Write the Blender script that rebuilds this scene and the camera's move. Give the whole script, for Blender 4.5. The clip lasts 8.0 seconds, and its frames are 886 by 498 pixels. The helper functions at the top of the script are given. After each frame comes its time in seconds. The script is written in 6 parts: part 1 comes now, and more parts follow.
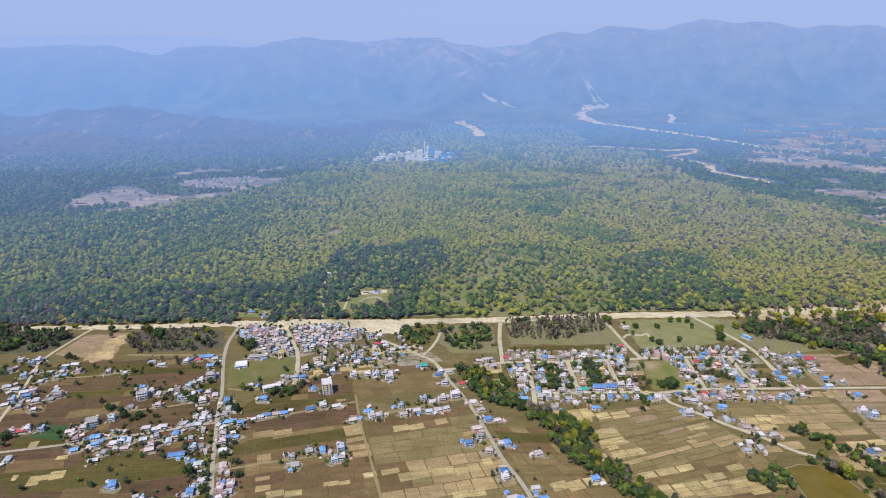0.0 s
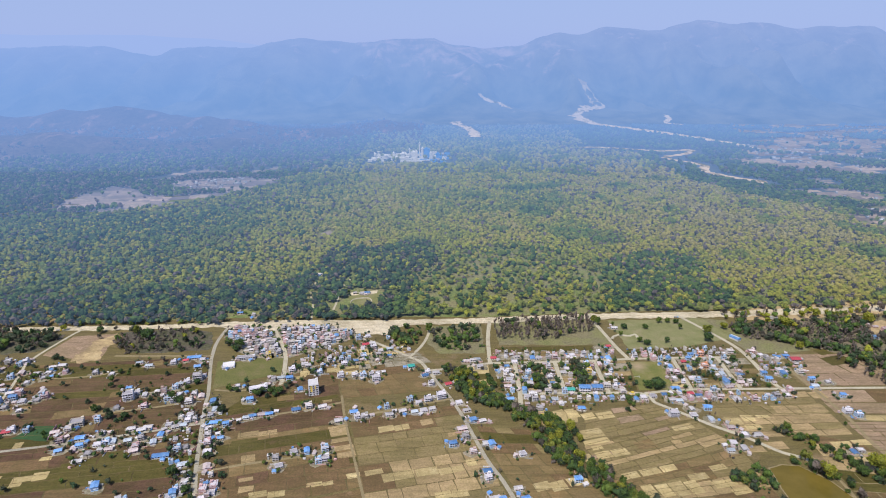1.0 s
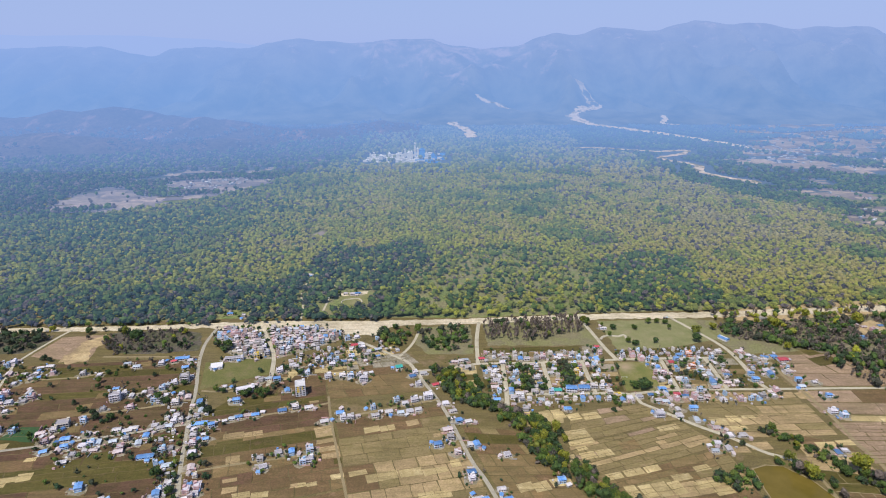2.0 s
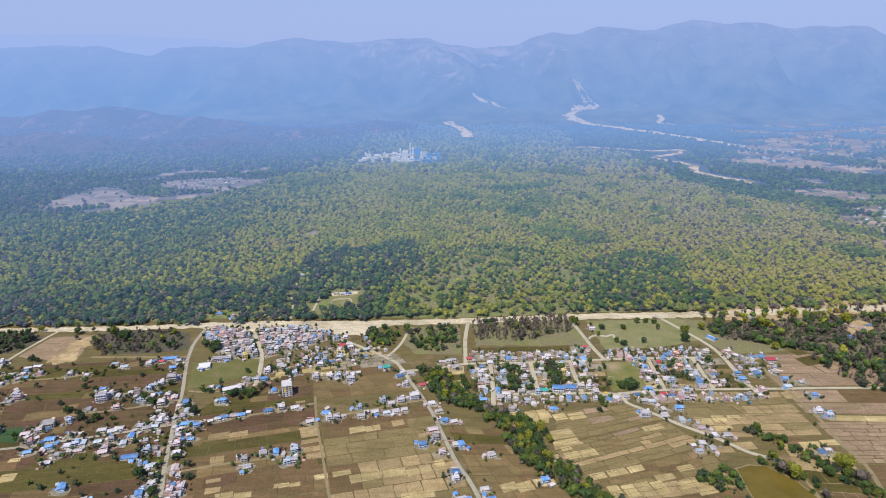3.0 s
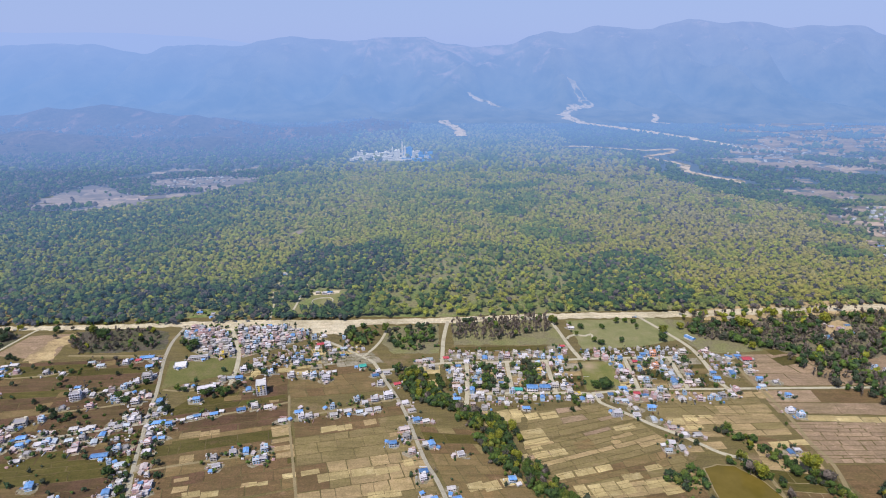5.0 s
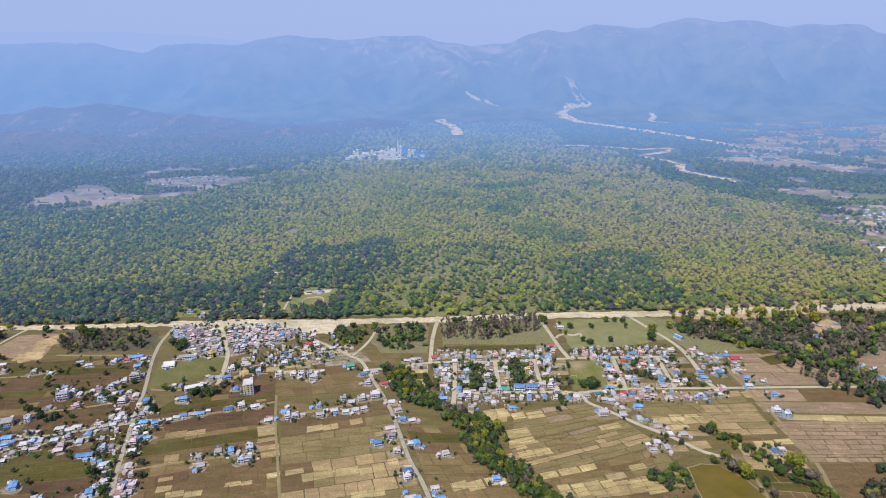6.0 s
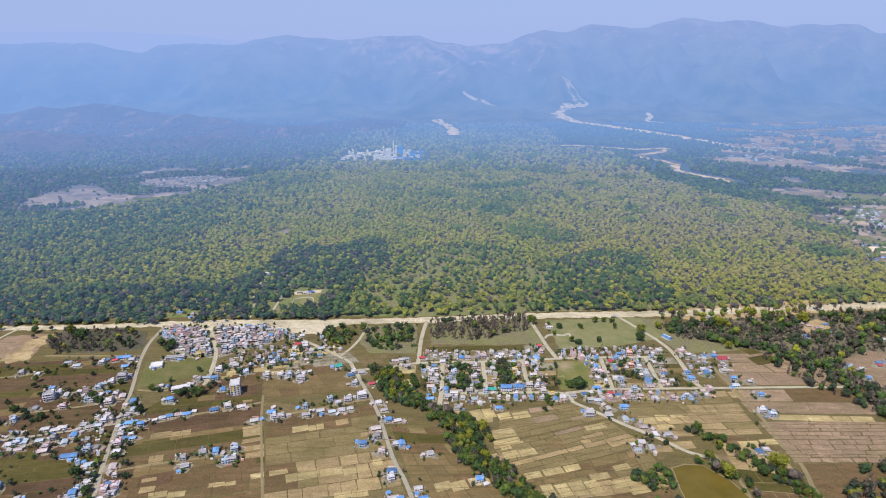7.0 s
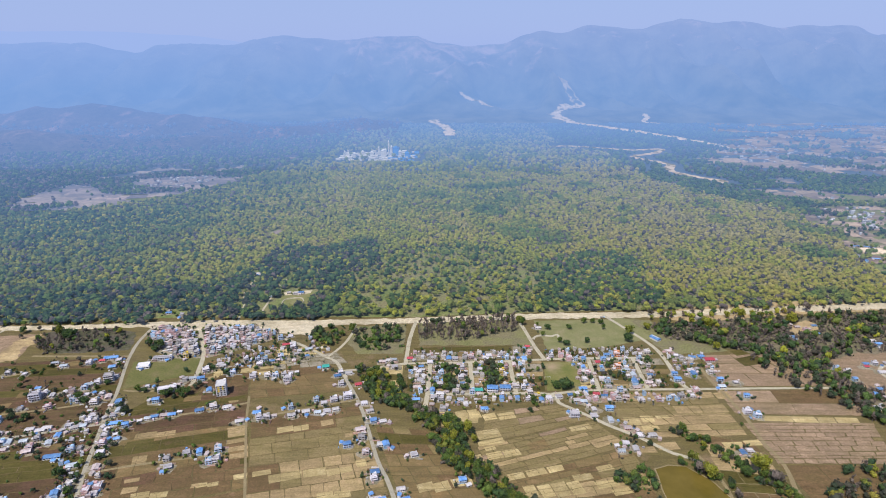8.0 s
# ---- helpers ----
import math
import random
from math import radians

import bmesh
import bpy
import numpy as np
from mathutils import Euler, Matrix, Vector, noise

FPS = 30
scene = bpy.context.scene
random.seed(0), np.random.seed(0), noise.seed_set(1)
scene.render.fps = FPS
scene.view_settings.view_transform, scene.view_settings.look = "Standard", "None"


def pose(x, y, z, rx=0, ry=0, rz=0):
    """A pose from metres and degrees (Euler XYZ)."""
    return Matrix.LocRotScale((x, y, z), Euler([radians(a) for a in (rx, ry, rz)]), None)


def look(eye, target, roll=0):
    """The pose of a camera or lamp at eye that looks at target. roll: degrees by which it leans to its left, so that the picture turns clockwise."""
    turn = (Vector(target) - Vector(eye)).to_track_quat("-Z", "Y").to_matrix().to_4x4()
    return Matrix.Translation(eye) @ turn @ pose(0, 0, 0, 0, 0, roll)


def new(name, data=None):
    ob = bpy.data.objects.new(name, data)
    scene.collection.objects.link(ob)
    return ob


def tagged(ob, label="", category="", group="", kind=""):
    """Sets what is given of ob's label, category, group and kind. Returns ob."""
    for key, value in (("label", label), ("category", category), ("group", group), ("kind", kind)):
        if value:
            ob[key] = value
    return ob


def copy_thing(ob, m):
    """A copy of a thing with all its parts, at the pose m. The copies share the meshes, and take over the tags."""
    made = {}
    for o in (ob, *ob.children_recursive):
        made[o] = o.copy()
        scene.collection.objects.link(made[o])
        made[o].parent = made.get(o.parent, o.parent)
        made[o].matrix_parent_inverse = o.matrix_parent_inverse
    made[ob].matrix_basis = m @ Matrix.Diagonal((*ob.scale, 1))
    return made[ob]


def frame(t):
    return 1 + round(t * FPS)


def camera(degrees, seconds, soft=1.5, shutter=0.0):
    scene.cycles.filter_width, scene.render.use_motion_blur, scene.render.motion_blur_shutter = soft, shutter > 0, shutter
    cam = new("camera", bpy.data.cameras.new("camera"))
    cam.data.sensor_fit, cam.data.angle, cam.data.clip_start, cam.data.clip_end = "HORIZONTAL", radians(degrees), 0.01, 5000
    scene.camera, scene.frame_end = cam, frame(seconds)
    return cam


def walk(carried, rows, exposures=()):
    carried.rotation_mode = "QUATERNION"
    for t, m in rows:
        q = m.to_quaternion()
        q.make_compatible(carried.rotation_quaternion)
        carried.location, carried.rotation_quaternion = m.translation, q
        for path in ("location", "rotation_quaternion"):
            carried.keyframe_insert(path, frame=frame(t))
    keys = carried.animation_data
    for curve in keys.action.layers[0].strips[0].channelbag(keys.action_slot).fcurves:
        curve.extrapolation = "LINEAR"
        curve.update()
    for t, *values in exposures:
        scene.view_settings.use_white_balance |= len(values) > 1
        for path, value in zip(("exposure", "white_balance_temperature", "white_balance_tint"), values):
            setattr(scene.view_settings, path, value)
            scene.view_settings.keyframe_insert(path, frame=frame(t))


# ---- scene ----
cam = camera(73.7, 8.0, soft=1.0)
PATH = [
    (0, (-58.015, 1.186, 372.221), (-58.026, 3.083, 371.587), -0.1),
    (0.5, (-50.875, 0.96, 372.305), (-50.884, 2.857, 371.672), -0.1),
    (1, (-43.61, 0.645, 372.532), (-43.617, 2.543, 371.9), -0.1),
    (1.5, (-36.305, 0.451, 372.813), (-36.311, 2.349, 372.182), -0.1),
    (3, (-14.609, 0.368, 374.186), (-14.611, 2.265, 373.553), -0.1),
    (3.5, (-7.262, 0.346, 374.475), (-7.264, 2.242, 373.839), -0.0),
    (4, (0.054, 0.285, 374.68), (0.053, 2.181, 374.044), 0.0),
    (4.5, (7.32, 0.209, 374.884), (7.319, 2.105, 374.248), 0.0),
    (6, (29.197, 0.155, 376.078), (29.197, 2.05, 375.437), -0.0),
    (6.5, (36.468, 0.132, 376.393), (36.469, 2.026, 375.752), -0.0),
    (7, (43.829, 0.058, 376.73), (43.831, 1.952, 376.089), -0.0),
    (7.5, (51.161, -0.011, 376.998), (51.165, 1.883, 376.358), 0.0),
    (8, (58.483, -0.012, 377.215), (58.488, 1.883, 376.575), 0.1),
]
walk(cam, [(t, look(eye, target, roll)) for t, eye, target, roll in PATH], exposures=[(0.0, 0.0), (8.0, 0.0)])

# ---- daylight: a high sun from the south-west, a milky blue sky ----
SUN_UP, SUN_FROM = 57.0, 212.0  # elevation, and the compass bearing it shines from (north is +y)
sky_world = bpy.data.worlds.new("sky_world")
scene.world = sky_world
sky_world.use_nodes = True
wn, wl = sky_world.node_tree.nodes, sky_world.node_tree.links
sky_tex = wn.new("ShaderNodeTexSky")
sky_tex.sky_type, sky_tex.sun_disc = "NISHITA", False
sky_tex.sun_elevation, sky_tex.sun_rotation = radians(SUN_UP), radians(SUN_FROM)
sky_tex.air_density, sky_tex.dust_density, sky_tex.ozone_density = 1.0, 0.6, 3.0
wn["Background"].inputs["Strength"].default_value = 0.1
# a lilac-blue haze all round, thick at the horizon and thinner overhead
sky_co = wn.new("ShaderNodeTexCoord")
sky_sep = wn.new("ShaderNodeSeparateXYZ")
wl.new(sky_co.outputs["Generated"], sky_sep.inputs[0])
sky_fac = wn.new("ShaderNodeMapRange")
wl.new(sky_sep.outputs["Z"], sky_fac.inputs["Value"])
for slot, value in (("From Min", 0.0), ("From Max", 0.7), ("To Min", 0.95), ("To Max", 0.1)):
    sky_fac.inputs[slot].default_value = value
sky_mix = wn.new("ShaderNodeMix")
sky_mix.data_type = "RGBA"
wl.new(sky_fac.outputs[0], sky_mix.inputs[0])
wl.new(sky_tex.outputs["Color"], sky_mix.inputs[6])
sky_mix.inputs[7].default_value = (3.65, 4.8, 8.5, 1)
wl.new(sky_mix.outputs[2], wn["Background"].inputs["Color"])
sun_data = bpy.data.lights.new("sun", "SUN")
sun_data.energy, sun_data.angle, sun_data.color = 4.5, radians(0.6), (1.0, 0.93, 0.80)
sun_lamp = new("sun", sun_data)
sun_way = Vector((math.sin(radians(SUN_FROM)) * math.cos(radians(SUN_UP)), math.cos(radians(SUN_FROM)) * math.cos(radians(SUN_UP)), math.sin(radians(SUN_UP))))
sun_lamp.matrix_world = look(sun_way * 900, (0, 0, 0))


# ---- materials ----
def material(name):
    m = bpy.data.materials.new(name)
    m.use_nodes = True
    b = m.node_tree.nodes["Principled BSDF"]
    return m, m.node_tree.nodes, m.node_tree.links, b


def ramp(nodes, stops, interp="LINEAR"):
    r = nodes.new("ShaderNodeValToRGB")
    r.color_ramp.interpolation = interp
    while len(r.color_ramp.elements) < len(stops):
        r.color_ramp.elements.new(0.5)
    for e, (at, c) in zip(r.color_ramp.elements, stops):
        e.position, e.color = at, (*c, 1)
    return r


def noise_node(nodes, links, scale, detail=4.0, rough=0.6, vector=None):
    n = nodes.new("ShaderNodeTexNoise")
    n.inputs["Scale"].default_value, n.inputs["Detail"].default_value, n.inputs["Roughness"].default_value = scale, detail, rough
    if vector is not None:
        links.new(vector, n.inputs["Vector"])
    return n


def blend(nodes, links, mode, fac, a, b):
    x = nodes.new("ShaderNodeMix")
    x.data_type, x.blend_type = "RGBA", mode
    for sock, v in ((x.inputs[0], fac), (x.inputs[6], a), (x.inputs[7], b)):
        if isinstance(v, (int, float)):
            sock.default_value = v
        elif isinstance(v, tuple):
            sock.default_value = (*v, 1)
        else:
            links.new(v, sock)
    return x.outputs[2]


def surface(name, colours, big=0.05, fine=1.5, rough=0.9, bump=0.0, spread=0.0, by="", stain=0.25, metal=0.0, spec=0.3, field=False):
    """A weathered surface: patches of the given colours, a finer grain over them, and an even spread of lightness per piece."""
    m, n, l, b = material(name)
    geo = n.new("ShaderNodeNewGeometry")
    patches = noise_node(n, l, big, 5, 0.65, geo.outputs["Position"])
    k = len(colours)
    r = ramp(n, [(0.3 + 0.4 * i / max(1, k - 1), c) for i, c in enumerate(colours)])
    l.new(patches.outputs["Fac"], r.inputs["Fac"])
    grain = noise_node(n, l, fine, 3, 0.7, geo.outputs["Position"])
    gr = ramp(n, [(0.3, (1 - stain,) * 3), (0.7, (1 + stain * 0.4,) * 3)])
    l.new(grain.outputs["Fac"], gr.inputs["Fac"])
    col = blend(n, l, "MULTIPLY", 1.0, r.outputs["Color"], gr.outputs["Color"])
    if by:
        if by == "object":
            own = n.new("ShaderNodeAttribute")
            own.attribute_name = "house_tone"
            both = n.new("ShaderNodeMath")
            l.new(n.new("ShaderNodeObjectInfo").outputs["Random"], both.inputs[0])
            l.new(own.outputs["Fac"], both.inputs[1])
            part_of = n.new("ShaderNodeMath")
            part_of.operation = "FRACT"
            l.new(both.outputs[0], part_of.inputs[0])
            rnd = part_of.outputs[0]
        else:
            rnd = geo.outputs["Random Per Island"]
        vr = ramp(n, [(0.0, (1 - spread,) * 3), (1.0, (1 + spread,) * 3)])
        l.new(rnd, vr.inputs["Fac"])
        col = blend(n, l, "MULTIPLY", 1.0, col, vr.outputs["Color"])
    if field:  # weeds and damp that spread over the bunds, and the streaks of the plough
        way = n.new("ShaderNodeMapping")
        way.inputs["Rotation"].default_value, way.inputs["Scale"].default_value = (0, 0, radians(-14)), (0.020, 0.16, 1.0)
        l.new(geo.outputs["Position"], way.inputs["Vector"])
        streak = noise_node(n, l, 1.0, 5, 0.7, way.outputs[0])
        st = ramp(n, [(0.32, (0.80,) * 3), (0.68, (1.24,) * 3)])
        l.new(streak.outputs["Fac"], st.inputs["Fac"])
        weeds = noise_node(n, l, 0.017, 6, 0.7, geo.outputs["Position"])
        wd = ramp(n, [(0.48, (0.0,) * 3), (0.66, (0.32,) * 3)])
        l.new(weeds.outputs["Fac"], wd.inputs["Fac"])
        col = blend(n, l, "MIX", wd.outputs["Color"], col, (0.122, 0.106, 0.041))
        col = blend(n, l, "MULTIPLY", 1.0, col, st.outputs["Color"])
    l.new(col, b.inputs["Base Color"])
    b.inputs["Roughness"].default_value, b.inputs["Metallic"].default_value = rough, metal
    b.inputs["Specular IOR Level"].default_value = spec
    if bump:
        bp = n.new("ShaderNodeBump")
        bp.inputs["Strength"].default_value, bp.inputs["Distance"].default_value = 0.6, bump
        l.new(grain.outputs["Fac"], bp.inputs["Height"])
        l.new(bp.outputs["Normal"], b.inputs["Normal"])
    return m


HAZE_GLOW = (0.19, 0.36, 0.74)  # emission colour of the haze painted into forest and distance materials


def paint_haze(m, start=720.0, reach=2100.0, air=HAZE_GLOW, west=0.0, above=None):
    """Paints haze into a material: blue emission mixed over its surface, more of it the farther north it lies."""
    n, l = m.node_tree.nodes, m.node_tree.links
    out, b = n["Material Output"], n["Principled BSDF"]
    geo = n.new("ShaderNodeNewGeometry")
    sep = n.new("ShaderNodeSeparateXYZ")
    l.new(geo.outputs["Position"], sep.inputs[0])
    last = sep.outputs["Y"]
    if west:  # more painted haze towards the west
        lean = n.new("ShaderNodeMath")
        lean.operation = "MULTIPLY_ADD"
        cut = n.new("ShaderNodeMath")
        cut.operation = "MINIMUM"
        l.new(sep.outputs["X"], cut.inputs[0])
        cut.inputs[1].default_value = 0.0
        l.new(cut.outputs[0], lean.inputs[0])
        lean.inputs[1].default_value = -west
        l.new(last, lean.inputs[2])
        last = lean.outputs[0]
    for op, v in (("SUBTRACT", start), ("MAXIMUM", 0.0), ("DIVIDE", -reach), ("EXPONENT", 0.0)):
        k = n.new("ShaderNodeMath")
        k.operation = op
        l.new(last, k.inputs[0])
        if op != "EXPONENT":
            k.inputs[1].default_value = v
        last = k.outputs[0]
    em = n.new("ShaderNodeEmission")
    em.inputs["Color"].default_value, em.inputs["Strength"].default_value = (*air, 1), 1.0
    # the painted haze shifts to a second colour with height
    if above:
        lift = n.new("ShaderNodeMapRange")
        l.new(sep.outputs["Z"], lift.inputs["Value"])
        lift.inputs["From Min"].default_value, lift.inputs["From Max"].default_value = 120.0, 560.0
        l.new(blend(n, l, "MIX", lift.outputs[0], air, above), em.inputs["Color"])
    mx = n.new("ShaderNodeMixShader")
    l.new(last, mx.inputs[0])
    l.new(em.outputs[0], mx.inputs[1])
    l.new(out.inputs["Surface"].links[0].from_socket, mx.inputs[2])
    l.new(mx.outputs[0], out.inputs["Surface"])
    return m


def canopy(name, spread=0.24, grain=0.28):
    """Foliage whose kind is chosen tree by tree: leafless grey, dark green, mid green, yellow-green, straw."""
    m, n, l, b = material(name)
    at = n.new("ShaderNodeAttribute")
    at.attribute_name = "kind_of_tree"
    r = ramp(n, [(0.0, (0.25, 0.205, 0.185)), (0.15, (0.112, 0.104, 0.088)), (0.30, (0.062, 0.115, 0.058)), (0.48, (0.15, 0.235, 0.055)), (0.60, (0.235, 0.265, 0.07)), (0.72, (0.385, 0.402, 0.055)), (0.84, (0.43, 0.372, 0.092)), (1.0, (0.43, 0.38, 0.18))])
    l.new(at.outputs["Fac"], r.inputs["Fac"])
    geo = n.new("ShaderNodeNewGeometry")
    vr = ramp(n, [(0.0, (1 - spread,) * 3), (1.0, (1 + spread,) * 3)])
    l.new(geo.outputs["Random Per Island"], vr.inputs["Fac"])
    col = blend(n, l, "MULTIPLY", 1.0, r.outputs["Color"], vr.outputs["Color"])
    g = noise_node(n, l, 0.9, 3, 0.7, geo.outputs["Position"])
    gr = ramp(n, [(0.3, (0.93 - grain,) * 3), (0.7, (0.93 + grain,) * 3)])
    l.new(g.outputs["Fac"], gr.inputs["Fac"])
    col = blend(n, l, "MULTIPLY", 1.0, col, gr.outputs["Color"])
    l.new(col, b.inputs["Base Color"])
    b.inputs["Roughness"].default_value, b.inputs["Specular IOR Level"].default_value = 0.75, 0.2
    bp = n.new("ShaderNodeBump")
    bp.inputs["Strength"].default_value, bp.inputs["Distance"].default_value = 1.0, 1.2
    l.new(g.outputs["Fac"], bp.inputs["Height"])
    l.new(bp.outputs["Normal"], b.inputs["Normal"])
    # leaves let a part of the light through
    thin = n.new("ShaderNodeBsdfTranslucent")
    l.new(col, thin.inputs["Color"])
    both = n.new("ShaderNodeMixShader")
    both.inputs[0].default_value = 0.34
    l.new(b.outputs[0], both.inputs[1])
    l.new(thin.outputs[0], both.inputs[2])
    l.new(both.outputs[0], n["Material Output"].inputs["Surface"])
    return m


GROUND = surface("dry_ground", [(0.113, 0.093, 0.04), (0.155, 0.122, 0.058), (0.145, 0.117, 0.046), (0.23, 0.165, 0.10)], 0.02, 0.6, 0.95, 0.05, stain=0.4, field=True)
FOREST_FLOOR = surface("forest_floor", [(0.15, 0.195, 0.055), (0.20, 0.23, 0.075), (0.24, 0.215, 0.11), (0.17, 0.225, 0.065)], 0.022, 0.3, 0.95, stain=0.5)
GRASS = surface("short_grass", [(0.165, 0.18, 0.075), (0.215, 0.215, 0.10), (0.27, 0.24, 0.14)], 0.05, 0.8, 0.95, stain=0.3)
SCHOOL = surface("trampled_olive_grass", [(0.115, 0.125, 0.04), (0.15, 0.15, 0.052), (0.20, 0.165, 0.085)], 0.045, 0.6, 0.95, stain=0.4)
SAND = surface("pale_sand", [(0.45, 0.37, 0.265), (0.61, 0.54, 0.42), (0.51, 0.435, 0.32), (0.68, 0.61, 0.49)], 0.055, 0.4, 0.95, stain=0.35, field=True)
SOIL = surface("bare_orange_soil", [(0.20, 0.155, 0.085), (0.38, 0.27, 0.13), (0.27, 0.19, 0.09)], 0.035, 0.4, 0.95)
DUST_ROAD = surface("dusty_road", [(0.40, 0.36, 0.28), (0.47, 0.43, 0.34), (0.33, 0.295, 0.225)], 0.08, 0.9, 0.9)
TARRED = surface("worn_tarred_road", [(0.32, 0.295, 0.245), (0.38, 0.35, 0.29), (0.27, 0.25, 0.21)], 0.08, 0.9, 0.9)
YARD = surface("trodden_yard", [(0.26, 0.225, 0.17), (0.34, 0.30, 0.24), (0.20, 0.18, 0.12), (0.40, 0.35, 0.29)], 0.06, 0.5, 0.95, stain=0.4)
PITCH = surface("worn_playing_field", [(0.13, 0.15, 0.042), (0.18, 0.18, 0.058), (0.25, 0.215, 0.10)], 0.05, 0.8, 0.95, stain=0.3)
pn, pl = PITCH.node_tree.nodes, PITCH.node_tree.links
p_geo = pn.new("ShaderNodeNewGeometry")
p_far = pn.new("ShaderNodeVectorMath")
p_far.operation = "DISTANCE"
pl.new(p_geo.outputs["Position"], p_far.inputs[0])
p_far.inputs[1].default_value = (197, 655, 0)
p_rag = noise_node(pn, pl, 0.09, 5, 0.7, p_geo.outputs["Position"])
p_sum = pn.new("ShaderNodeMath")
p_sum.operation = "MULTIPLY_ADD"
pl.new(p_rag.outputs["Fac"], p_sum.inputs[0])
p_sum.inputs[1].default_value = 22.0
pl.new(p_far.outputs["Value"], p_sum.inputs[2])
p_bare = pn.new("ShaderNodeMapRange")
pl.new(p_sum.outputs[0], p_bare.inputs["Value"])
for slot, value in (("From Min", 11.0), ("From Max", 27.0), ("To Min", 0.9), ("To Max", 0.0)):
    p_bare.inputs[slot].default_value = value
p_base = pn["Principled BSDF"].inputs["Base Color"]
pl.new(blend(pn, pl, "MIX", p_bare.outputs[0], p_base.links[0].from_socket, (0.36, 0.27, 0.19)), p_base)
SANDY = surface("sandy_ochre_soil", [(0.36, 0.26, 0.14), (0.46, 0.345, 0.20), (0.25, 0.195, 0.105)], 0.05, 0.5, 0.95, stain=0.35)
DRY_GRASS = surface("dry_olive_grass", [(0.165, 0.175, 0.072), (0.22, 0.215, 0.10), (0.20, 0.18, 0.11), (0.26, 0.23, 0.135)], 0.03, 0.4, 0.95, stain=0.45)
SCRUB = surface("dark_scrub_ground", [(0.165, 0.14, 0.10), (0.22, 0.185, 0.135), (0.165, 0.158, 0.09), (0.14, 0.128, 0.095)], 0.03, 0.3, 0.95, stain=0.5)
BURNT = surface("burnt_scrub_ground", [(0.09, 0.078, 0.066), (0.125, 0.108, 0.09), (0.095, 0.098, 0.052), (0.08, 0.072, 0.062)], 0.03, 0.3, 0.95, stain=0.5)
BUND = surface("grassy_bund", [(0.115, 0.092, 0.042), (0.16, 0.122, 0.064)], 0.1, 0.6, 0.95)
PALE_BUND = surface("dry_earth_bund", [(0.25, 0.20, 0.125), (0.33, 0.27, 0.17)], 0.1, 0.6, 0.95)
TRACK = surface("field_track", [(0.227, 0.185, 0.106), (0.295, 0.235, 0.137)], 0.1, 0.9, 0.95)
PLOT = {
    "umber": surface("umber_plot", [(0.0824, 0.049, 0.0282), (0.125, 0.0706, 0.0457), (0.0909, 0.0612, 0.029), (0.15, 0.0831, 0.0563)], 0.045, 0.5, 0.95, spread=0.14, by="object", stain=0.35, field=True),
    "fallow": surface("fallow_plot", [(0.112, 0.078, 0.031), (0.17, 0.107, 0.057), (0.137, 0.092, 0.043), (0.205, 0.13, 0.076)], 0.045, 0.5, 0.95, spread=0.12, by="object", stain=0.35, field=True),
    "stubble": surface("stubble_plot", [(0.26, 0.195, 0.10), (0.37, 0.27, 0.15), (0.30, 0.225, 0.115), (0.43, 0.31, 0.185)], 0.05, 0.5, 0.95, spread=0.13, by="object", stain=0.3, field=True),
    "straw": surface("straw_plot", [(0.49, 0.39, 0.205), (0.41, 0.32, 0.16), (0.56, 0.455, 0.255)], 0.06, 0.6, 0.95, spread=0.15, by="object", stain=0.3, field=True),
    "green": surface("green_plot", [(0.066, 0.062, 0.0135), (0.094, 0.077, 0.022), (0.076, 0.068, 0.016), (0.125, 0.086, 0.042)], 0.045, 0.5, 0.95, spread=0.15, by="object", stain=0.35, field=True),
    "mauve": surface("mauve_brown_plot", [(0.225, 0.162, 0.105), (0.325, 0.23, 0.162), (0.265, 0.188, 0.125), (0.38, 0.27, 0.195)], 0.045, 0.5, 0.95, spread=0.1, by="object", stain=0.35, field=True),
    "tan": surface("tan_plot", [(0.178, 0.142, 0.064), (0.232, 0.178, 0.088), (0.20, 0.158, 0.07), (0.27, 0.2, 0.108)], 0.045, 0.5, 0.95, spread=0.09, by="object", stain=0.35, field=True),
    "yard": YARD,
    "ochre": surface("ochre_plot", [(0.227, 0.143, 0.0663), (0.176, 0.129, 0.0603), (0.266, 0.173, 0.0905)], 0.05, 0.6, 0.95, spread=0.12, by="object", stain=0.3, field=True),
}
LEAF = canopy("foliage")
# forest floor with haze painted in as blue emission beyond y = 740
FOREST_FLOOR = paint_haze(FOREST_FLOOR, 740.0, 2750.0)
BARK = surface("bark", [(0.10, 0.075, 0.055), (0.16, 0.125, 0.09)], 0.6, 3, 0.95)


def paint(name, c, spread=0.12):
    return surface(name, [c, tuple(v * 0.93 for v in c)], 0.35, 1.6, 0.85, spread=spread, by="object", stain=0.22)


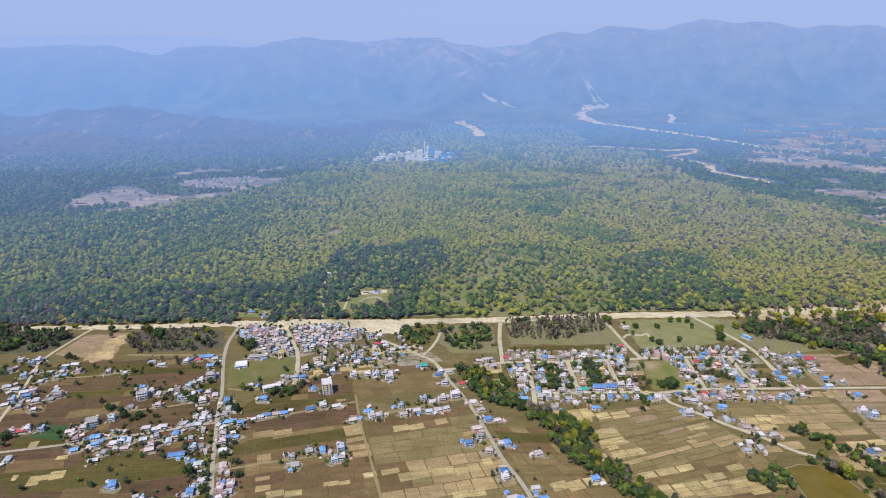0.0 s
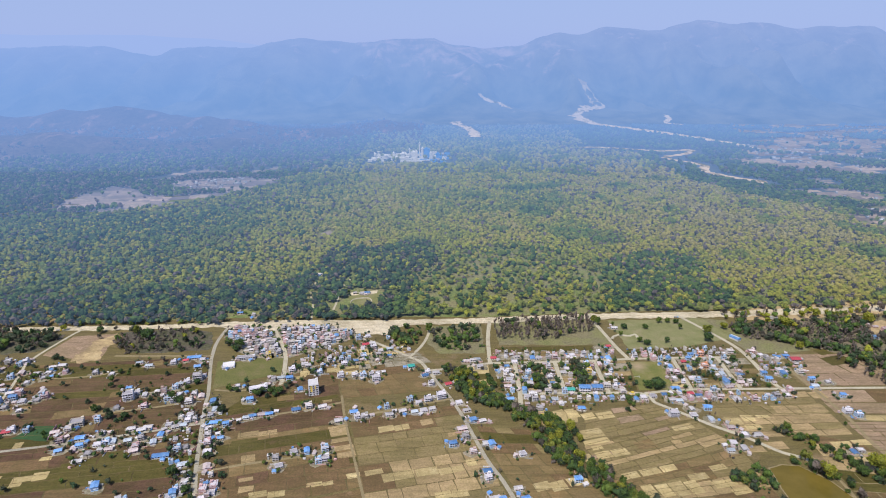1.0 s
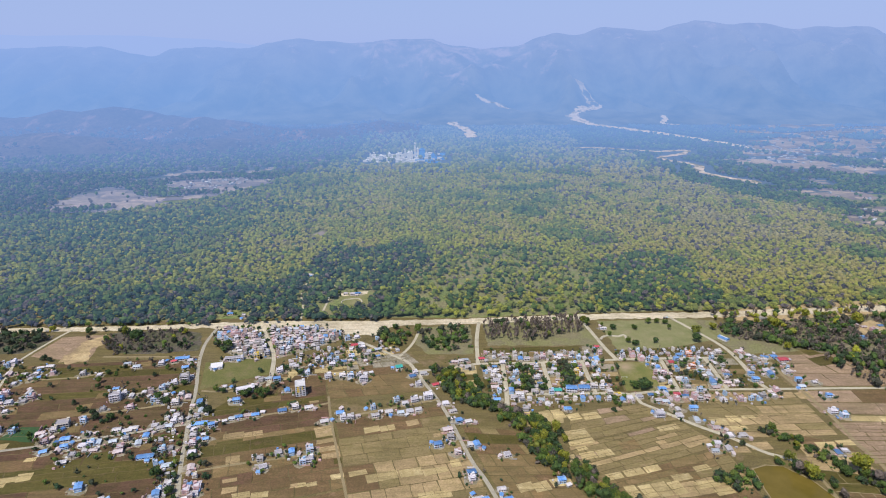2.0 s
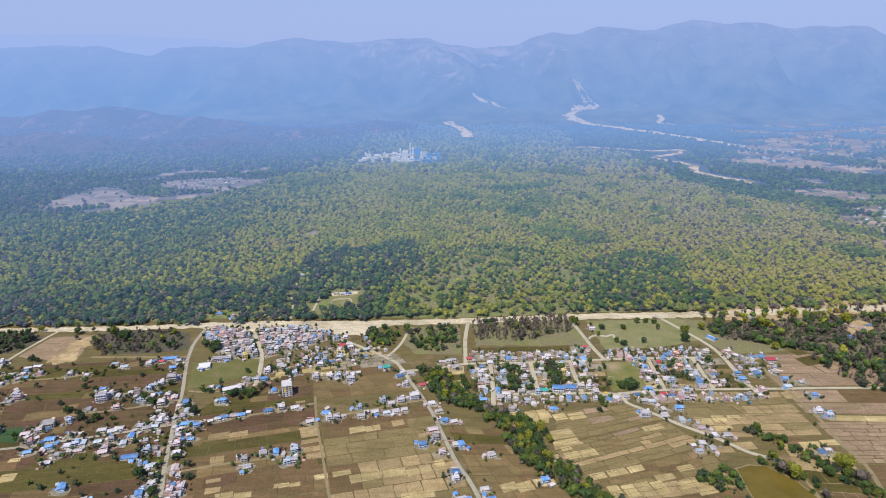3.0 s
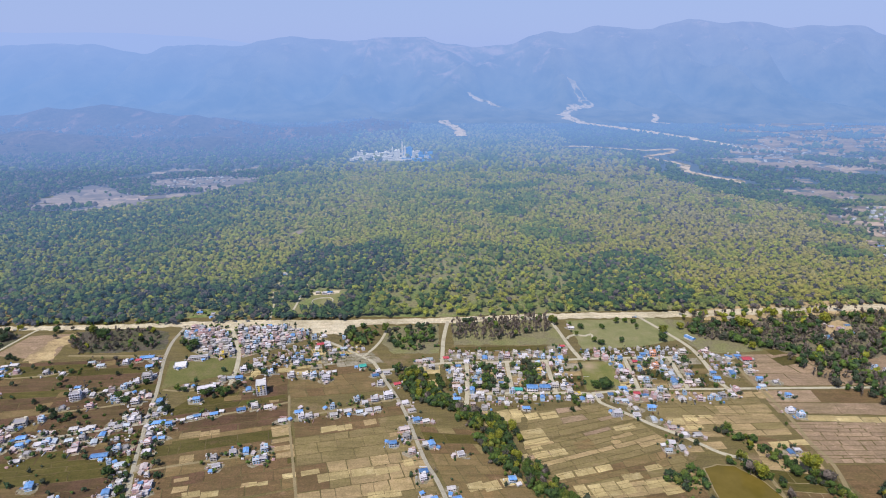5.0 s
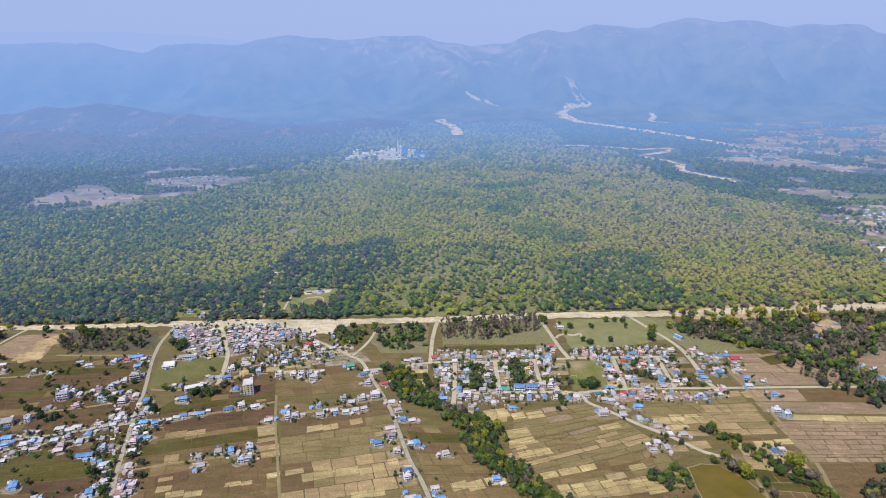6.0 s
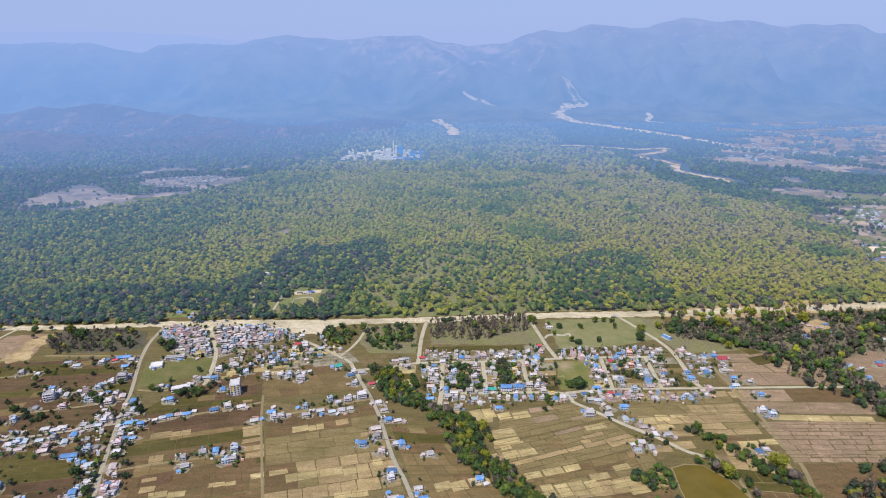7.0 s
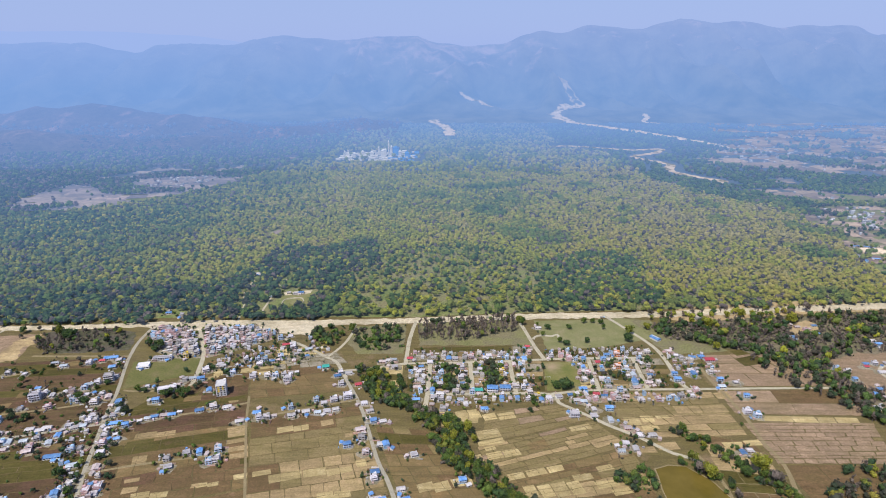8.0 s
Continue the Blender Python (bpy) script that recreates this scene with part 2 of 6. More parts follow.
WALL = {
    "white": paint("whitewash", (0.68, 0.67, 0.72)), "grey": paint("bare_cement_render", (0.36, 0.35, 0.34)), "cream": paint("cream_paint", (0.60, 0.55, 0.48)),
    "pink": paint("faded_pink_paint", (0.60, 0.38, 0.39)), "blue": paint("pale_blue_paint", (0.36, 0.53, 0.74)), "yellow": paint("yellow_paint", (0.75, 0.55, 0.08)),
    "brick": paint("raw_brick", (0.46, 0.34, 0.32)), "orange": paint("orange_paint", (0.66, 0.27, 0.13)), "teal": paint("teal_paint", (0.12, 0.40, 0.36)),
}
ROOF = {
    "slab": paint("weathered_roof_slab", (0.50, 0.475, 0.54), 0.4), "blue": surface("blue_tin", [(0.07, 0.19, 0.50), (0.13, 0.28, 0.58), (0.24, 0.37, 0.62)], 0.2, 1.2, 0.5, spread=0.4, by="object", stain=0.3, spec=0.5),
    "grey": surface("grey_tin", [(0.44, 0.43, 0.47), (0.54, 0.52, 0.56), (0.38, 0.32, 0.31)], 0.2, 1.2, 0.5, spread=0.25, by="object", spec=0.5),
    "rust": surface("rusted_tin", [(0.44, 0.35, 0.36), (0.54, 0.47, 0.50), (0.36, 0.26, 0.25)], 0.25, 1.2, 0.7, spread=0.25, by="object"),
    "red": surface("crimson_tin", [(0.52, 0.08, 0.11), (0.45, 0.07, 0.10)], 0.2, 1.2, 0.5, spread=0.15, by="object", spec=0.5),
    "pale": surface("faded_blue_tin", [(0.36, 0.43, 0.55), (0.46, 0.51, 0.60), (0.33, 0.36, 0.42)], 0.2, 1.2, 0.5, spread=0.25, by="object", stain=0.3, spec=0.5),
    "teal": surface("teal_tin", [(0.05, 0.33, 0.30), (0.07, 0.40, 0.36)], 0.2, 1.2, 0.5),
}
GLASS = surface("window_glass", [(0.03, 0.04, 0.05), (0.06, 0.07, 0.09)], 0.5, 2, 0.12, spec=0.6)
TIMBER = surface("door_timber", [(0.13, 0.08, 0.045), (0.2, 0.12, 0.07)], 0.8, 4, 0.7)
TANK = surface("black_water_tank", [(0.02, 0.02, 0.022), (0.035, 0.035, 0.04)], 1, 3, 0.45)
WATER, wnn, wll, wb = material("pond_water")
wb.inputs["Base Color"].default_value = (0.135, 0.105, 0.035, 1)
wb.inputs["Roughness"].default_value = 0.2
wb.inputs["Specular IOR Level"].default_value = 0.15
wgeo = wnn.new("ShaderNodeNewGeometry")
wrip = noise_node(wnn, wll, 0.8, 3, 0.6, wgeo.outputs["Position"])
wbp = wnn.new("ShaderNodeBump")
wbp.inputs["Strength"].default_value, wbp.inputs["Distance"].default_value = 0.15, 0.05
wll.new(wrip.outputs["Fac"], wbp.inputs["Height"])
wll.new(wbp.outputs["Normal"], wb.inputs["Normal"])
wmu = noise_node(wnn, wll, 0.05, 4, 0.6, wgeo.outputs["Position"])
wra = ramp(wnn, [(0.3, (0.115, 0.088, 0.018)), (0.7, (0.16, 0.118, 0.028))])
wll.new(wmu.outputs["Fac"], wra.inputs["Fac"])
wll.new(wra.outputs["Color"], wb.inputs["Base Color"])

# forest and distance: haze painted in as emission, its strength set per material
FAR_LEAF = paint_haze(canopy("hazed_foliage", 0.17, 0.18), 700.0, 2700.0, HAZE_GLOW, 0.3)
FARTHEST_LEAF = paint_haze(canopy("farthest_foliage", 0.12, 0.1), 1500.0, 900.0, (0.215, 0.385, 0.78), 0.16)
FAR_PLAIN = paint_haze(surface("distant_plain", [(0.045, 0.06, 0.025), (0.07, 0.08, 0.035), (0.10, 0.09, 0.05)], 0.006, 0.04, 0.95, stain=0.4), 900.0, 1500.0, (0.21, 0.385, 0.78))
FAR_FIELD = paint_haze(surface("distant_fields", [(0.27, 0.19, 0.135), (0.39, 0.285, 0.205), (0.30, 0.225, 0.145), (0.48, 0.37, 0.275)], 0.012, 0.06, 0.95, stain=0.3, spread=0.45, by="island"), 720.0, 2200.0, HAZE_GLOW, 0.5)


def far_sand(name, pale, paler, weeds):
    """River sand of the distance, broken by weedy islets."""
    m = surface(name, [pale, paler], 0.02, 0.1, 0.95)
    n, l = m.node_tree.nodes, m.node_tree.links
    geo, way = n.new("ShaderNodeNewGeometry"), n.new("ShaderNodeMapping")
    way.inputs["Scale"].default_value = (0.03, 0.014, 0.02)
    l.new(geo.outputs["Position"], way.inputs["Vector"])
    isle = noise_node(n, l, 1.0, 4, 0.65, way.outputs[0])
    cover = ramp(n, [(weeds, (0.0, 0.0, 0.0)), (weeds + 0.09, (0.8, 0.8, 0.8))])
    l.new(isle.outputs["Fac"], cover.inputs["Fac"])
    base = n["Principled BSDF"].inputs["Base Color"]
    l.new(blend(n, l, "MIX", cover.outputs["Color"], base.links[0].from_socket, (0.09, 0.10, 0.05)), base)
    # haze glow painted over sand and islets alike
    return paint_haze(m, 1300.0, 1900.0)


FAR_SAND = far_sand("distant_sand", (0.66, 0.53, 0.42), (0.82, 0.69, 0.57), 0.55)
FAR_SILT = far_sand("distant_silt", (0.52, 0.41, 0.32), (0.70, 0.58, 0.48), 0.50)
FAR_WALL = paint_haze(surface("distant_walls", [(0.36, 0.36, 0.38), (0.50, 0.49, 0.50)], 0.05, 0.3, 0.9, spread=0.35, by="island"))
PLANT_WALL = paint_haze(surface("factory_walls", [(0.68, 0.66, 0.63), (0.82, 0.79, 0.75)], 0.05, 0.3, 0.9, spread=0.35, by="island"), 720.0, 2700.0)
FAR_BLUE = paint_haze(surface("distant_blue_tin", [(0.10, 0.30, 0.62), (0.16, 0.38, 0.7)], 0.05, 0.3, 0.6))


# ---- helpers for meshes ----
def mesh_of(name, verts, faces, mat, smooth=False):
    me = bpy.data.meshes.new(name)
    me.from_pydata([tuple(v) for v in verts], [], [tuple(f) for f in faces])
    me.materials.append(mat)
    if smooth:
        me.polygons.foreach_set("use_smooth", [True] * len(me.polygons))
    me.update()
    return me


def array_mesh(name, verts, tris, mat, kinds=None, smooth=False):
    """A mesh of triangles from arrays, with the kind of tree as a value at each corner point."""
    me = bpy.data.meshes.new(name)
    nv, nt = len(verts), len(tris)
    me.vertices.add(nv)
    me.vertices.foreach_set("co", np.asarray(verts, np.float32).ravel())
    me.loops.add(nt * 3)
    me.loops.foreach_set("vertex_index", np.asarray(tris, np.int32).ravel())
    me.polygons.add(nt)
    me.polygons.foreach_set("loop_start", np.arange(0, nt * 3, 3, dtype=np.int32))
    me.polygons.foreach_set("loop_total", np.full(nt, 3, np.int32))
    me.polygons.foreach_set("use_smooth", np.full(nt, smooth))
    me.materials.append(mat)
    if kinds is not None:
        at = me.attributes.new("kind_of_tree", "FLOAT", "POINT")
        at.data.foreach_set("value", np.asarray(kinds, np.float32))
    me.update(calc_edges=True)
    me.validate()
    return me


def box(bm, x0, x1, y0, y1, z0, z1):
    vs = [bm.verts.new(p) for p in ((x0, y0, z0), (x1, y0, z0), (x1, y1, z0), (x0, y1, z0), (x0, y0, z1), (x1, y0, z1), (x1, y1, z1), (x0, y1, z1))]
    for f in ((3, 2, 1, 0), (4, 5, 6, 7), (0, 1, 5, 4), (1, 2, 6, 5), (2, 3, 7, 6), (3, 0, 4, 7)):
        bm.faces.new([vs[i] for i in f])


def part(name, bm, mat, parent, label=""):
    me = bpy.data.meshes.new(name)
    bm.to_mesh(me)
    bm.free()
    me.materials.append(mat)
    ob = new(name, me)
    ob.parent = parent
    if label:
        tagged(ob, label)
    return ob


def inside(poly, x, y):
    hit, j = False, len(poly) - 1
    for i in range(len(poly)):
        (xi, yi), (xj, yj) = poly[i], poly[j]
        if (yi > y) != (yj > y) and x < (xj - xi) * (y - yi) / (yj - yi) + xi:
            hit = not hit
        j = i
    return hit


def smooth_line(pts, step=6.0):
    """A smooth line through the given points, as points about a step apart."""
    pts = [Vector((*p, 0)) for p in pts]
    pts = [pts[0] * 2 - pts[1]] + pts + [pts[-1] * 2 - pts[-2]]
    out = []
    for i in range(1, len(pts) - 2):
        a, b, c, d = pts[i - 1:i + 3]
        k = max(1, int((c - b).length / step))
        for s in range(k):
            t = s / k
            out.append(0.5 * (2 * b + (c - a) * t + (2 * a - 5 * b + 4 * c - d) * t * t + (3 * b - a - 3 * c + d) * t ** 3))
    out.append(pts[-2])
    return out


def ribbon(name, pts, width, mat, z, step=6.0, ragged=0.12, taper=None):
    """A strip of ground along a line, with ragged edges and a low sloping shoulder."""
    line = smooth_line(pts, step)
    vs, fs = [], []
    for i, p in enumerate(line):
        d = (line[min(i + 1, len(line) - 1)] - line[max(i - 1, 0)]).normalized()
        side = Vector((d.y, -d.x, 0))
        w = width if taper is None else width + (taper - width) * i / (len(line) - 1)
        a = w / 2 * (1 + ragged * noise.noise(p * 0.11 + Vector((0, 0, 7))))
        b = w / 2 * (1 + ragged * noise.noise(p * 0.11 + Vector((0, 0, 31))))
        for off, h in ((-a - 0.5, -0.05), (-a, z), (b, z), (b + 0.5, -0.05)):
            vs.append(p + side * off + Vector((0, 0, h)))
    for i in range(len(line) - 1):
        for j in range(3):
            fs.append((4 * i + j, 4 * i + j + 1, 4 * i + 5 + j, 4 * i + 4 + j))
    return new(name, mesh_of(name, vs, fs, mat))


def patch(name, poly, mat, z, wobble=0.0):
    """A flat piece of ground within a smooth outline."""
    rim = []
    for i in range(len(poly)):
        a, b = Vector((*poly[i], 0)), Vector((*poly[(i + 1) % len(poly)], 0))
        k = max(1, int((b - a).length / 5)) if wobble else 1
        for s in range(k):
            p = a.lerp(b, s / k)
            if wobble:
                p += Vector((noise.noise(p * 0.09), noise.noise(p * 0.09 + Vector((9, 5, 2))), 0)) * wobble
            rim.append(p)
    bm = bmesh.new()
    top = [bm.verts.new((p.x, p.y, z)) for p in rim]
    low = [bm.verts.new((p.x, p.y, -0.1)) for p in rim]
    bm.faces.new(top)
    for i in range(len(rim)):
        j = (i + 1) % len(rim)
        bm.faces.new((top[j], top[i], low[i], low[j]))
    bmesh.ops.recalc_face_normals(bm, faces=bm.faces[:])
    me = bpy.data.meshes.new(name)
    bm.to_mesh(me)
    bm.free()
    me.materials.append(mat)
    return new(name, me)


# ---- the ground, one sheet to the horizon ----
gx = np.concatenate([np.linspace(-5600, -1000, 12), np.linspace(-900, 900, 61), np.linspace(1000, 5600, 12)])
gy = np.concatenate([np.linspace(-900, 250, 6), np.linspace(300, 1000, 25), np.linspace(1100, 5240, 30)])
gv = [(x, y, -0.06 + 0.04 * noise.noise(Vector((x, y, 0)) * 0.02)) for y in gy for x in gx]
gf = [(j * len(gx) + i, j * len(gx) + i + 1, (j + 1) * len(gx) + i + 1, (j + 1) * len(gx) + i) for j in range(len(gy) - 1) for i in range(len(gx) - 1)]
tagged(new("ground", mesh_of("ground", gv, gf, GROUND)), "dry brownish farmland soil with sparse grass", "ground", kind="structure")
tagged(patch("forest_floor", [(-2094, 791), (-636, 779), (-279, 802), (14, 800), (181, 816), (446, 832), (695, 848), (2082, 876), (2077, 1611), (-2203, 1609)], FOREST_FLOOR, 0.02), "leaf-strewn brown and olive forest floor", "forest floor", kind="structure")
# ---- roads, sand strip, pond ----
STRIP = [(-1262, 738), (-897, 749), (-629, 760), (-472, 766), (-355, 776), (-274, 781), (-151, 781), (-70, 784), (13, 788), (181, 803), (352, 809), (439, 816), (529, 824), (683, 837), (972, 861), (1247, 886)]
tagged(ribbon("sand_strip", STRIP, 9.0, SAND, 0.10, 6, 0.5, 25.0), "wide pale sandy dry river bed along the forest edge", "river bed", kind="structure")
tagged(patch("town_forecourt", [(-367, 766), (-325, 756), (-266, 757), (-210, 772), (-140, 766), (-146, 745), (-115, 749), (-123, 766), (-84, 774), (-140, 787), (-279, 790)], SAND, 0.14, 3), "trampled pale sand beside the town", "sand", kind="structure")
tagged(patch("town_forecourt", [(-235, 770), (-150, 772), (-95, 776), (-116, 759), (-114, 743), (-145, 743), (-191, 754)], SAND, 0.12, 4), "trampled pale sand beside the river bed", "sand", kind="structure")
tagged(patch("east_sand", [(366, 803), (419, 785), (482, 792), (586, 811), (725, 824), (735, 876), (556, 853), (445, 837)], SANDY, 0.07, 9), "patchy sand between the roadside trees", "sand", kind="structure")
tagged(patch("west_sand", [(-670, 791), (-615, 779), (-594, 791), (-613, 824), (-654, 829)], SOIL, 0.06, 5), "bare orange soil at the forest edge", "bare soil", kind="structure")
ROADS = [
    ("road", TARRED, 3.4, 0.10, [(-257, 400), (-265, 425), (-279, 464), (-295, 516), (-310, 566), (-319, 601), (-339, 660), (-347, 690), (-353, 722), (-354, 772)]),
    ("road", TARRED, 3.2, 0.10, [(26, 400), (17, 425), (9, 448), (-3, 476), (-14, 512), (-27, 555), (-40, 589), (-54, 620), (-65, 646)]),
    ("road", DUST_ROAD, 3.8, 0.11, [(-57, 629), (-65, 646), (-75, 667), (-89, 679), (-107, 694), (-138, 719), (-168, 736)]),
    ("lane", DUST_ROAD, 3.0, 0.12, [(-89, 679), (-75, 710), (-67, 743), (-66, 774)]),
    ("road", DUST_ROAD, 4.6, 0.12, [(-299, 782), (-292, 772), (-279, 747), (-262, 712), (-250, 682), (-241, 639), (-238, 611)]),
    ("lane", DUST_ROAD, 4.4, 0.12, [(13, 662), (15, 730), (21, 785)]),
    ("lane", DUST_ROAD, 4.4, 0.13, [(44, 663), (43, 602), (41, 565), (49, 554)]),
    ("lane", DUST_ROAD, 4.4, 0.13, [(95, 666), (95, 593)]),
    ("lane", DUST_ROAD, 4.4, 0.13, [(145, 670), (145, 595)]),
    ("lane", DUST_ROAD, 3.8, 0.12, [(-65, 645), (-31, 651), (13, 663), (83, 666), (148, 670), (192, 674), (244, 677), (325, 679)]),
    ("lane", DUST_ROAD, 4.4, 0.13, [(170, 801), (178, 747), (184, 706), (191, 674)]),
    ("road", DUST_ROAD, 4.6, 0.12, [(301, 808), (328, 747), (343, 706), (346, 667), (344, 627), (348, 603)]),
    ("field_track", TRACK, 3.4, 0.10, [(383, 668), (383, 623), (386, 590), (388, 562), (388, 536), (385, 502), (388, 480), (385, 456), (380, 438), (380, 421)]),
    ("lane", DUST_ROAD, 3.8, 0.12, [(43, 593), (148, 595), (186, 592), (191, 576), (207, 561), (223, 546), (239, 531), (263, 512), (287, 488), (303, 480), (310, 470)]),
    ("lane", DUST_ROAD, 4.4, 0.13, [(247, 674), (245, 634), (243, 602)]),
    ("lane", DUST_ROAD, 4.4, 0.13, [(305, 677), (301, 602)]),
    ("lane", DUST_ROAD, 3.4, 0.11, [(186, 594), (241, 602), (348, 604), (454, 606), (528, 607)]),
    ("lane", TARRED, 3.0, 0.11, [(-603, 462), (-443, 497), (-414, 505), (-369, 516), (-330, 527), (-303, 535)]),
    ("field_track", TRACK, 2.8, 0.10, [(-300, 538), (-235, 550), (-189, 564), (-158, 576)]),
    ("lane", TRACK, 2.6, 0.10, [(-145, 547), (-103, 560), (-60, 575), (-36, 583)]),
    ("field_track", TRACK, 2.0, 0.10, [(-162, 589), (-150, 540), (-132, 480), (-110, 407)]),
    ("field_track", TRACK, 2.3, 0.10, [(-276, 458), (-234, 470), (-194, 479), (-158, 486)]),
    ("field_track", TRACK, 2.6, 0.10, [(-421, 553), (-382, 561), (-349, 570), (-316, 583)]),
    ("road", DUST_ROAD, 3.0, 0.12, [(-527, 510), (-533, 534), (-551, 599), (-563, 636), (-573, 671), (-564, 737), (-557, 761)]),
    ("lane", TRACK, 2.2, 0.10, [(310, 488), (315, 462), (318, 444), (316, 407)]),
    ("forest_track", DUST_ROAD, 2.6, 0.10, [(-214, 790), (-214, 843), (-214, 925), (-199, 979)]),
    ("forest_track", DUST_ROAD, 2.0, 0.10, [(-240, 790), (-250, 850), (-264, 900), (-262, 993)]),
    ("lane", TRACK, 2.3, 0.10, [(-312, 601), (-291, 599), (-241, 604), (-235, 614)]),
    ("field_track", TRACK, 2.6, 0.10, [(-471, 682), (-406, 682), (-346, 682)]),
    ("field_track", TRACK, 2.6, 0.10, [(-533, 623), (-470, 632), (-444, 646)]),
]
ROAD_WORDS = {"road": "narrow dusty village road with worn edges", "lane": "pale dirt lane between houses", "field_track": "thin beaten track between the fields", "forest_track": "pale sandy track into the forest"}
for lift, (word, mat, width, z, line) in enumerate(ROADS):
    tagged(ribbon(word, line, width, mat, z + 0.004 * lift), ROAD_WORDS[word], word.replace("_", " "), kind="structure")
MEADOWS = []
for spot, mat, words, z, wob in (
    ([(188, 667), (230, 667), (223, 603), (182, 600)], PITCH, "grass playing field worn bare in the middle", 0.05, 0),
    ([(194, 788), (335, 794), (350, 732), (281, 709), (199, 699)], GRASS, "open grass pasture with scattered trees", 0.04, 2),
    ([(-332, 667), (-252, 682), (-245, 638), (-315, 604)], SCHOOL, "green school field", 0.04, 1),
    ([(-567, 682), (-557, 736), (-501, 745), (-484, 669)], PLOT["mauve"], "grey-brown fallow field with sandy streaks", 0.05, 2),
    ([(-204, 877), (-152, 895), (-147, 855), (-175, 841)], GRASS, "fenced clearing beside the forest sheds", 0.05, 2),
    ([(-201, 895), (-155, 904), (-155, 891), (-194, 881)], SAND, "swept sand yard", 0.08, 1.5),
    ([(-497, 748), (-420, 762), (-372, 752), (-352, 700), (-410, 690), (-458, 690)], BURNT, "dark burnt scrub ground under thin trees", 0.05, 4),
    ([(24, 788), (168, 804), (176, 750), (186, 712), (30, 712)], DRY_GRASS, "dry olive grass below leafless trees", 0.05, 4),
    ([(350, 770), (480, 795), (900, 830), (900, 720), (690, 610), (560, 560), (490, 630), (472, 690), (420, 712), (362, 732)], SCRUB, "dark scrubby woodland ground", 0.03, 6),
    ([(308, 800), (365, 790), (366, 732), (425, 716), (440, 698), (398, 690), (352, 690), (346, 720)], DRY_GRASS, "dry olive grass at the edge of the woods", 0.035, 3),
    ([(-66, 768), (8, 776), (9, 688), (-50, 688), (-68, 716)], DRY_GRASS, "dry olive grass below a green grove", 0.035, 3),
    ([(-790, 752), (-570, 742), (-565, 705), (-590, 690), (-790, 665)], BURNT, "dark woodland ground", 0.03, 6),
):
    if mat in (GRASS, SCHOOL, PITCH):
        MEADOWS.append(spot)
    tagged(patch("meadow" if mat in (GRASS, SCHOOL, PITCH) else "scrub_ground" if mat in (SCRUB, BURNT, DRY_GRASS) else "yard", spot, mat, z, wob), words, "field", kind="structure")
STREAKS = surface("sand_washed_over_soil", [(0.24, 0.18, 0.115), (0.30, 0.22, 0.13), (0.46, 0.345, 0.19), (0.52, 0.40, 0.24)], 0.035, 0.4, 0.95, stain=0.3, field=True)
WOOD_YARD = [(569, 780), (596, 790), (604, 775), (580, 744), (556, 740), (550, 752)]
HAMLET_YARD = [(548, 640), (558, 672), (600, 690), (680, 690), (680, 600), (600, 570), (556, 606)]
MEADOWS.extend([WOOD_YARD, HAMLET_YARD])
tagged(patch("hamlet_ground", HAMLET_YARD, PLOT["mauve"], 0.06, 5), "bare brown ground round a few white houses", "ground", kind="structure")
tagged(ribbon("lane", [(640, 596), (612, 612), (600, 634), (612, 655), (660, 668)], 4.0, DUST_ROAD, 0.12), "pale dirt lane between houses", "lane", kind="structure")
tagged(patch("sand_yard", WOOD_YARD, SANDY, 0.09, 3), "bare sandy yard in a gap of the woods", "sand", kind="structure")
tagged(patch("sand_streak", [(-520, 666), (-522, 697), (-518, 721), (-502, 748), (-489, 736), (-495, 721), (-495, 690), (-491, 666)], STREAKS, 0.11, 11), "pale sandy streak across the ploughed field", "sand", kind="structure")
tagged(ribbon("earth_bund", [(184, 728), (188, 736), (198, 741), (211, 738), (220, 743), (221, 731)], 3.0, DUST_ROAD, 0.9, 4), "curved pale earth bund in the pasture", "bund", kind="structure")
tagged(ribbon("pen_wall", [(-187, 828), (-191, 850), (-190, 863), (-180, 869), (-167, 871), (-160, 862), (-159, 847)], 1.2, DUST_ROAD, 1.3, 3, 0.0), "low pale wall round a clearing", "wall", kind="structure")
tagged(patch("vegetable_plot", [(-486, 509), (-474, 530), (-455, 530), (-447, 505)], surface("dense_green_crop", [(0.03, 0.075, 0.03), (0.045, 0.10, 0.035)], 0.1, 0.8, 0.9), 0.12, 1), "dense dark green vegetable plot", "field", kind="structure")
wall_bm = bmesh.new()
box(wall_bm, -0.15, 0.15, 0, 25, -0.1, 2.2)
compound_wall = tagged(new("compound_wall"), "faded pink plastered wall beside a green plot", "wall")
part("wall_panel", wall_bm, WALL["pink"], compound_wall)
compound_wall.matrix_basis = pose(-446, 506, 0.1, 0, 0, 14)
POND = [(262, 464), (276, 469), (292, 468), (308, 448), (316, 425), (303, 407), (267, 398), (258, 421)]
PX, PY = sum(p[0] for p in POND) / len(POND), sum(p[1] for p in POND) / len(POND)
tagged(patch("pond_bank", [(PX + (x - PX) * 1.05, PY + (y - PY) * 1.04) for x, y in POND], TRACK, 0.10, 1.5), "low earth bank round the pond", "bank", kind="structure")
for spot in ([(-350, 752), (-300, 772), (-262, 714), (-250, 676), (-285, 676), (-318, 694), (-322, 715), (-345, 730)], [(-290, 765), (-210, 772), (-165, 752), (-165, 735), (-196, 708), (-232, 684), (-244, 676), (-252, 700), (-270, 738)]):
    tagged(patch("bazaar_ground", spot, YARD, 0.07, 2), "trodden dusty ground between the bazaar houses", "ground", kind="structure")
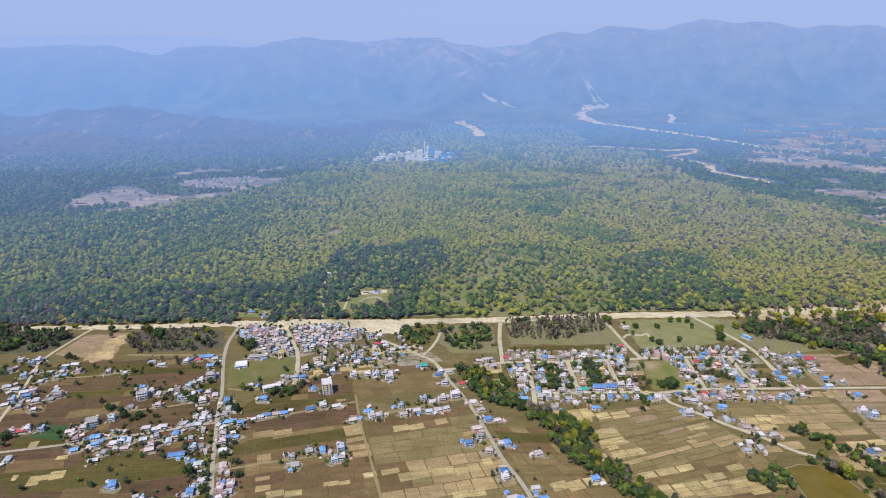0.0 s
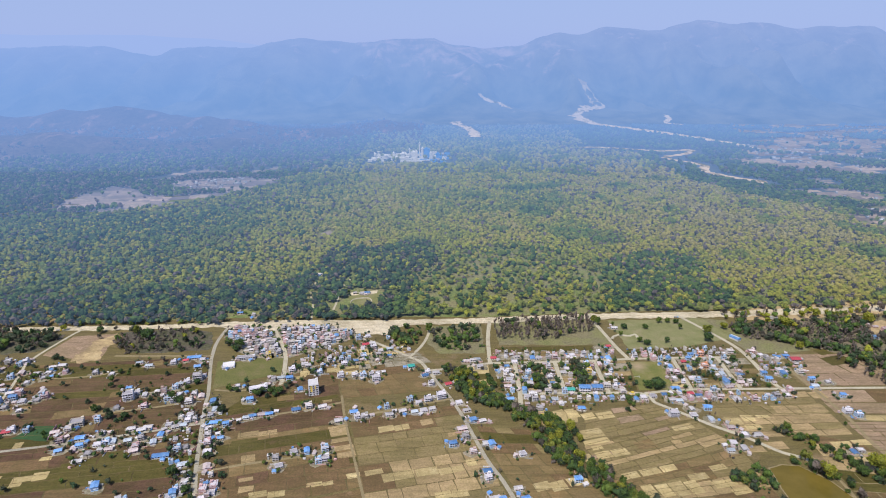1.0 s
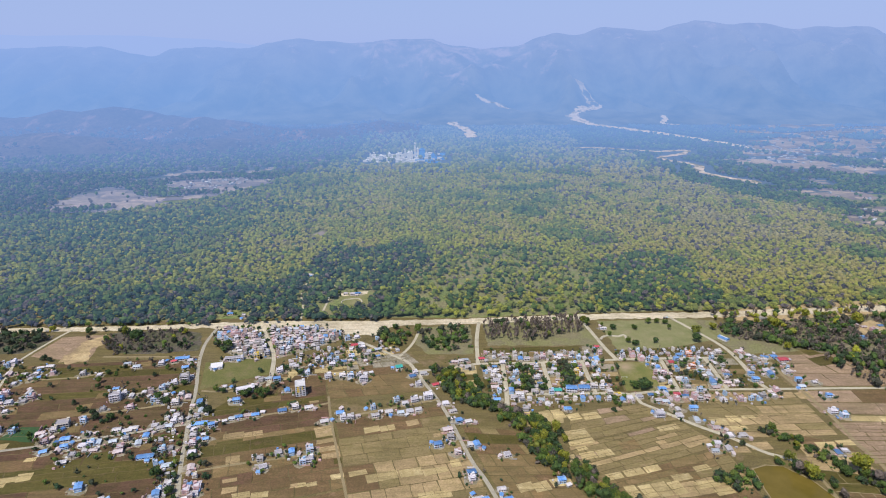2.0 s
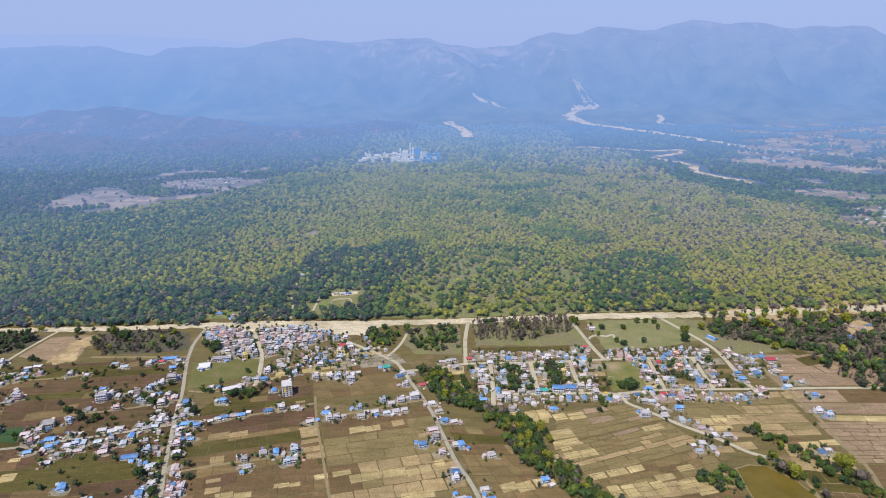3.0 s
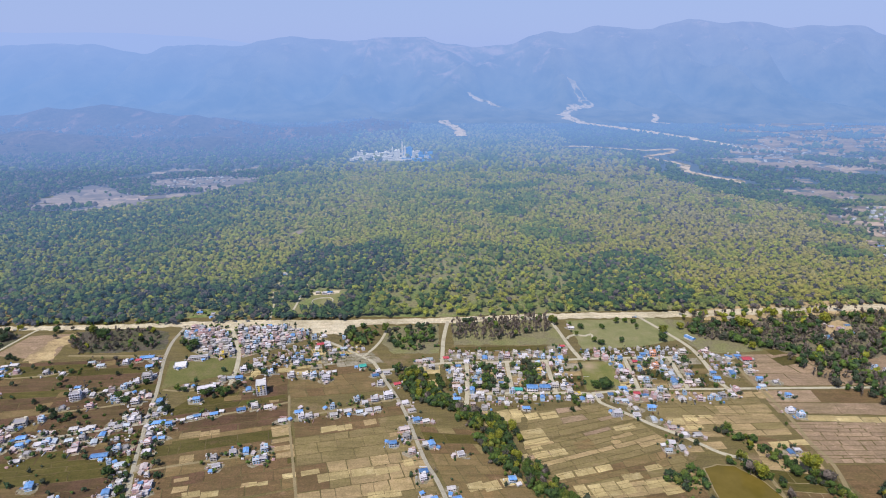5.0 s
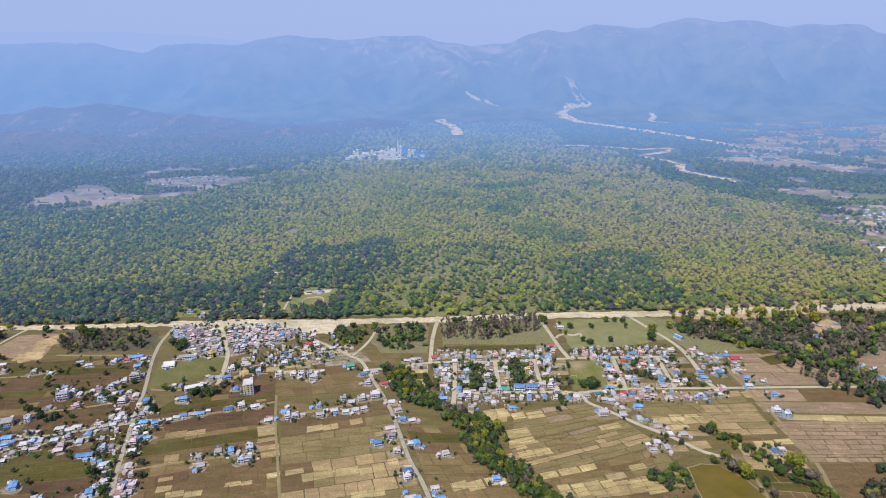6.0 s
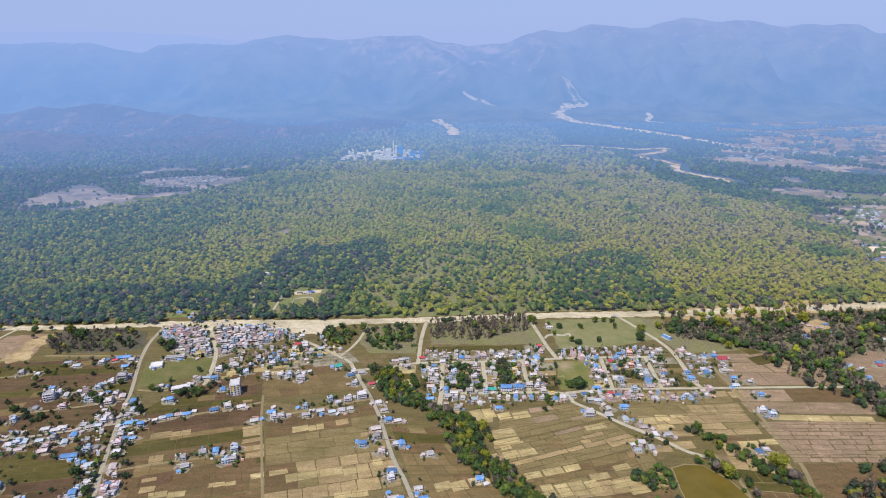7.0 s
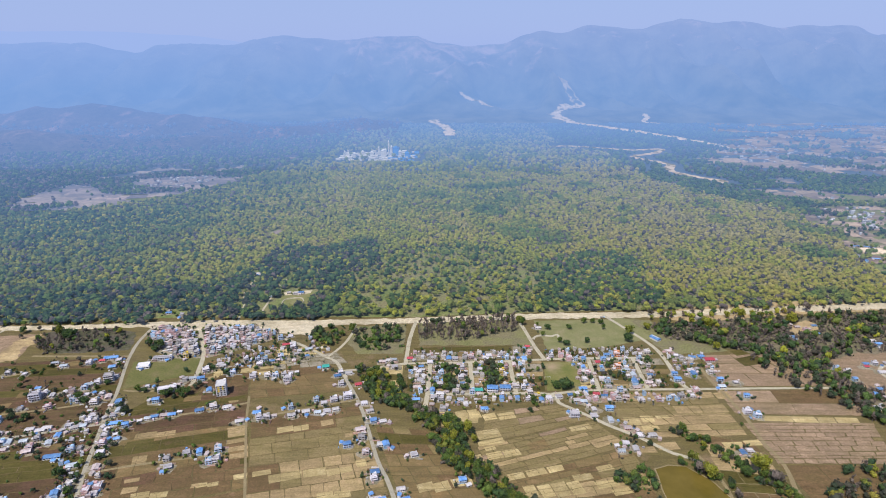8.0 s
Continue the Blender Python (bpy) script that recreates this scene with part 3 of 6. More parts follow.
tagged(patch("pond", POND, WATER, 0.16, 0.8), "murky olive-brown pond water", "pond", kind="structure")


# ---- fields: blocks of small plots between grassy bunds ----
def crop_field(quad, rows, across, mix, seed, words):
    rng = random.Random(seed)
    holder = tagged(new("crop_field"), words, "field", group="village fields")
    A, B, C, D = [Vector((*p, 0)) for p in quad]  # near-left, near-right, far-right, far-left
    names, weights = zip(*mix)
    vs = [0.0]
    for _ in range(round(rows * 1.15)):
        vs.append(vs[-1] + rng.uniform(0.6, 1.4))
    vs = [v / vs[-1] for v in vs]

    def at(u, v):
        return (A.lerp(B, u)).lerp(D.lerp(C, u), v)

    ridges, run = [], names[0]
    for v0, v1 in zip(vs, vs[1:]):
        k = max(1, round(across * 1.2 * rng.uniform(0.6, 1.4)))
        us = [0.0]
        for _ in range(k):
            us.append(us[-1] + rng.uniform(0.5, 1.6))
        us = [u / us[-1] for u in us]
        ridges += [(at(0, v0), at(1, v0))] + [(at(u, v0), at(u, v1)) for u in us[1:-1]]
        run = rng.choices(names, weights)[0] if rng.random() < 0.6 else run
        for u0, u1 in zip(us, us[1:]):
            name = run if rng.random() < 0.8 else rng.choices(names, weights)[0]
            q = [at(u0, v0), at(u1, v0), at(u1, v1), at(u0, v1)]
            mid = sum(q, Vector()) / 4
            q = [mid + (p - mid) * (1 - min(0.3, 0.4 / max(1.0, (p - mid).length))) + Vector((rng.uniform(-1.1, 1.1), rng.uniform(-0.9, 0.9), 0)) for p in q]
            h = 0.03 + 0.02 * rng.random()
            bm = bmesh.new()
            top = [bm.verts.new((*p.xy, h)) for p in q]
            low = [bm.verts.new((*(mid + (p - mid) * 1.01).xy, -0.12)) for p in q]
            bm.faces.new(top)
            for i in range(4):
                bm.faces.new((top[i], low[i], low[(i + 1) % 4], top[(i + 1) % 4]))
            part("field_plot", bm, PLOT[name], holder)
    bm = bmesh.new()
    for a, c in ridges:
        n_ = max(2, int((c - a).length / 9))
        d = (c - a).normalized()
        off = Vector((-d.y, d.x, 0))
        rows_ = []
        for i in range(n_ + 1):
            p = a.lerp(c, i / n_) + off * rng.uniform(-0.7, 0.7)
            w = rng.uniform(0.12, 0.42)
            rows_.append([bm.verts.new(p - off * w), bm.verts.new(p + Vector((0, 0, rng.uniform(0.2, 0.4)))), bm.verts.new(p + off * w)])
        for e, g in zip(rows_, rows_[1:]):
            bm.faces.new((e[0], e[1], g[1], g[0]))
            bm.faces.new((e[1], e[2], g[2], g[1]))
    part("bund", bm, PALE_BUND if names[0] in ("stubble", "straw") else BUND, holder, "low grassy earth ridges between plots")
    return holder


BROWN = [("fallow", 5), ("umber", 6), ("green", 1.6), ("ochre", 0.8)]
PALE = [("tan", 5), ("stubble", 3), ("mauve", 2), ("fallow", 2)]
GREENISH = [("umber", 8), ("green", 2), ("fallow", 2), ("ochre", 1)]
crop_field([(-478, 367), (-261, 409), (-344, 679), (-615, 652)], 19, 4, GREENISH, 3, "fallow brown and green paddy plots by the village")
crop_field([(-790, 470), (-490, 372), (-622, 652), (-790, 640)], 10, 3, GREENISH, 53, "dark fallow plots west of the village")
crop_field([(-258, 400), (-117, 440), (-160, 580), (-296, 546)], 9, 4, BROWN, 5, "brown fallow paddy plots with straw strips")
crop_field([(-250, 365), (-106, 397), (-117, 437), (-257, 397)], 2, 4, [("umber", 3), ("straw", 0.6), ("green", 1), ("fallow", 3)], 6, "brown and straw strips beside the road")
crop_field([(-293, 546), (-161, 580), (-184, 667), (-249, 628)], 5, 3, BROWN, 8, "brown fallow plots behind the school")
crop_field([(-108, 400), (12, 426), (-30, 570), (-146, 543)], 8, 4, [("tan", 8), ("fallow", 2.5), ("stubble", 1)], 11, "wide dry brown paddy plots")
crop_field([(-98, 372), (34, 398), (14, 423), (-106, 397)], 2, 4, [("stubble", 2), ("straw", 2), ("fallow", 1)], 12, "pale strips below the brown plots")
crop_field([(-159, 584), (-48, 601), (-96, 667), (-178, 646)], 3, 3, [("ochre", 5), ("fallow", 2)], 13, "ochre ploughed plots below the houses")
crop_field([(29, 401), (107, 409), (44, 525), (-11, 531)], 7, 3, [("ochre", 1.5), ("stubble", 1), ("green", 1), ("fallow", 3), ("tan", 2)], 17, "mixed straw and ochre plots by the stream")
crop_field([(108, 449), (247, 499), (222, 541), (95, 497)], 6, 5, [("tan", 6), ("mauve", 3), ("stubble", 2)], 19, "pale stubble strips across the stream")
crop_field([(97, 500), (220, 544), (190, 573), (108, 556)], 4, 3, [("tan", 5), ("mauve", 2), ("fallow", 1.5)], 29, "broad brown fallow plots beneath the lane")
crop_field([(133, 400), (252, 408), (249, 497), (110, 447)], 6, 5, [("tan", 5), ("stubble", 3), ("fallow", 2), ("ochre", 0.7)], 23, "straw-coloured plots beside the pond")
crop_field([(275, 512), (375, 516), (372, 598), (222, 584)], 5, 4, PALE, 31, "pale plots along the canal")
crop_field([(383, 472), (497, 472), (520, 537), (381, 538)], 9, 5, [("mauve", 7), ("tan", 1)], 37, "pinkish stubble plots past the canal track")
crop_field([(398, 541), (505, 536), (508, 547), (397, 552)], 1, 4, [("straw", 1)], 38, "row of pale straw plots")
crop_field([(381, 555), (530, 550), (546, 603), (381, 600)], 2, 2, [("mauve", 3), ("fallow", 2), ("umber", 1)], 39, "broad brown fallow plots beside the lane")
crop_field([(388, 401), (512, 401), (497, 470), (384, 470)], 2, 2, [("fallow", 3), ("mauve", 3)], 40, "broad plain brown plots past the canal track")
crop_field([(380, 610), (546, 611), (480, 688), (400, 686)], 3, 2, [("mauve", 6), ("fallow", 1.5)], 41, "broad dark fallow plots near the woods")
crop_field([(321, 404), (378, 404), (375, 502), (323, 520)], 6, 2, [("stubble", 2), ("green", 2), ("straw", 0.7), ("fallow", 2)], 43, "narrow plots along the tree belt")
crop_field([(-23, 654), (11, 658), (11, 591), (-10, 602)], 3, 1, [("straw", 1), ("fallow", 2), ("green", 2)], 47, "small dry plots by the stream trees")
crop_field([(57, 531), (97, 538), (100, 558), (50, 549)], 1, 3, [("straw", 5), ("stubble", 1)], 73, "pale straw plots below the colony")
crop_field([(2, 581), (10, 581), (12, 625), (4, 624)], 2, 1, [("straw", 3)], 74, "narrow straw plot beside the stream trees")



def lone_plots(words, turn, kind, spots, seed):
    """Single plots that stand out from the fields round them, each with a low earth rim."""
    rng = random.Random(seed)
    holder = tagged(new("crop_field"), words, "field", group="village fields")
    for lift, (x, y, w, d) in enumerate(spots):
        m = pose(x, y, 0.004 * lift, 0, 0, turn + rng.gauss(0, 1.5))
        rim = [m @ Vector((u * w / 2 + rng.uniform(-0.7, 0.7), v * d / 2 + rng.uniform(-0.6, 0.6), 0)) for u, v in ((-0.97, -0.95), (0.97, -0.95), (0.97, 0.95), (-0.97, 0.95))]
        bm = bmesh.new()
        top = [bm.verts.new((p.x, p.y, p.z + 0.085)) for p in rim]
        low = [bm.verts.new((p.x, p.y, -0.1)) for p in rim]
        bm.faces.new(top)
        for i in range(4):
            bm.faces.new((top[i], low[i], low[(i + 1) % 4], top[(i + 1) % 4]))
        part("field_plot", bm, PLOT[kind], holder)


lone_plots("pale straw plots scattered among the brown fields", 15, "straw", [(-105, 526, 17, 10), (-89, 529, 16, 10), (-110, 459, 17, 7), (-94, 452, 15, 12), (-80, 456, 16, 12), (-61, 460, 22, 12), (-38, 462, 24, 9), (-19, 473, 9, 11), (-129, 454, 12, 7), (-160, 443, 10, 6), (-150, 444, 10, 6), (-210, 429, 16, 8), (-194, 430, 16, 8), (-45, 429, 15, 9), (-30, 431, 15, 9)], 201)
lone_plots("light tan stubble plots among the fields", 15, "stubble", [(-63, 538, 13, 10), (-35, 517, 11, 7), (-246, 516, 21, 10), (-227, 519, 20, 9), (-234, 477, 13, 14), (-227, 449, 14, 5), (-223, 436, 14, 8), (-204, 563, 16, 11), (-176, 578, 11, 5), (-171, 567, 9, 5), (-154, 523, 20, 19), (-150, 507, 19, 7), (-144, 495, 20, 8), (-140, 484, 18, 9), (-166, 442, 7, 6)], 202)
lone_plots("pale straw plots scattered among the brown fields", 15, "straw", [(44, 440, 15, 11), (59, 441, 15, 12), (78, 447, 20, 11), (81, 553, 14, 15), (95, 554, 13, 17), (111, 549, 14, 12), (129, 550, 19, 12), (8, 601, 11, 49), (60, 553, 14, 11), (111, 484, 17, 10), (128, 488, 17, 11), (91, 479, 17, 10), (140, 434, 11, 18), (153, 435, 12, 17), (167, 437, 14, 18), (181, 439, 12, 18)], 203)
lone_plots("light tan stubble plots among the fields", 15, "straw", [(128, 455, 17, 9), (148, 460, 19, 10), (167, 465, 16, 9), (205, 529, 24, 9), (107, 495, 11, 7), (107, 518, 26, 15), (109, 505, 28, 8), (190, 453, 19, 9), (214, 466, 17, 8), (211, 444, 23, 9), (222, 434, 18, 8)], 204)
lone_plots("light tan stubble plots among the fields", 3, "stubble", [(331, 562, 29, 14), (361, 564, 28, 15), (324, 548, 30, 10), (355, 549, 29, 10), (287, 588, 31, 16), (317, 590, 22, 14), (382, 590, 18, 14), (286, 499, 22, 12), (261, 493, 22, 9)], 205)
lone_plots("pale straw plots scattered among the brown fields", 3, "straw", [(298, 548, 15, 6), (281, 545, 14, 12), (263, 541, 17, 14), (353, 501, 20, 10), (374, 504, 17, 9), (279, 530, 18, 8)], 206)
lone_plots("ochre ploughed plots among the fields", 15, "ochre", [(-421, 592, 16, 13), (-407, 663, 14, 14), (-430, 566, 16, 16), (-456, 551, 25, 15), (-418, 530, 13, 20), (-225, 584, 19, 10), (156, 500, 21, 14), (-327, 498, 11, 10)], 207)
lone_plots("green weedy plots among the fallow fields", 15, "green", [(-363, 479, 30, 23), (-391, 462, 32, 28), (-132, 476, 8, 8), (-319, 467, 42, 19), (-246, 503, 26, 11), (-285, 452, 10, 8), (455, 671, 36, 21), (450, 692, 18, 13)], 208)
lone_plots("pale straw plots scattered among the brown fields", 15, "straw", [(-436, 445, 11, 15), (-428, 450, 10, 9), (-419, 453, 13, 12), (-430, 478, 11, 6), (-456, 449, 5, 8), (-471, 498, 9, 11)], 230)

GARDEN = [("green", 4), ("yard", 2.5), ("stubble", 1.5), ("straw", 1.5), ("ochre", 1)]
for quad, r, a, sd in (
    ([(48, 597), (92, 597), (92, 663), (48, 661)], 6, 2, 61), ([(98, 598), (142, 598), (142, 667), (98, 665)], 6, 2, 62), ([(150, 600), (180, 600), (186, 670), (150, 668)], 6, 2, 63),
    ([(222, 606), (241, 606), (244, 674), (228, 673)], 6, 1, 64), ([(248, 606), (298, 606), (302, 675), (251, 674)], 6, 2, 65), ([(305, 607), (341, 608), (341, 676), (309, 676)], 5, 2, 66),
    ([(18, 600), (39, 600), (41, 659), (17, 659)], 5, 1, 67), ([(-228, 620), (-130, 640), (-150, 690), (-238, 668)], 4, 5, 68), ([(-150, 645), (-60, 665), (-95, 712), (-160, 700)], 4, 4, 69),
    ([(20, 670), (170, 678), (172, 712), (22, 704)], 2, 6, 70), ([(198, 680), (325, 684), (318, 706), (196, 700)], 2, 5, 71),
):
    crop_field(quad, r, a, GARDEN, sd, "small kitchen gardens and dry yards between houses")


def goal(x, y, turn):
    holder = tagged(new("goal"), "white wooden goal posts on the playing field", "goal", group="goals")
    for name, spans in (("post", (-3.6, -3.42, 0, 2.4)), ("post", (3.42, 3.6, 0, 2.4)), ("crossbar", (-3.6, 3.6, 2.4, 2.6))):
        bm = bmesh.new()
        box(bm, spans[0], spans[1], -0.09, 0.09, spans[2], spans[3])
        part(name, bm, ROOF_WHITE, holder)
    holder.matrix_basis = pose(x, y, 0.05, 0, 0, turn)


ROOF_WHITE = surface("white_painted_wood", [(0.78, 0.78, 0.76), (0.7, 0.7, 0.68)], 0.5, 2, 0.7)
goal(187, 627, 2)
goal(200, 678, 2)


# ---- houses ----
def window(parent, x, y, z, w=1.5, h=1.4):
    """A framed window on a wall that looks to -y."""
    bm = bmesh.new()
    t = 0.12
    for x0, x1, z0, z1 in ((-w / 2 - t, w / 2 + t, -h / 2 - t, -h / 2), (-w / 2 - t, w / 2 + t, h / 2, h / 2 + t), (-w / 2 - t, -w / 2, -h / 2, h / 2), (w / 2, w / 2 + t, -h / 2, h / 2)):
        box(bm, x0, x1, -0.09, 0.0, z0, z1)
    ob = part("window", bm, TIMBER, parent)
    ob.matrix_basis = pose(x, y, z)
    bm = bmesh.new()
    box(bm, -w / 2, w / 2, -0.04, -0.005, -h / 2, h / 2)
    part("pane", bm, GLASS, ob)


def house(label, w, d, storeys, wall, roof, kind, windows=2, balcony=False, tank=False):
    """A village house, its front to -y: plastered walls, a flat parapet roof or a ridged tin roof."""
    w, d, ST = w * 0.84, d * 0.84, 2.7
    H = ST * storeys
    holder = tagged(new("house"), label, "house", group="village houses")
    bm = bmesh.new()
    box(bm, -w / 2 - 0.15, w / 2 + 0.15, -d / 2 - 0.15, d / 2 + 0.15, -0.2, 0.35)
    box(bm, -w / 2, w / 2, -d / 2, d / 2, 0.35, H)
    if kind == "tin":
        rise = d * 0.17
        for x0, x1 in ((-w / 2, -w / 2 + 0.2), (w / 2 - 0.2, w / 2)):
            a = [bm.verts.new(p) for p in ((x0, -d / 2, H), (x0, d / 2, H), (x0, 0, H + rise), (x1, -d / 2, H), (x1, d / 2, H), (x1, 0, H + rise))]
            for f in ((0, 2, 1), (3, 4, 5), (0, 3, 5, 2), (1, 2, 5, 4)):
                bm.faces.new([a[i] for i in f])
    part("wall", bm, wall, holder)
    bm = bmesh.new()
    if kind == "tin":
        rise, o = d * 0.17, 0.75
        n = max(6, int(w * 1.2))
        for sgn in (-1, 1):
            eave, ridge = (sgn * (d / 2 + o), H - 0.17 * o), (0.0, H + rise + 0.05)
            rows_ = []
            for i in range(n + 1):
                x = -w / 2 - o + (w + 2 * o) * i / n
                k = 0.09 if i % 2 else 0.0
                rows_.append([bm.verts.new((x, y, z + k + dz)) for (y, z) in (eave, ridge) for dz in (0.0, 0.08)])
            for a, b in zip(rows_, rows_[1:]):
                for f in ((a[1], b[1], b[3], a[3]), (a[0], a[2], b[2], b[0]), (a[0], b[0], b[1], a[1]), (a[2], a[3], b[3], b[2])):
                    bm.faces.new(f)
            for e in (rows_[0], rows_[-1]):
                bm.faces.new((e[0], e[1], e[3], e[2]))
        box(bm, -w / 2 - o, w / 2 + o, -0.25, 0.25, H + rise + 0.1, H + rise + 0.24)
        bmesh.ops.recalc_face_normals(bm, faces=bm.faces[:])
    else:
        box(bm, -w / 2 - 0.3, w / 2 + 0.3, -d / 2 - (1.35 if balcony else 0.8), d / 2 + 0.3, H, H + 0.2)
    part("roof", bm, roof, holder)
    if kind == "flat":
        bm = bmesh.new()
        z0, z1 = H + 0.2, H + 1.0
        box(bm, -w / 2, w / 2, -d / 2, -d / 2 + 0.15, z0, z1)
        box(bm, -w / 2, w / 2, d / 2 - 0.15, d / 2, z0, z1)
        box(bm, -w / 2, -w / 2 + 0.15, -d / 2 + 0.15, d / 2 - 0.15, z0, z1)
        box(bm, w / 2 - 0.15, w / 2, -d / 2 + 0.15, d / 2 - 0.15, z0, z1)
        part("parapet", bm, wall, holder)
        if storeys > 1:
            bm = bmesh.new()
            box(bm, w / 2 - 2.7, w / 2 - 0.2, d / 2 - 2.8, d / 2 - 0.2, z0, z0 + 1.8)
            box(bm, w / 2 - 2.9, w / 2, d / 2 - 3.0, d / 2, z0 + 1.8, z0 + 1.92)
            part("stair_head", bm, wall, holder)
    if storeys > 1:
        for s in range(1, storeys):
            bm = bmesh.new()
            box(bm, -w / 2 - 0.35, w / 2 + 0.35, -d / 2 - (1.35 if balcony else 0.4), d / 2 + 0.3, ST * s - 0.1, ST * s + 0.1)
            part("floor_slab", bm, ROOF["slab"], holder)
            if balcony:
                bm = bmesh.new()
                box(bm, -w / 2 - 0.3, w / 2 + 0.3, -d / 2 - 1.3, -d / 2 - 1.22, ST * s + 0.85, ST * s + 0.97)
                for i in range(int(w / 0.9) + 1):
                    x = -w / 2 - 0.25 + i * (w + 0.5) / int(w / 0.9)
                    box(bm, x - 0.04, x + 0.04, -d / 2 - 1.29, -d / 2 - 1.23, ST * s + 0.1, ST * s + 0.85)
                part("balcony_rail", bm, wall, holder)
    if tank:
        bm = bmesh.new()
        bmesh.ops.create_cone(bm, cap_ends=True, segments=10, radius1=0.65, radius2=0.55, depth=1.3, matrix=Matrix.Translation((-w / 2 + 1.4, d / 2 - 1.3, H + 0.95)))
        part("water_tank", bm, TANK, holder, "black plastic water tank")
    for s in range(storeys):
        z = ST * s + 1.6
        for i in range(windows):
            x = -w / 2 + w * (i + 0.5) / windows
            if s == 0 and i == windows // 2:
                bm = bmesh.new()
                box(bm, x - 0.55, x + 0.55, -d / 2 - 0.06, -d / 2, 0.36, 2.2)
                part("door", bm, TIMBER, holder)
            else:
                window(holder, x, -d / 2, z)
    return holder


KINDS = {
    "w": [house("white two-storey house with a flat parapet roof", 8.0, 7.5, 2, WALL["white"], ROOF["slab"], "flat", 3, True, True),
          house("white single-storey house with a flat concrete roof", 8.5, 7.5, 1, WALL["white"], ROOF["slab"], "flat", 3),
          house("pale blue two-storey house with a flat roof", 7.5, 7.0, 2, WALL["blue"], ROOF["slab"], "flat", 2, False, True),
          house("white house under a grey tin roof", 9.0, 6.5, 1, WALL["white"], ROOF["grey"], "tin", 3)],
    "g": [house("bare grey cement house with a flat roof", 7.5, 7.5, 2, WALL["grey"], ROOF["slab"], "flat", 2),
          house("low house under a weathered grey tin roof", 9.0, 6.5, 1, WALL["grey"], ROOF["grey"], "tin", 3),
          house("unfinished grey single-storey house", 8.0, 7.0, 1, WALL["grey"], ROOF["slab"], "flat", 2)],
    "b": [house("low white house under a blue tin roof", 9.5, 7.0, 1, WALL["white"], ROOF["blue"], "tin", 3),
          house("two-storey house with a blue tin roof", 8.5, 7.0, 2, WALL["blue"], ROOF["blue"], "tin", 3),
          house("cream house under a blue tin roof", 8.5, 6.5, 1, WALL["cream"], ROOF["blue"], "tin", 2),
          house("white house under a faded blue-grey tin roof", 9.0, 6.5, 1, WALL["white"], ROOF["pale"], "tin", 3)],
    "p": [house("faded pink two-storey house with a flat roof", 8.5, 7.0, 2, WALL["pink"], ROOF["slab"], "flat", 3, True),
          house("pink house under a rusted tin roof", 9.0, 6.5, 1, WALL["pink"], ROOF["rust"], "tin", 3)],
    "r": [house("house under a crimson tin roof", 9.0, 7.0, 1, WALL["cream"], ROOF["red"], "tin", 3),
          house("low house under a rusted reddish tin roof", 9.0, 6.5, 1, WALL["brick"], ROOF["rust"], "tin", 2)],
    "c": [house("cream two-storey house with a flat roof", 9.0, 7.5, 2, WALL["cream"], ROOF["slab"], "flat", 3, True)],
    "k": [house("raw brick house under a rusted tin roof", 8.5, 6.5, 1, WALL["brick"], ROOF["rust"], "tin", 2),
          house("raw brick two-storey house with a flat roof", 7.0, 7.0, 2, WALL["brick"], ROOF["slab"], "flat", 2)],
    "y": [house("bright yellow two-storey house with a flat roof", 7.5, 6.5, 2, WALL["yellow"], ROOF["slab"], "flat", 2)],
    "o": [house("orange two-storey house with a flat roof", 8.5, 7.0, 2, WALL["orange"], ROOF["slab"], "flat", 3)],
    "t": [house("house under a teal tin roof", 9.0, 7.5, 1, WALL["white"], ROOF["teal"], "tin", 3)],
    "W": [house("large white three-storey house with balconies", 13.0, 9.0, 3, WALL["white"], ROOF["slab"], "flat", 4, True, True)],
    "G": [house("large grey three-storey building with a flat roof", 12.0, 9.0, 3, WALL["grey"], ROOF["slab"], "flat", 4, True)],
    "C": [house("broad cream two-storey building with a flat roof", 15.0, 11.0, 2, WALL["cream"], ROOF["slab"], "flat", 5)],
    "B": [house("long shed under a blue tin roof", 19.0, 7.5, 1, WALL["white"], ROOF["blue"], "tin", 6)],
    "D": [house("large white two-storey school block under bright blue tin", 14.0, 9.5, 2, WALL["white"], ROOF["blue"], "tin", 4, True)],
    "R": [house("hall under a bright crimson tin roof", 14.0, 9.0, 1, WALL["white"], ROOF["red"], "tin", 4)],
    "L": [house("long white school block with rows of windows", 24.0, 7.0, 2, WALL["white"], ROOF["slab"], "flat", 8)],
    "S": [house("white hall with a plain flat roof", 17.0, 14.0, 1, WALL["white"], WALL["white"], "flat", 3)],
    "T": [house("tall white five-storey building with yellow sign panels", 13.0, 15.0, 5, WALL["white"], WALL["white"], "flat", 3)],
}
sign_bm = bmesh.new()
box(sign_bm, -3.6, -1.4, -6.45, -6.31, 5.4, 12.6)
part("sign_panel", sign_bm, WALL["yellow"], KINDS["T"][0], "tall bright yellow panel")
sign_bm = bmesh.new()
box(sign_bm, 1.4, 2.8, -6.45, -6.31, 8.1, 12.6)
part("sign_panel", sign_bm, WALL["yellow"], KINDS["T"][0], "tall bright yellow panel")
USED = set()
HOUSE_SPOTS = []


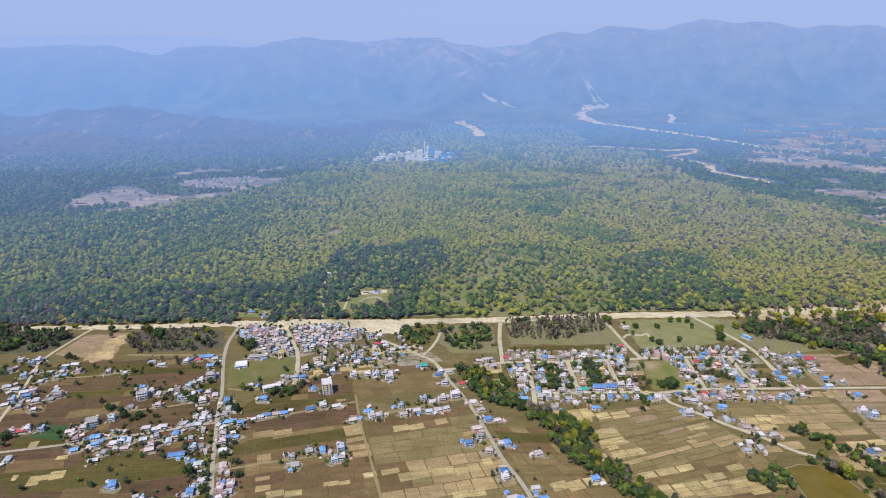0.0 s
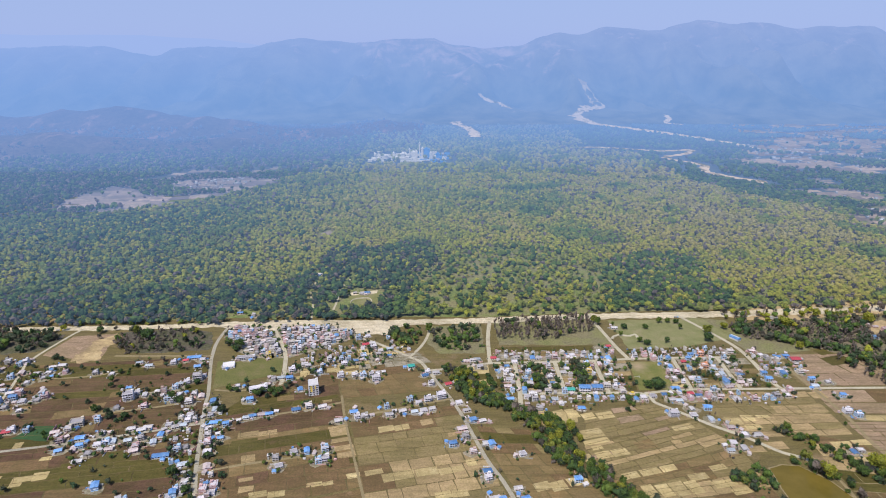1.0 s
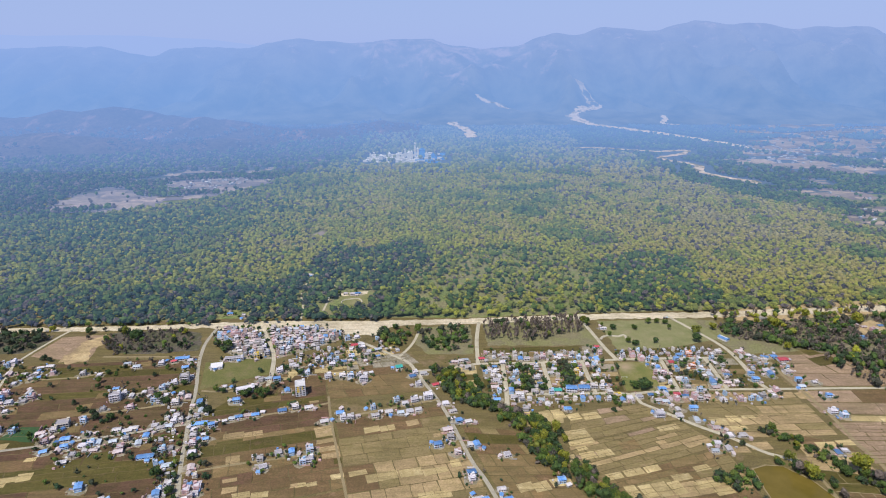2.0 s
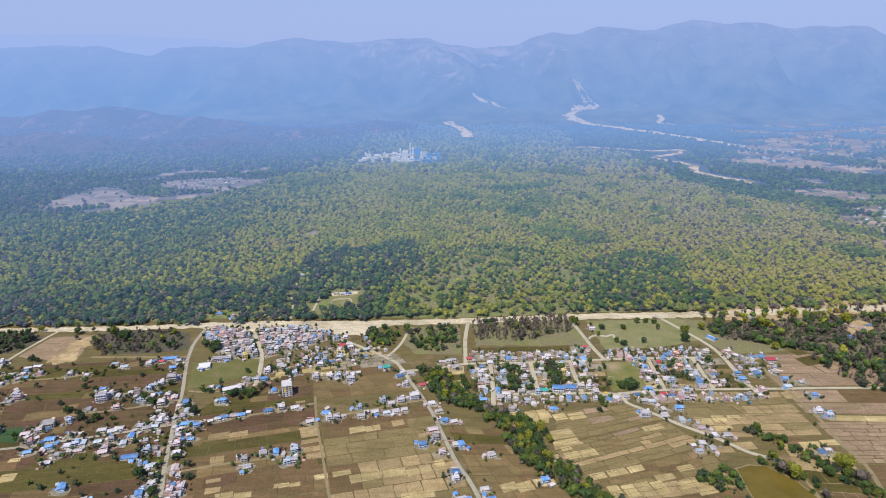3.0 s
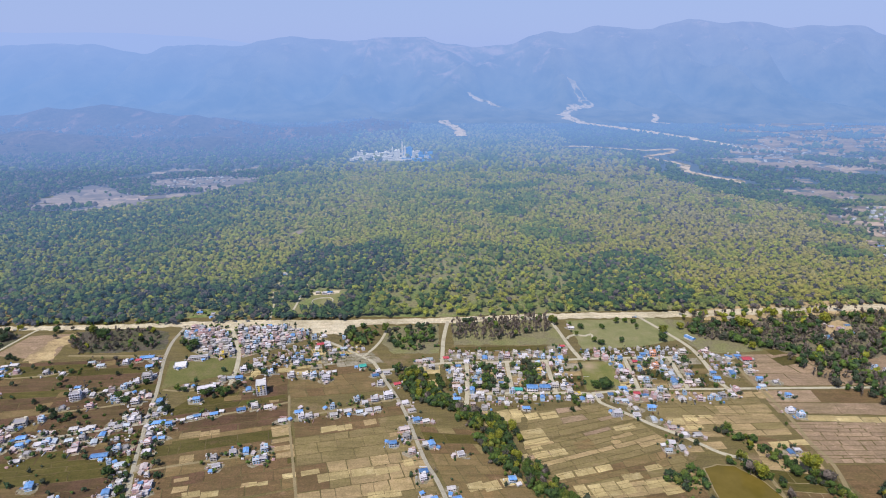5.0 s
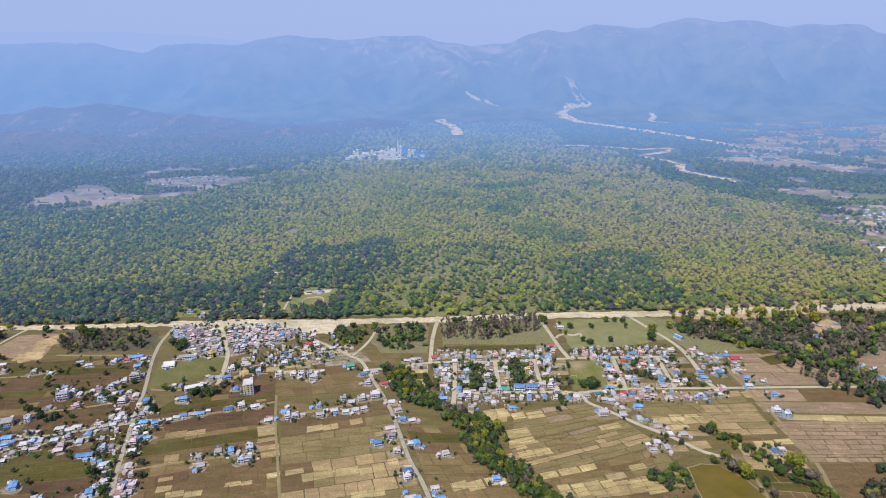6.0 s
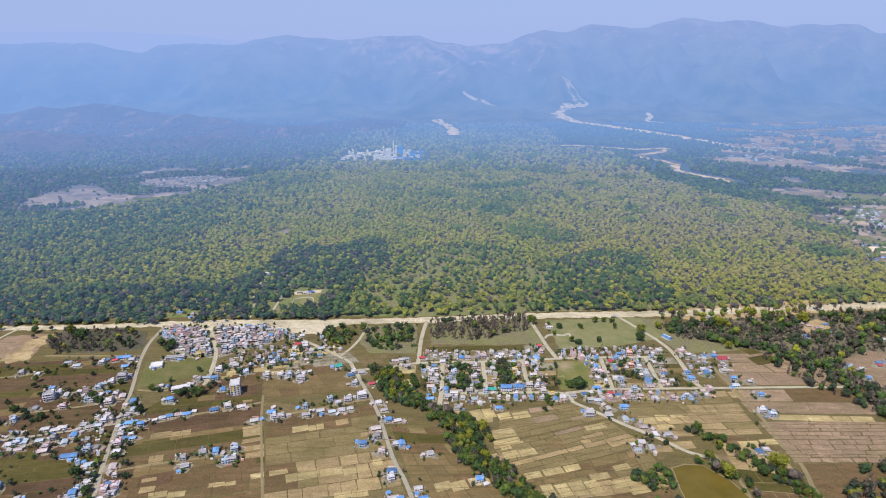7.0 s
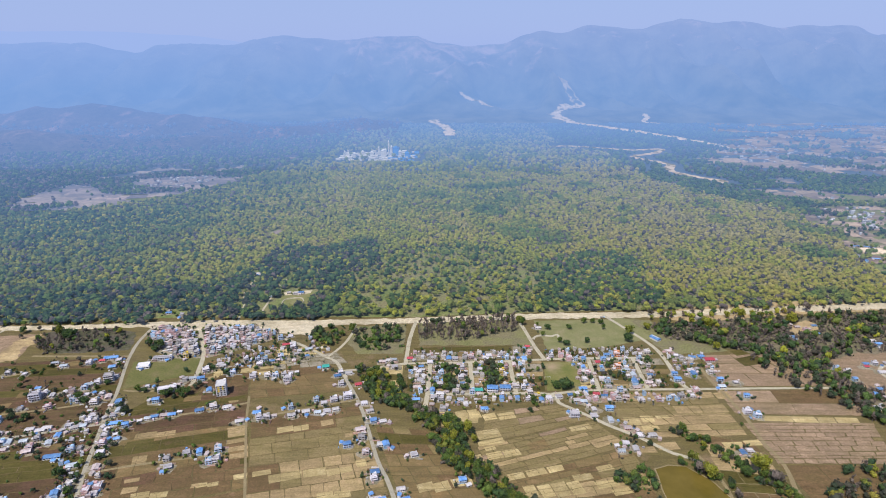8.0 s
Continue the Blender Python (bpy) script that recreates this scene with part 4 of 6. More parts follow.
def settle(turn, spots):
    """Set houses down at their places; the first of a kind is the one that was built."""
    rng = random.Random(len(HOUSE_SPOTS))
    for code, x, y in spots:
        ob = rng.choice(KINDS[code])
        yaw = turn + rng.gauss(0, 4) + (rng.choice((0, 0, 90)) if code in "gbpk" else 0)
        HOUSE_SPOTS.append((x, y))
        if ob.name in USED:
            s = rng.uniform(0.74, 0.97)
            m = pose(x, y, 0.05, 0, 0, yaw) @ Matrix.Diagonal((s * rng.uniform(0.95, 1.22), s, rng.uniform(0.7, 0.88), 1))
            copy_thing(ob, m)
        else:
            USED.add(ob.name)
            ob.matrix_basis = pose(x, y, 0.05, 0, 0, yaw)


settle(16, [
    ("b", -571, 603), ("w", -557, 597), ("g", -543, 591), ("w", -544, 573), ("b", -532, 580), ("g", -530, 562),
    ("w", -518, 574), ("g", -510, 557), ("p", -533, 591), ("w", -577, 656), ("g", -595, 662), ("w", -573, 662),
    ("g", -504, 577), ("p", -499, 585), ("g", -593, 639), ("w", -567, 626), ("g", -540, 614), ("g", -548, 566),
    ("p", -505, 516), ("r", -496, 518), ("w", -493, 521), ("w", -477, 521), ("b", -479, 473), ("g", -542, 636),
    ("p", -561, 636),
])
settle(16, [
    ("w", -532, 652), ("g", -523, 656), ("g", -529, 638), ("g", -527, 626), ("g", -509, 595), ("w", -502, 585),
    ("p", -509, 639), ("g", -470, 636), ("g", -450, 635), ("b", -429, 662), ("b", -414, 655), ("w", -386, 662),
    ("r", -373, 668), ("B", -365, 675), ("w", -353, 670), ("b", -352, 652), ("b", -357, 612), ("w", -350, 616),
    ("G", -340, 623), ("w", -336, 630),
])
settle(16, [
    ("b", -413, 604), ("W", -402, 582), ("w", -398, 592), ("g", -387, 588), ("g", -376, 595), ("k", -368, 595),
    ("w", -359, 604), ("g", -348, 589), ("w", -357, 580), ("w", -349, 576), ("g", -330, 589), ("k", -321, 585),
    ("c", -330, 573), ("g", -406, 562), ("p", -376, 564), ("w", -414, 540), ("w", -319, 550), ("w", -317, 539),
    ("g", -310, 540), ("w", -334, 531), ("w", -326, 528), ("b", -320, 531), ("w", -370, 524), ("w", -359, 523),
    ("w", -354, 527), ("g", -396, 517), ("C", -431, 532), ("c", -435, 523), ("p", -446, 518),
])
settle(16, [
    ("b", -414, 508), ("p", -432, 503), ("p", -411, 491), ("b", -407, 495), ("b", -424, 488), ("w", -391, 498),
    ("w", -384, 501), ("b", -378, 503), ("p", -376, 491), ("b", -364, 505), ("p", -351, 495), ("g", -352, 508),
    ("b", -337, 502), ("b", -335, 514), ("w", -308, 491), ("g", -301, 494), ("r", -350, 488), ("g", -393, 484),
    ("g", -396, 472), ("B", -320, 481), ("b", -293, 468), ("b", -359, 437), ("w", -324, 420), ("w", -285, 434),
    ("b", -285, 428), ("w", -279, 437), ("g", -281, 446), ("w", -288, 425),
])
settle(16, [
    ("b", -303, 573), ("b", -296, 559), ("w", -297, 549), ("B", -288, 535), ("w", -290, 524), ("g", -286, 513),
    ("p", -282, 501), ("b", -272, 509), ("w", -277, 487), ("p", -269, 465), ("p", -261, 434), ("k", -254, 426),
    ("p", -253, 439), ("g", -258, 423), ("w", -252, 430), ("b", -274, 531),
])
settle(16, [
    ("b", -263, 577), ("L", -260, 599), ("g", -287, 607), ("S", -314, 655), ("L", -298, 673), ("k", -308, 671),
    ("y", -271, 679), ("b", -257, 544), ("b", -251, 547), ("p", -242, 550), ("b", -234, 551), ("b", -207, 559),
    ("c", -194, 565), ("w", -179, 565), ("b", -230, 623), ("b", -212, 600), ("T", -195, 595), ("g", -249, 622),
    ("k", -253, 612), ("b", -241, 626),
])
settle(16, [
    ("g", -207, 477), ("w", -192, 487), ("w", -201, 466), ("b", -179, 487), ("w", -162, 491), ("w", -165, 473),
    ("w", -159, 476), ("b", -143, 555), ("w", -138, 545), ("g", -130, 546), ("g", -157, 539), ("w", -108, 564),
    ("w", -104, 550), ("w", -90, 557), ("b", -77, 555), ("w", -67, 558), ("w", -58, 561), ("w", -83, 579),
    ("w", -73, 573), ("w", -63, 579), ("W", -48, 584), ("w", -28, 573), ("w", -20, 558), ("b", -14, 539),
    ("g", -4, 539), ("p", -26, 525), ("g", -23, 510), ("b", -36, 498), ("k", -16, 487), ("w", -1, 501),
    ("b", 3, 498), ("w", 32, 484), ("b", -4, 459), ("w", -4, 450), ("b", 78, 447), ("w", 22, 436),
    ("b", 27, 423), ("w", 0, 423), ("b", 7, 421),
])
settle(16, [
    ("w", -220, 659), ("w", -197, 639), ("w", -232, 644), ("g", -215, 655), ("w", -170, 630), ("c", -153, 632),
    ("w", -143, 632), ("w", -133, 633), ("W", -126, 622), ("g", -126, 636), ("w", -191, 671), ("w", -176, 671),
    ("w", -167, 670), ("b", -157, 667), ("w", -148, 677), ("g", -130, 686), ("w", -128, 694), ("r", -150, 711),
    ("w", -138, 703), ("w", -142, 715), ("w", -169, 690), ("w", -170, 659), ("t", -86, 653), ("b", -68, 632),
    ("w", -60, 612), ("w", -65, 638), ("w", -55, 638), ("r", -40, 612), ("b", -117, 699), ("w", -162, 730),
    ("w", -150, 736),
])
settle(2, [
    ("r", -16, 666), ("w", -8, 669), ("b", -3, 671), ("w", 0, 653), ("r", 18, 674), ("w", 48, 677),
    ("w", 44, 665), ("b", 68, 674), ("w", 76, 674), ("g", 88, 674), ("p", 97, 677), ("w", 120, 682),
    ("b", 33, 654), ("w", 31, 639), ("w", 33, 622), ("r", 30, 607), ("b", 30, 580), ("g", 54, 653),
    ("w", 58, 639), ("w", 52, 622), ("w", 57, 614), ("b", 48, 596), ("w", 57, 593), ("w", 50, 585),
    ("w", 58, 581), ("w", 82, 627), ("g", 80, 608), ("c", 75, 595), ("b", 80, 580),
])
settle(2, [
    ("w", 101, 639), ("g", 106, 647), ("t", 102, 600), ("w", 94, 595), ("y", 133, 642), ("w", 133, 659),
    ("D", 118, 600), ("D", 133, 603), ("b", 106, 562), ("g", 60, 561), ("r", 173, 706),
    ("p", 150, 659), ("b", 165, 674), ("g", 154, 633), ("c", 146, 607), ("w", 200, 679), ("p", 213, 682),
    ("p", 222, 674), ("b", 235, 650), ("g", 232, 655), ("p", 238, 637), ("g", 231, 625), ("b", 224, 603),
    ("g", 212, 579), ("b", 219, 577), ("w", 193, 587), ("w", 181, 584), ("y", 168, 587), ("b", 172, 580),
    ("c", 161, 595),
])
settle(2, [
    ("b", 265, 671), ("r", 257, 665), ("b", 272, 681), ("o", 286, 683), ("o", 279, 653), ("w", 312, 674),
    ("c", 327, 690), ("b", 287, 646), ("w", 257, 619), ("g", 256, 607), ("w", 267, 600), ("r", 237, 592),
    ("p", 233, 581), ("p", 255, 585), ("g", 259, 581), ("p", 270, 587), ("w", 285, 580), ("b", 244, 562),
    ("g", 227, 561), ("w", 224, 549), ("W", 203, 550), ("b", 240, 541), ("p", 254, 527), ("w", 245, 502),
    ("b", 237, 490), ("g", 263, 515), ("g", 252, 493), ("g", 276, 515), ("b", 293, 635), ("b", 289, 616),
    ("r", 288, 606), ("b", 313, 634), ("k", 306, 616),
])
settle(3, [
    ("p", 357, 694), ("w", 363, 682), ("g", 366, 673), ("b", 382, 678), ("b", 394, 680),
    ("R", 401, 671), ("w", 367, 645), ("b", 366, 633), ("b", 343, 635), ("b", 342, 622), ("p", 355, 600),
    ("g", 324, 588), ("g", 333, 587), ("g", 346, 588), ("c", 389, 639), ("b", 393, 622), ("b", 389, 608),
    ("g", 410, 617), ("b", 408, 587), ("w", 393, 556), ("w", 401, 549), ("b", 356, 487), ("g", 364, 490),
    ("r", 568, 766), ("p", 574, 756), ("r", 579, 748), ("b", 594, 770), ("b", 547, 735),
])
settle(3, [
    ("w", 549, 647), ("w", 563, 646), ("b", 595, 661), ("w", 606, 661), ("b", 556, 623), ("b", 560, 590),
    ("b", 572, 602), ("w", 543, 564), ("w", 645, 723), ("b", 645, 710), ("r", 591, 654), ("g", 622, 661),
    ("b", 545, 731), ("w", 602, 641),
])
settle(8, [("b", -170, 891), ("w", -215, 879), ("b", -351, 812), ("g", -328, 803), ("w", -264, 976), ("r", 521, 757)])
settle(-22, [("B", 898, 1134), ("B", 920, 1128), ("B", 862, 1068), ("B", 884, 1056), ("y", 900, 1052), ("y", 910, 1048), ("w", 918, 1040), ("b", 855, 1040)])
settle(5, [("g", -190, 890), ("w", -178, 888), ("w", 196, 762), ("k", 436, 799)])


def barrel_hall(x, y, turn):
    """A hall under a rounded tin roof."""
    holder = tagged(new("hall"), "long hall under a rounded bright blue tin roof", "hall")
    L, R, H = 7.0, 3.7, 2.4
    bm = bmesh.new()
    box(bm, -L + 0.4, L - 0.4, -R + 0.3, R - 0.3, -0.1, H)
    part("wall", bm, WALL["white"], holder)
    arc = [(R * math.cos(math.pi * i / 12), H + 2.2 * math.sin(math.pi * i / 12)) for i in range(13)]
    bm = bmesh.new()
    ends = [[bm.verts.new((x_, p, q)) for p, q in arc] for x_ in (-L, L)]
    for i in range(12):
        bm.faces.new((ends[0][i], ends[0][i + 1], ends[1][i + 1], ends[1][i]))
    for e in ends:
        bm.faces.new(e)
    bm.faces.new((ends[0][0], ends[1][0], ends[1][12], ends[0][12]))
    bmesh.ops.recalc_face_normals(bm, faces=bm.faces[:])
    part("roof", bm, ROOF["blue"], holder)
    bm = bmesh.new()
    box(bm, -L * 0.8, L * 0.8, -0.6, 0.6, H + 2.18, H + 2.32)
    part("ridge_vent", bm, ROOF_WHITE, holder, "white painted ridge vent")
    holder.matrix_basis = pose(x, y, 0.05, 0, 0, turn)


barrel_hall(352, 729, -58)


def culvert(x, y, turn):
    """A concrete road culvert, open to the south."""
    holder = tagged(new("culvert"), "pale concrete road culvert with a dark opening in the sand", "culvert")
    for name, b in (("deck", (-6.5, 6.5, -2.5, 2.5, 2.6, 3.1)), ("abutment", (-6.3, -5.5, -2.2, 2.2, -0.2, 2.6)), ("abutment", (5.5, 6.3, -2.2, 2.2, -0.2, 2.6)), ("back_wall", (-5.5, 5.5, 1.8, 2.2, -0.2, 2.6)), ("kerb", (-6.5, 6.5, -2.5, -2.2, 3.1, 3.5))):
        bm = bmesh.new()
        box(bm, *b)
        part(name, bm, WALL["grey"], holder)
    holder.matrix_basis = pose(x, y, 0.05, 0, 0, turn)


culvert(438, 793, 6)


def truck(x, y, turn, body_mat, words):
    """A small lorry: a cab with a windscreen, a load bed and four wheels."""
    holder = tagged(new("truck"), words, "truck", group="parked lorries")
    for name, mat, b in (("cab", body_mat, (1.5, 3.2, -1.05, 1.05, 0.6, 2.4)), ("windscreen", GLASS, (3.2, 3.24, -0.9, 0.9, 1.45, 2.2)), ("load_bed", WALL["grey"], (-3.2, 1.35, -1.15, 1.15, 0.9, 2.3)), ("chassis", TANK, (-3.1, 3.1, -0.7, 0.7, 0.5, 0.85))):
        bm = bmesh.new()
        box(bm, *b)
        part(name, bm, mat, holder)
    for wx in (-2.2, 2.2):
        for wy in (-0.95, 0.95):
            bm = bmesh.new()
            bmesh.ops.create_cone(bm, cap_ends=True, segments=12, radius1=0.5, radius2=0.5, depth=0.3, matrix=Matrix.Translation((wx, wy, 0.5)) @ Matrix.Rotation(radians(90), 4, "X"))
            part("wheel", bm, TANK, holder)
    holder.matrix_basis = pose(x, y, 0.14, 0, 0, turn)


truck(297, 797, 5, WALL["blue"], "small pale blue lorry on the sand")
truck(-450, 741, 8, WALL["white"], "small white lorry beside the dusty road")
truck(-588, 754, 4, WALL["yellow"], "small yellow lorry on the river bed")
# small tin sheds behind the houses
def shed(label, w, d, wall, roof):
    holder = tagged(new("shed"), label, "shed", group="backyard sheds")
    bm = bmesh.new()
    box(bm, -w / 2, w / 2, -d / 2, d / 2, -0.1, 2.1)
    part("wall", bm, wall, holder)
    bm = bmesh.new()
    v = [bm.verts.new(p) for p in ((-w / 2 - 0.3, -d / 2 - 0.4, 2.05), (w / 2 + 0.3, -d / 2 - 0.4, 2.05), (w / 2 + 0.3, d / 2 + 0.3, 2.65), (-w / 2 - 0.3, d / 2 + 0.3, 2.65))]
    v += [bm.verts.new(p.co + Vector((0, 0, 0.1))) for p in v]
    for f in ((3, 2, 1, 0), (4, 5, 6, 7), (0, 1, 5, 4), (1, 2, 6, 5), (2, 3, 7, 6), (3, 0, 4, 7)):
        bm.faces.new([v[k] for k in f])
    part("roof", bm, roof, holder)
    bm = bmesh.new()
    box(bm, -0.4, 0.4, -d / 2 - 0.05, -d / 2, 0.0, 1.8)
    part("door", bm, TIMBER, holder)
    return holder


SHEDS = [shed("small backyard shed under rusted tin", 4.2, 3.2, WALL["brick"], ROOF["rust"]), shed("small backyard shed under grey tin", 4.8, 3.0, WALL["grey"], ROOF["grey"]),
         shed("small hut with a blue tin roof", 4.0, 3.0, WALL["white"], ROOF["blue"]), shed("low thatch-coloured cattle shed", 5.0, 3.0, WALL["cream"], ROOF["rust"])]
shed_rng = random.Random(31)
SHED_SPOTS = []
for at_x, at_y in list(HOUSE_SPOTS):
    if shed_rng.random() < (0.45 if at_x < -180 else 0.75):
        a = shed_rng.uniform(0, 6.283)
        x, y = at_x + math.cos(a) * 8.0, at_y + math.sin(a) * 8.0
        if any((x - p) ** 2 + (y - q) ** 2 < 40 for p, q in HOUSE_SPOTS):
            continue
        SHED_SPOTS.append((x, y))
for k, (x, y) in enumerate(SHED_SPOTS):
    m = pose(x, y, 0.05, 0, 0, shed_rng.uniform(0, 90))
    if k < len(SHEDS):
        SHEDS[k].matrix_basis = m
    else:
        copy_thing(shed_rng.choice(SHEDS), m)


ROAD_LINES = [(w, smooth_line(line, 8)) for _, _, w, _, line in ROADS]


def clear_of(x, y, gap=3.0, room=40):
    """Whether a spot keeps off the houses, the roads and the open grass."""
    if room and gap < 2.5 and any(inside(m, x, y) for m in MEADOWS):
        return False
    if any((x - a) ** 2 + (y - b) ** 2 < room for a, b in HOUSE_SPOTS):
        return False
    return not any(abs(p.x - x) < w / 2 + gap and abs(p.y - y) < 5 and (p.x - x) ** 2 + (p.y - y) ** 2 < (w / 2 + gap) ** 2 + 9 for w, line in ROAD_LINES for p in line)


def yards():
    """Bare trodden ground round each house, with uneven rims."""
    rng = random.Random(81)
    bm = bmesh.new()
    for x, y in HOUSE_SPOTS:
        big, z = rng.uniform(6.0, 10.0), 0.058 + 0.0006 * rng.randrange(30)
        rim = [(6.283 * i / 11, big * rng.uniform(0.7, 1.25)) for i in range(11)]
        bm.faces.new([bm.verts.new((x + math.cos(a) * r, y + math.sin(a) * r * 0.8, z)) for a, r in rim])
    me = bpy.data.meshes.new("house_yards")
    bm.to_mesh(me)
    bm.free()
    me.materials.append(YARD)
    tagged(new("house_yards", me), "bare trodden ground round the village houses", "yard", kind="structure")


def clutter():
    """Lean-tos, stacks, water butts and low walls that stand about the yards, too small to count."""
    rng = random.Random(82)
    mats = [WALL["white"], WALL["grey"], WALL["brick"], WALL["pink"], ROOF["blue"], ROOF["rust"], ROOF["slab"], TIMBER]
    bm = bmesh.new()
    slots = []
    for x, y in HOUSE_SPOTS:
        if not -620 < x < 480 or y > 770:
            continue
        for _ in range(rng.choice((2, 3, 4, 5))):
            a, r = rng.uniform(0, 6.283), rng.uniform(4.5, 9.5)
            px, py = x + math.cos(a) * r, y + math.sin(a) * r
            if not clear_of(px, py, 1.2, 16):
                continue
            if rng.random() < 0.3:
                w, d, h, slot = rng.uniform(4, 9), 0.22, rng.uniform(0.9, 1.5), rng.choice((0, 1, 2, 3, 1))
                if rng.random() < 0.5:
                    w, d = d, w
            else:
                w, d, h, slot = rng.uniform(0.8, 2.8), rng.uniform(0.8, 2.4), rng.uniform(0.7, 2.2), rng.choice((0, 0, 1, 1, 2, 3, 4, 5, 6, 7))
            start = len(bm.faces)
            box(bm, px - w / 2, px + w / 2, py - d / 2, py + d / 2, -0.05, h)
            slots += [slot] * (len(bm.faces) - start)
    me = bpy.data.meshes.new("yard_clutter")
    bm.to_mesh(me)
    bm.free()
    for mat in mats:
        me.materials.append(mat)
    me.polygons.foreach_set("material_index", slots)
    tones = np.repeat(np.array([rng.random() for _ in range(len(me.vertices) // 8)]), 8)
    me.attributes.new("house_tone", "FLOAT", "POINT").data.foreach_set("value", tones)
    tagged(new("yard_clutter", me), "lean-tos, stacks and low walls about the house yards", "clutter", kind="stuff")


yards()
# the crowded bazaar beside the sand strip: joined rows of houses, too close to count
def bazaar(polys, codes, seed, name, label, small=1.0, apart=0.0, turn=14):
    rng = random.Random(seed)
    verts, faces, slots, mats, tones = [], [], [], [], []
    for poly, step in polys:
        xs, ys = [p[0] for p in poly], [p[1] for p in poly]
        y = min(ys)
        while y < max(ys):
            x = min(xs) + rng.uniform(0, step)
            while x < max(xs):
                px, py = x + rng.uniform(-1.5, 1.5), y + rng.uniform(-1.5, 1.5)
                if inside(poly, px, py) and rng.random() < 0.9 and not any((px - p) ** 2 + (py - q) ** 2 < apart for p, q in HOUSE_SPOTS) and clear_of(px, py, 3.4, 0):
                    HOUSE_SPOTS.append((px, py))
                    model = rng.choice(KINDS[rng.choice(codes)])
                    s, tone = small * rng.uniform(0.62, 0.95), rng.random()
                    m = pose(px, py, 0.05, 0, 0, turn + rng.gauss(0, 5) + rng.choice((0, 90))) @ Matrix.Diagonal((s, s * rng.uniform(0.8, 1.2), small * rng.uniform(0.8, 1.1), 1))
                    for ob in model.children_recursive:
                        t = m if ob.parent is model else m @ ob.parent.matrix_basis
                        t = t @ ob.matrix_basis
                        base = len(verts)
                        verts += [t @ v.co for v in ob.data.vertices]
                        tones += [tone] * len(ob.data.vertices)
                        mat = ob.data.materials[0]
                        if mat not in mats:
                            mats.append(mat)
                        for f in ob.data.polygons:
                            faces.append([base + k for k in f.vertices])
                            slots.append(mats.index(mat))
                x += step * rng.uniform(0.9, 1.2)
            y += step * rng.uniform(0.9, 1.2)
    me = bpy.data.meshes.new(name)
    me.from_pydata(verts, [], faces)
    for mat in mats:
        me.materials.append(mat)
    me.polygons.foreach_set("material_index", slots)
    me.attributes.new("house_tone", "FLOAT", "POINT").data.foreach_set("value", tones)
    me.update()
    tagged(new(name, me), label, "houses", kind="stuff")


bazaar([([(-345, 759), (-300, 761), (-270, 719), (-257, 682), (-282, 682), (-313, 699), (-318, 719), (-343, 732)], 6.8), ([(-288, 763), (-210, 763), (-171, 752), (-171, 739), (-197, 712), (-234, 693), (-245, 679), (-251, 699), (-269, 739)], 7.6)], "wwwgggppkkkbc", 4, "bazaar_houses", "crowded white, grey and pink bazaar houses by the sand")
bazaar([([(22, 597), (62, 597), (62, 662), (22, 660)], 8.4), ([(80, 597), (111, 597), (111, 664), (80, 663)], 8.4), ([(130, 597), (166, 599), (166, 668), (130, 665)], 8.4), ([(224, 606), (265, 606), (265, 674), (228, 673)], 8.8), ([(285, 607), (322, 607), (322, 676), (285, 675)], 8.8), ([(40, 570), (190, 574), (345, 580), (345, 600), (190, 598), (40, 590)], 9.0), ([(20, 668), (330, 684), (330, 702), (20, 690)], 9.0), ([(350, 690), (352, 640), (398, 650), (396, 684)], 10.0)],
       "wwwwggbpkc", 9, "colony_outbuildings", "small mixed houses and sheds crowded along the colony lanes", 0.78, 52.0, 2)
bazaar([([(-225, 640), (-70, 675), (-120, 735), (-235, 690)], 15.0), ([(-292, 420), (-268, 420), (-322, 600), (-345, 600)], 12.0), ([(-270, 430), (-250, 430), (-285, 560), (-300, 560)], 12.0)],
       "wwwggbpkc", 10, "farmyard_outbuildings", "scattered small farm sheds and annexes by the houses", 0.72, 90.0, 16)


clutter()


# ---- trees ----
def ico():
    bm = bmesh.new()
    bmesh.ops.create_icosphere(bm, subdivisions=1, radius=1.0)
    v = np.array([p.co[:] for p in bm.verts])
    f = np.array([[p.index for p in q.verts] for q in bm.faces])
    bm.free()
    return v, f


ICO_V, ICO_F = ico()


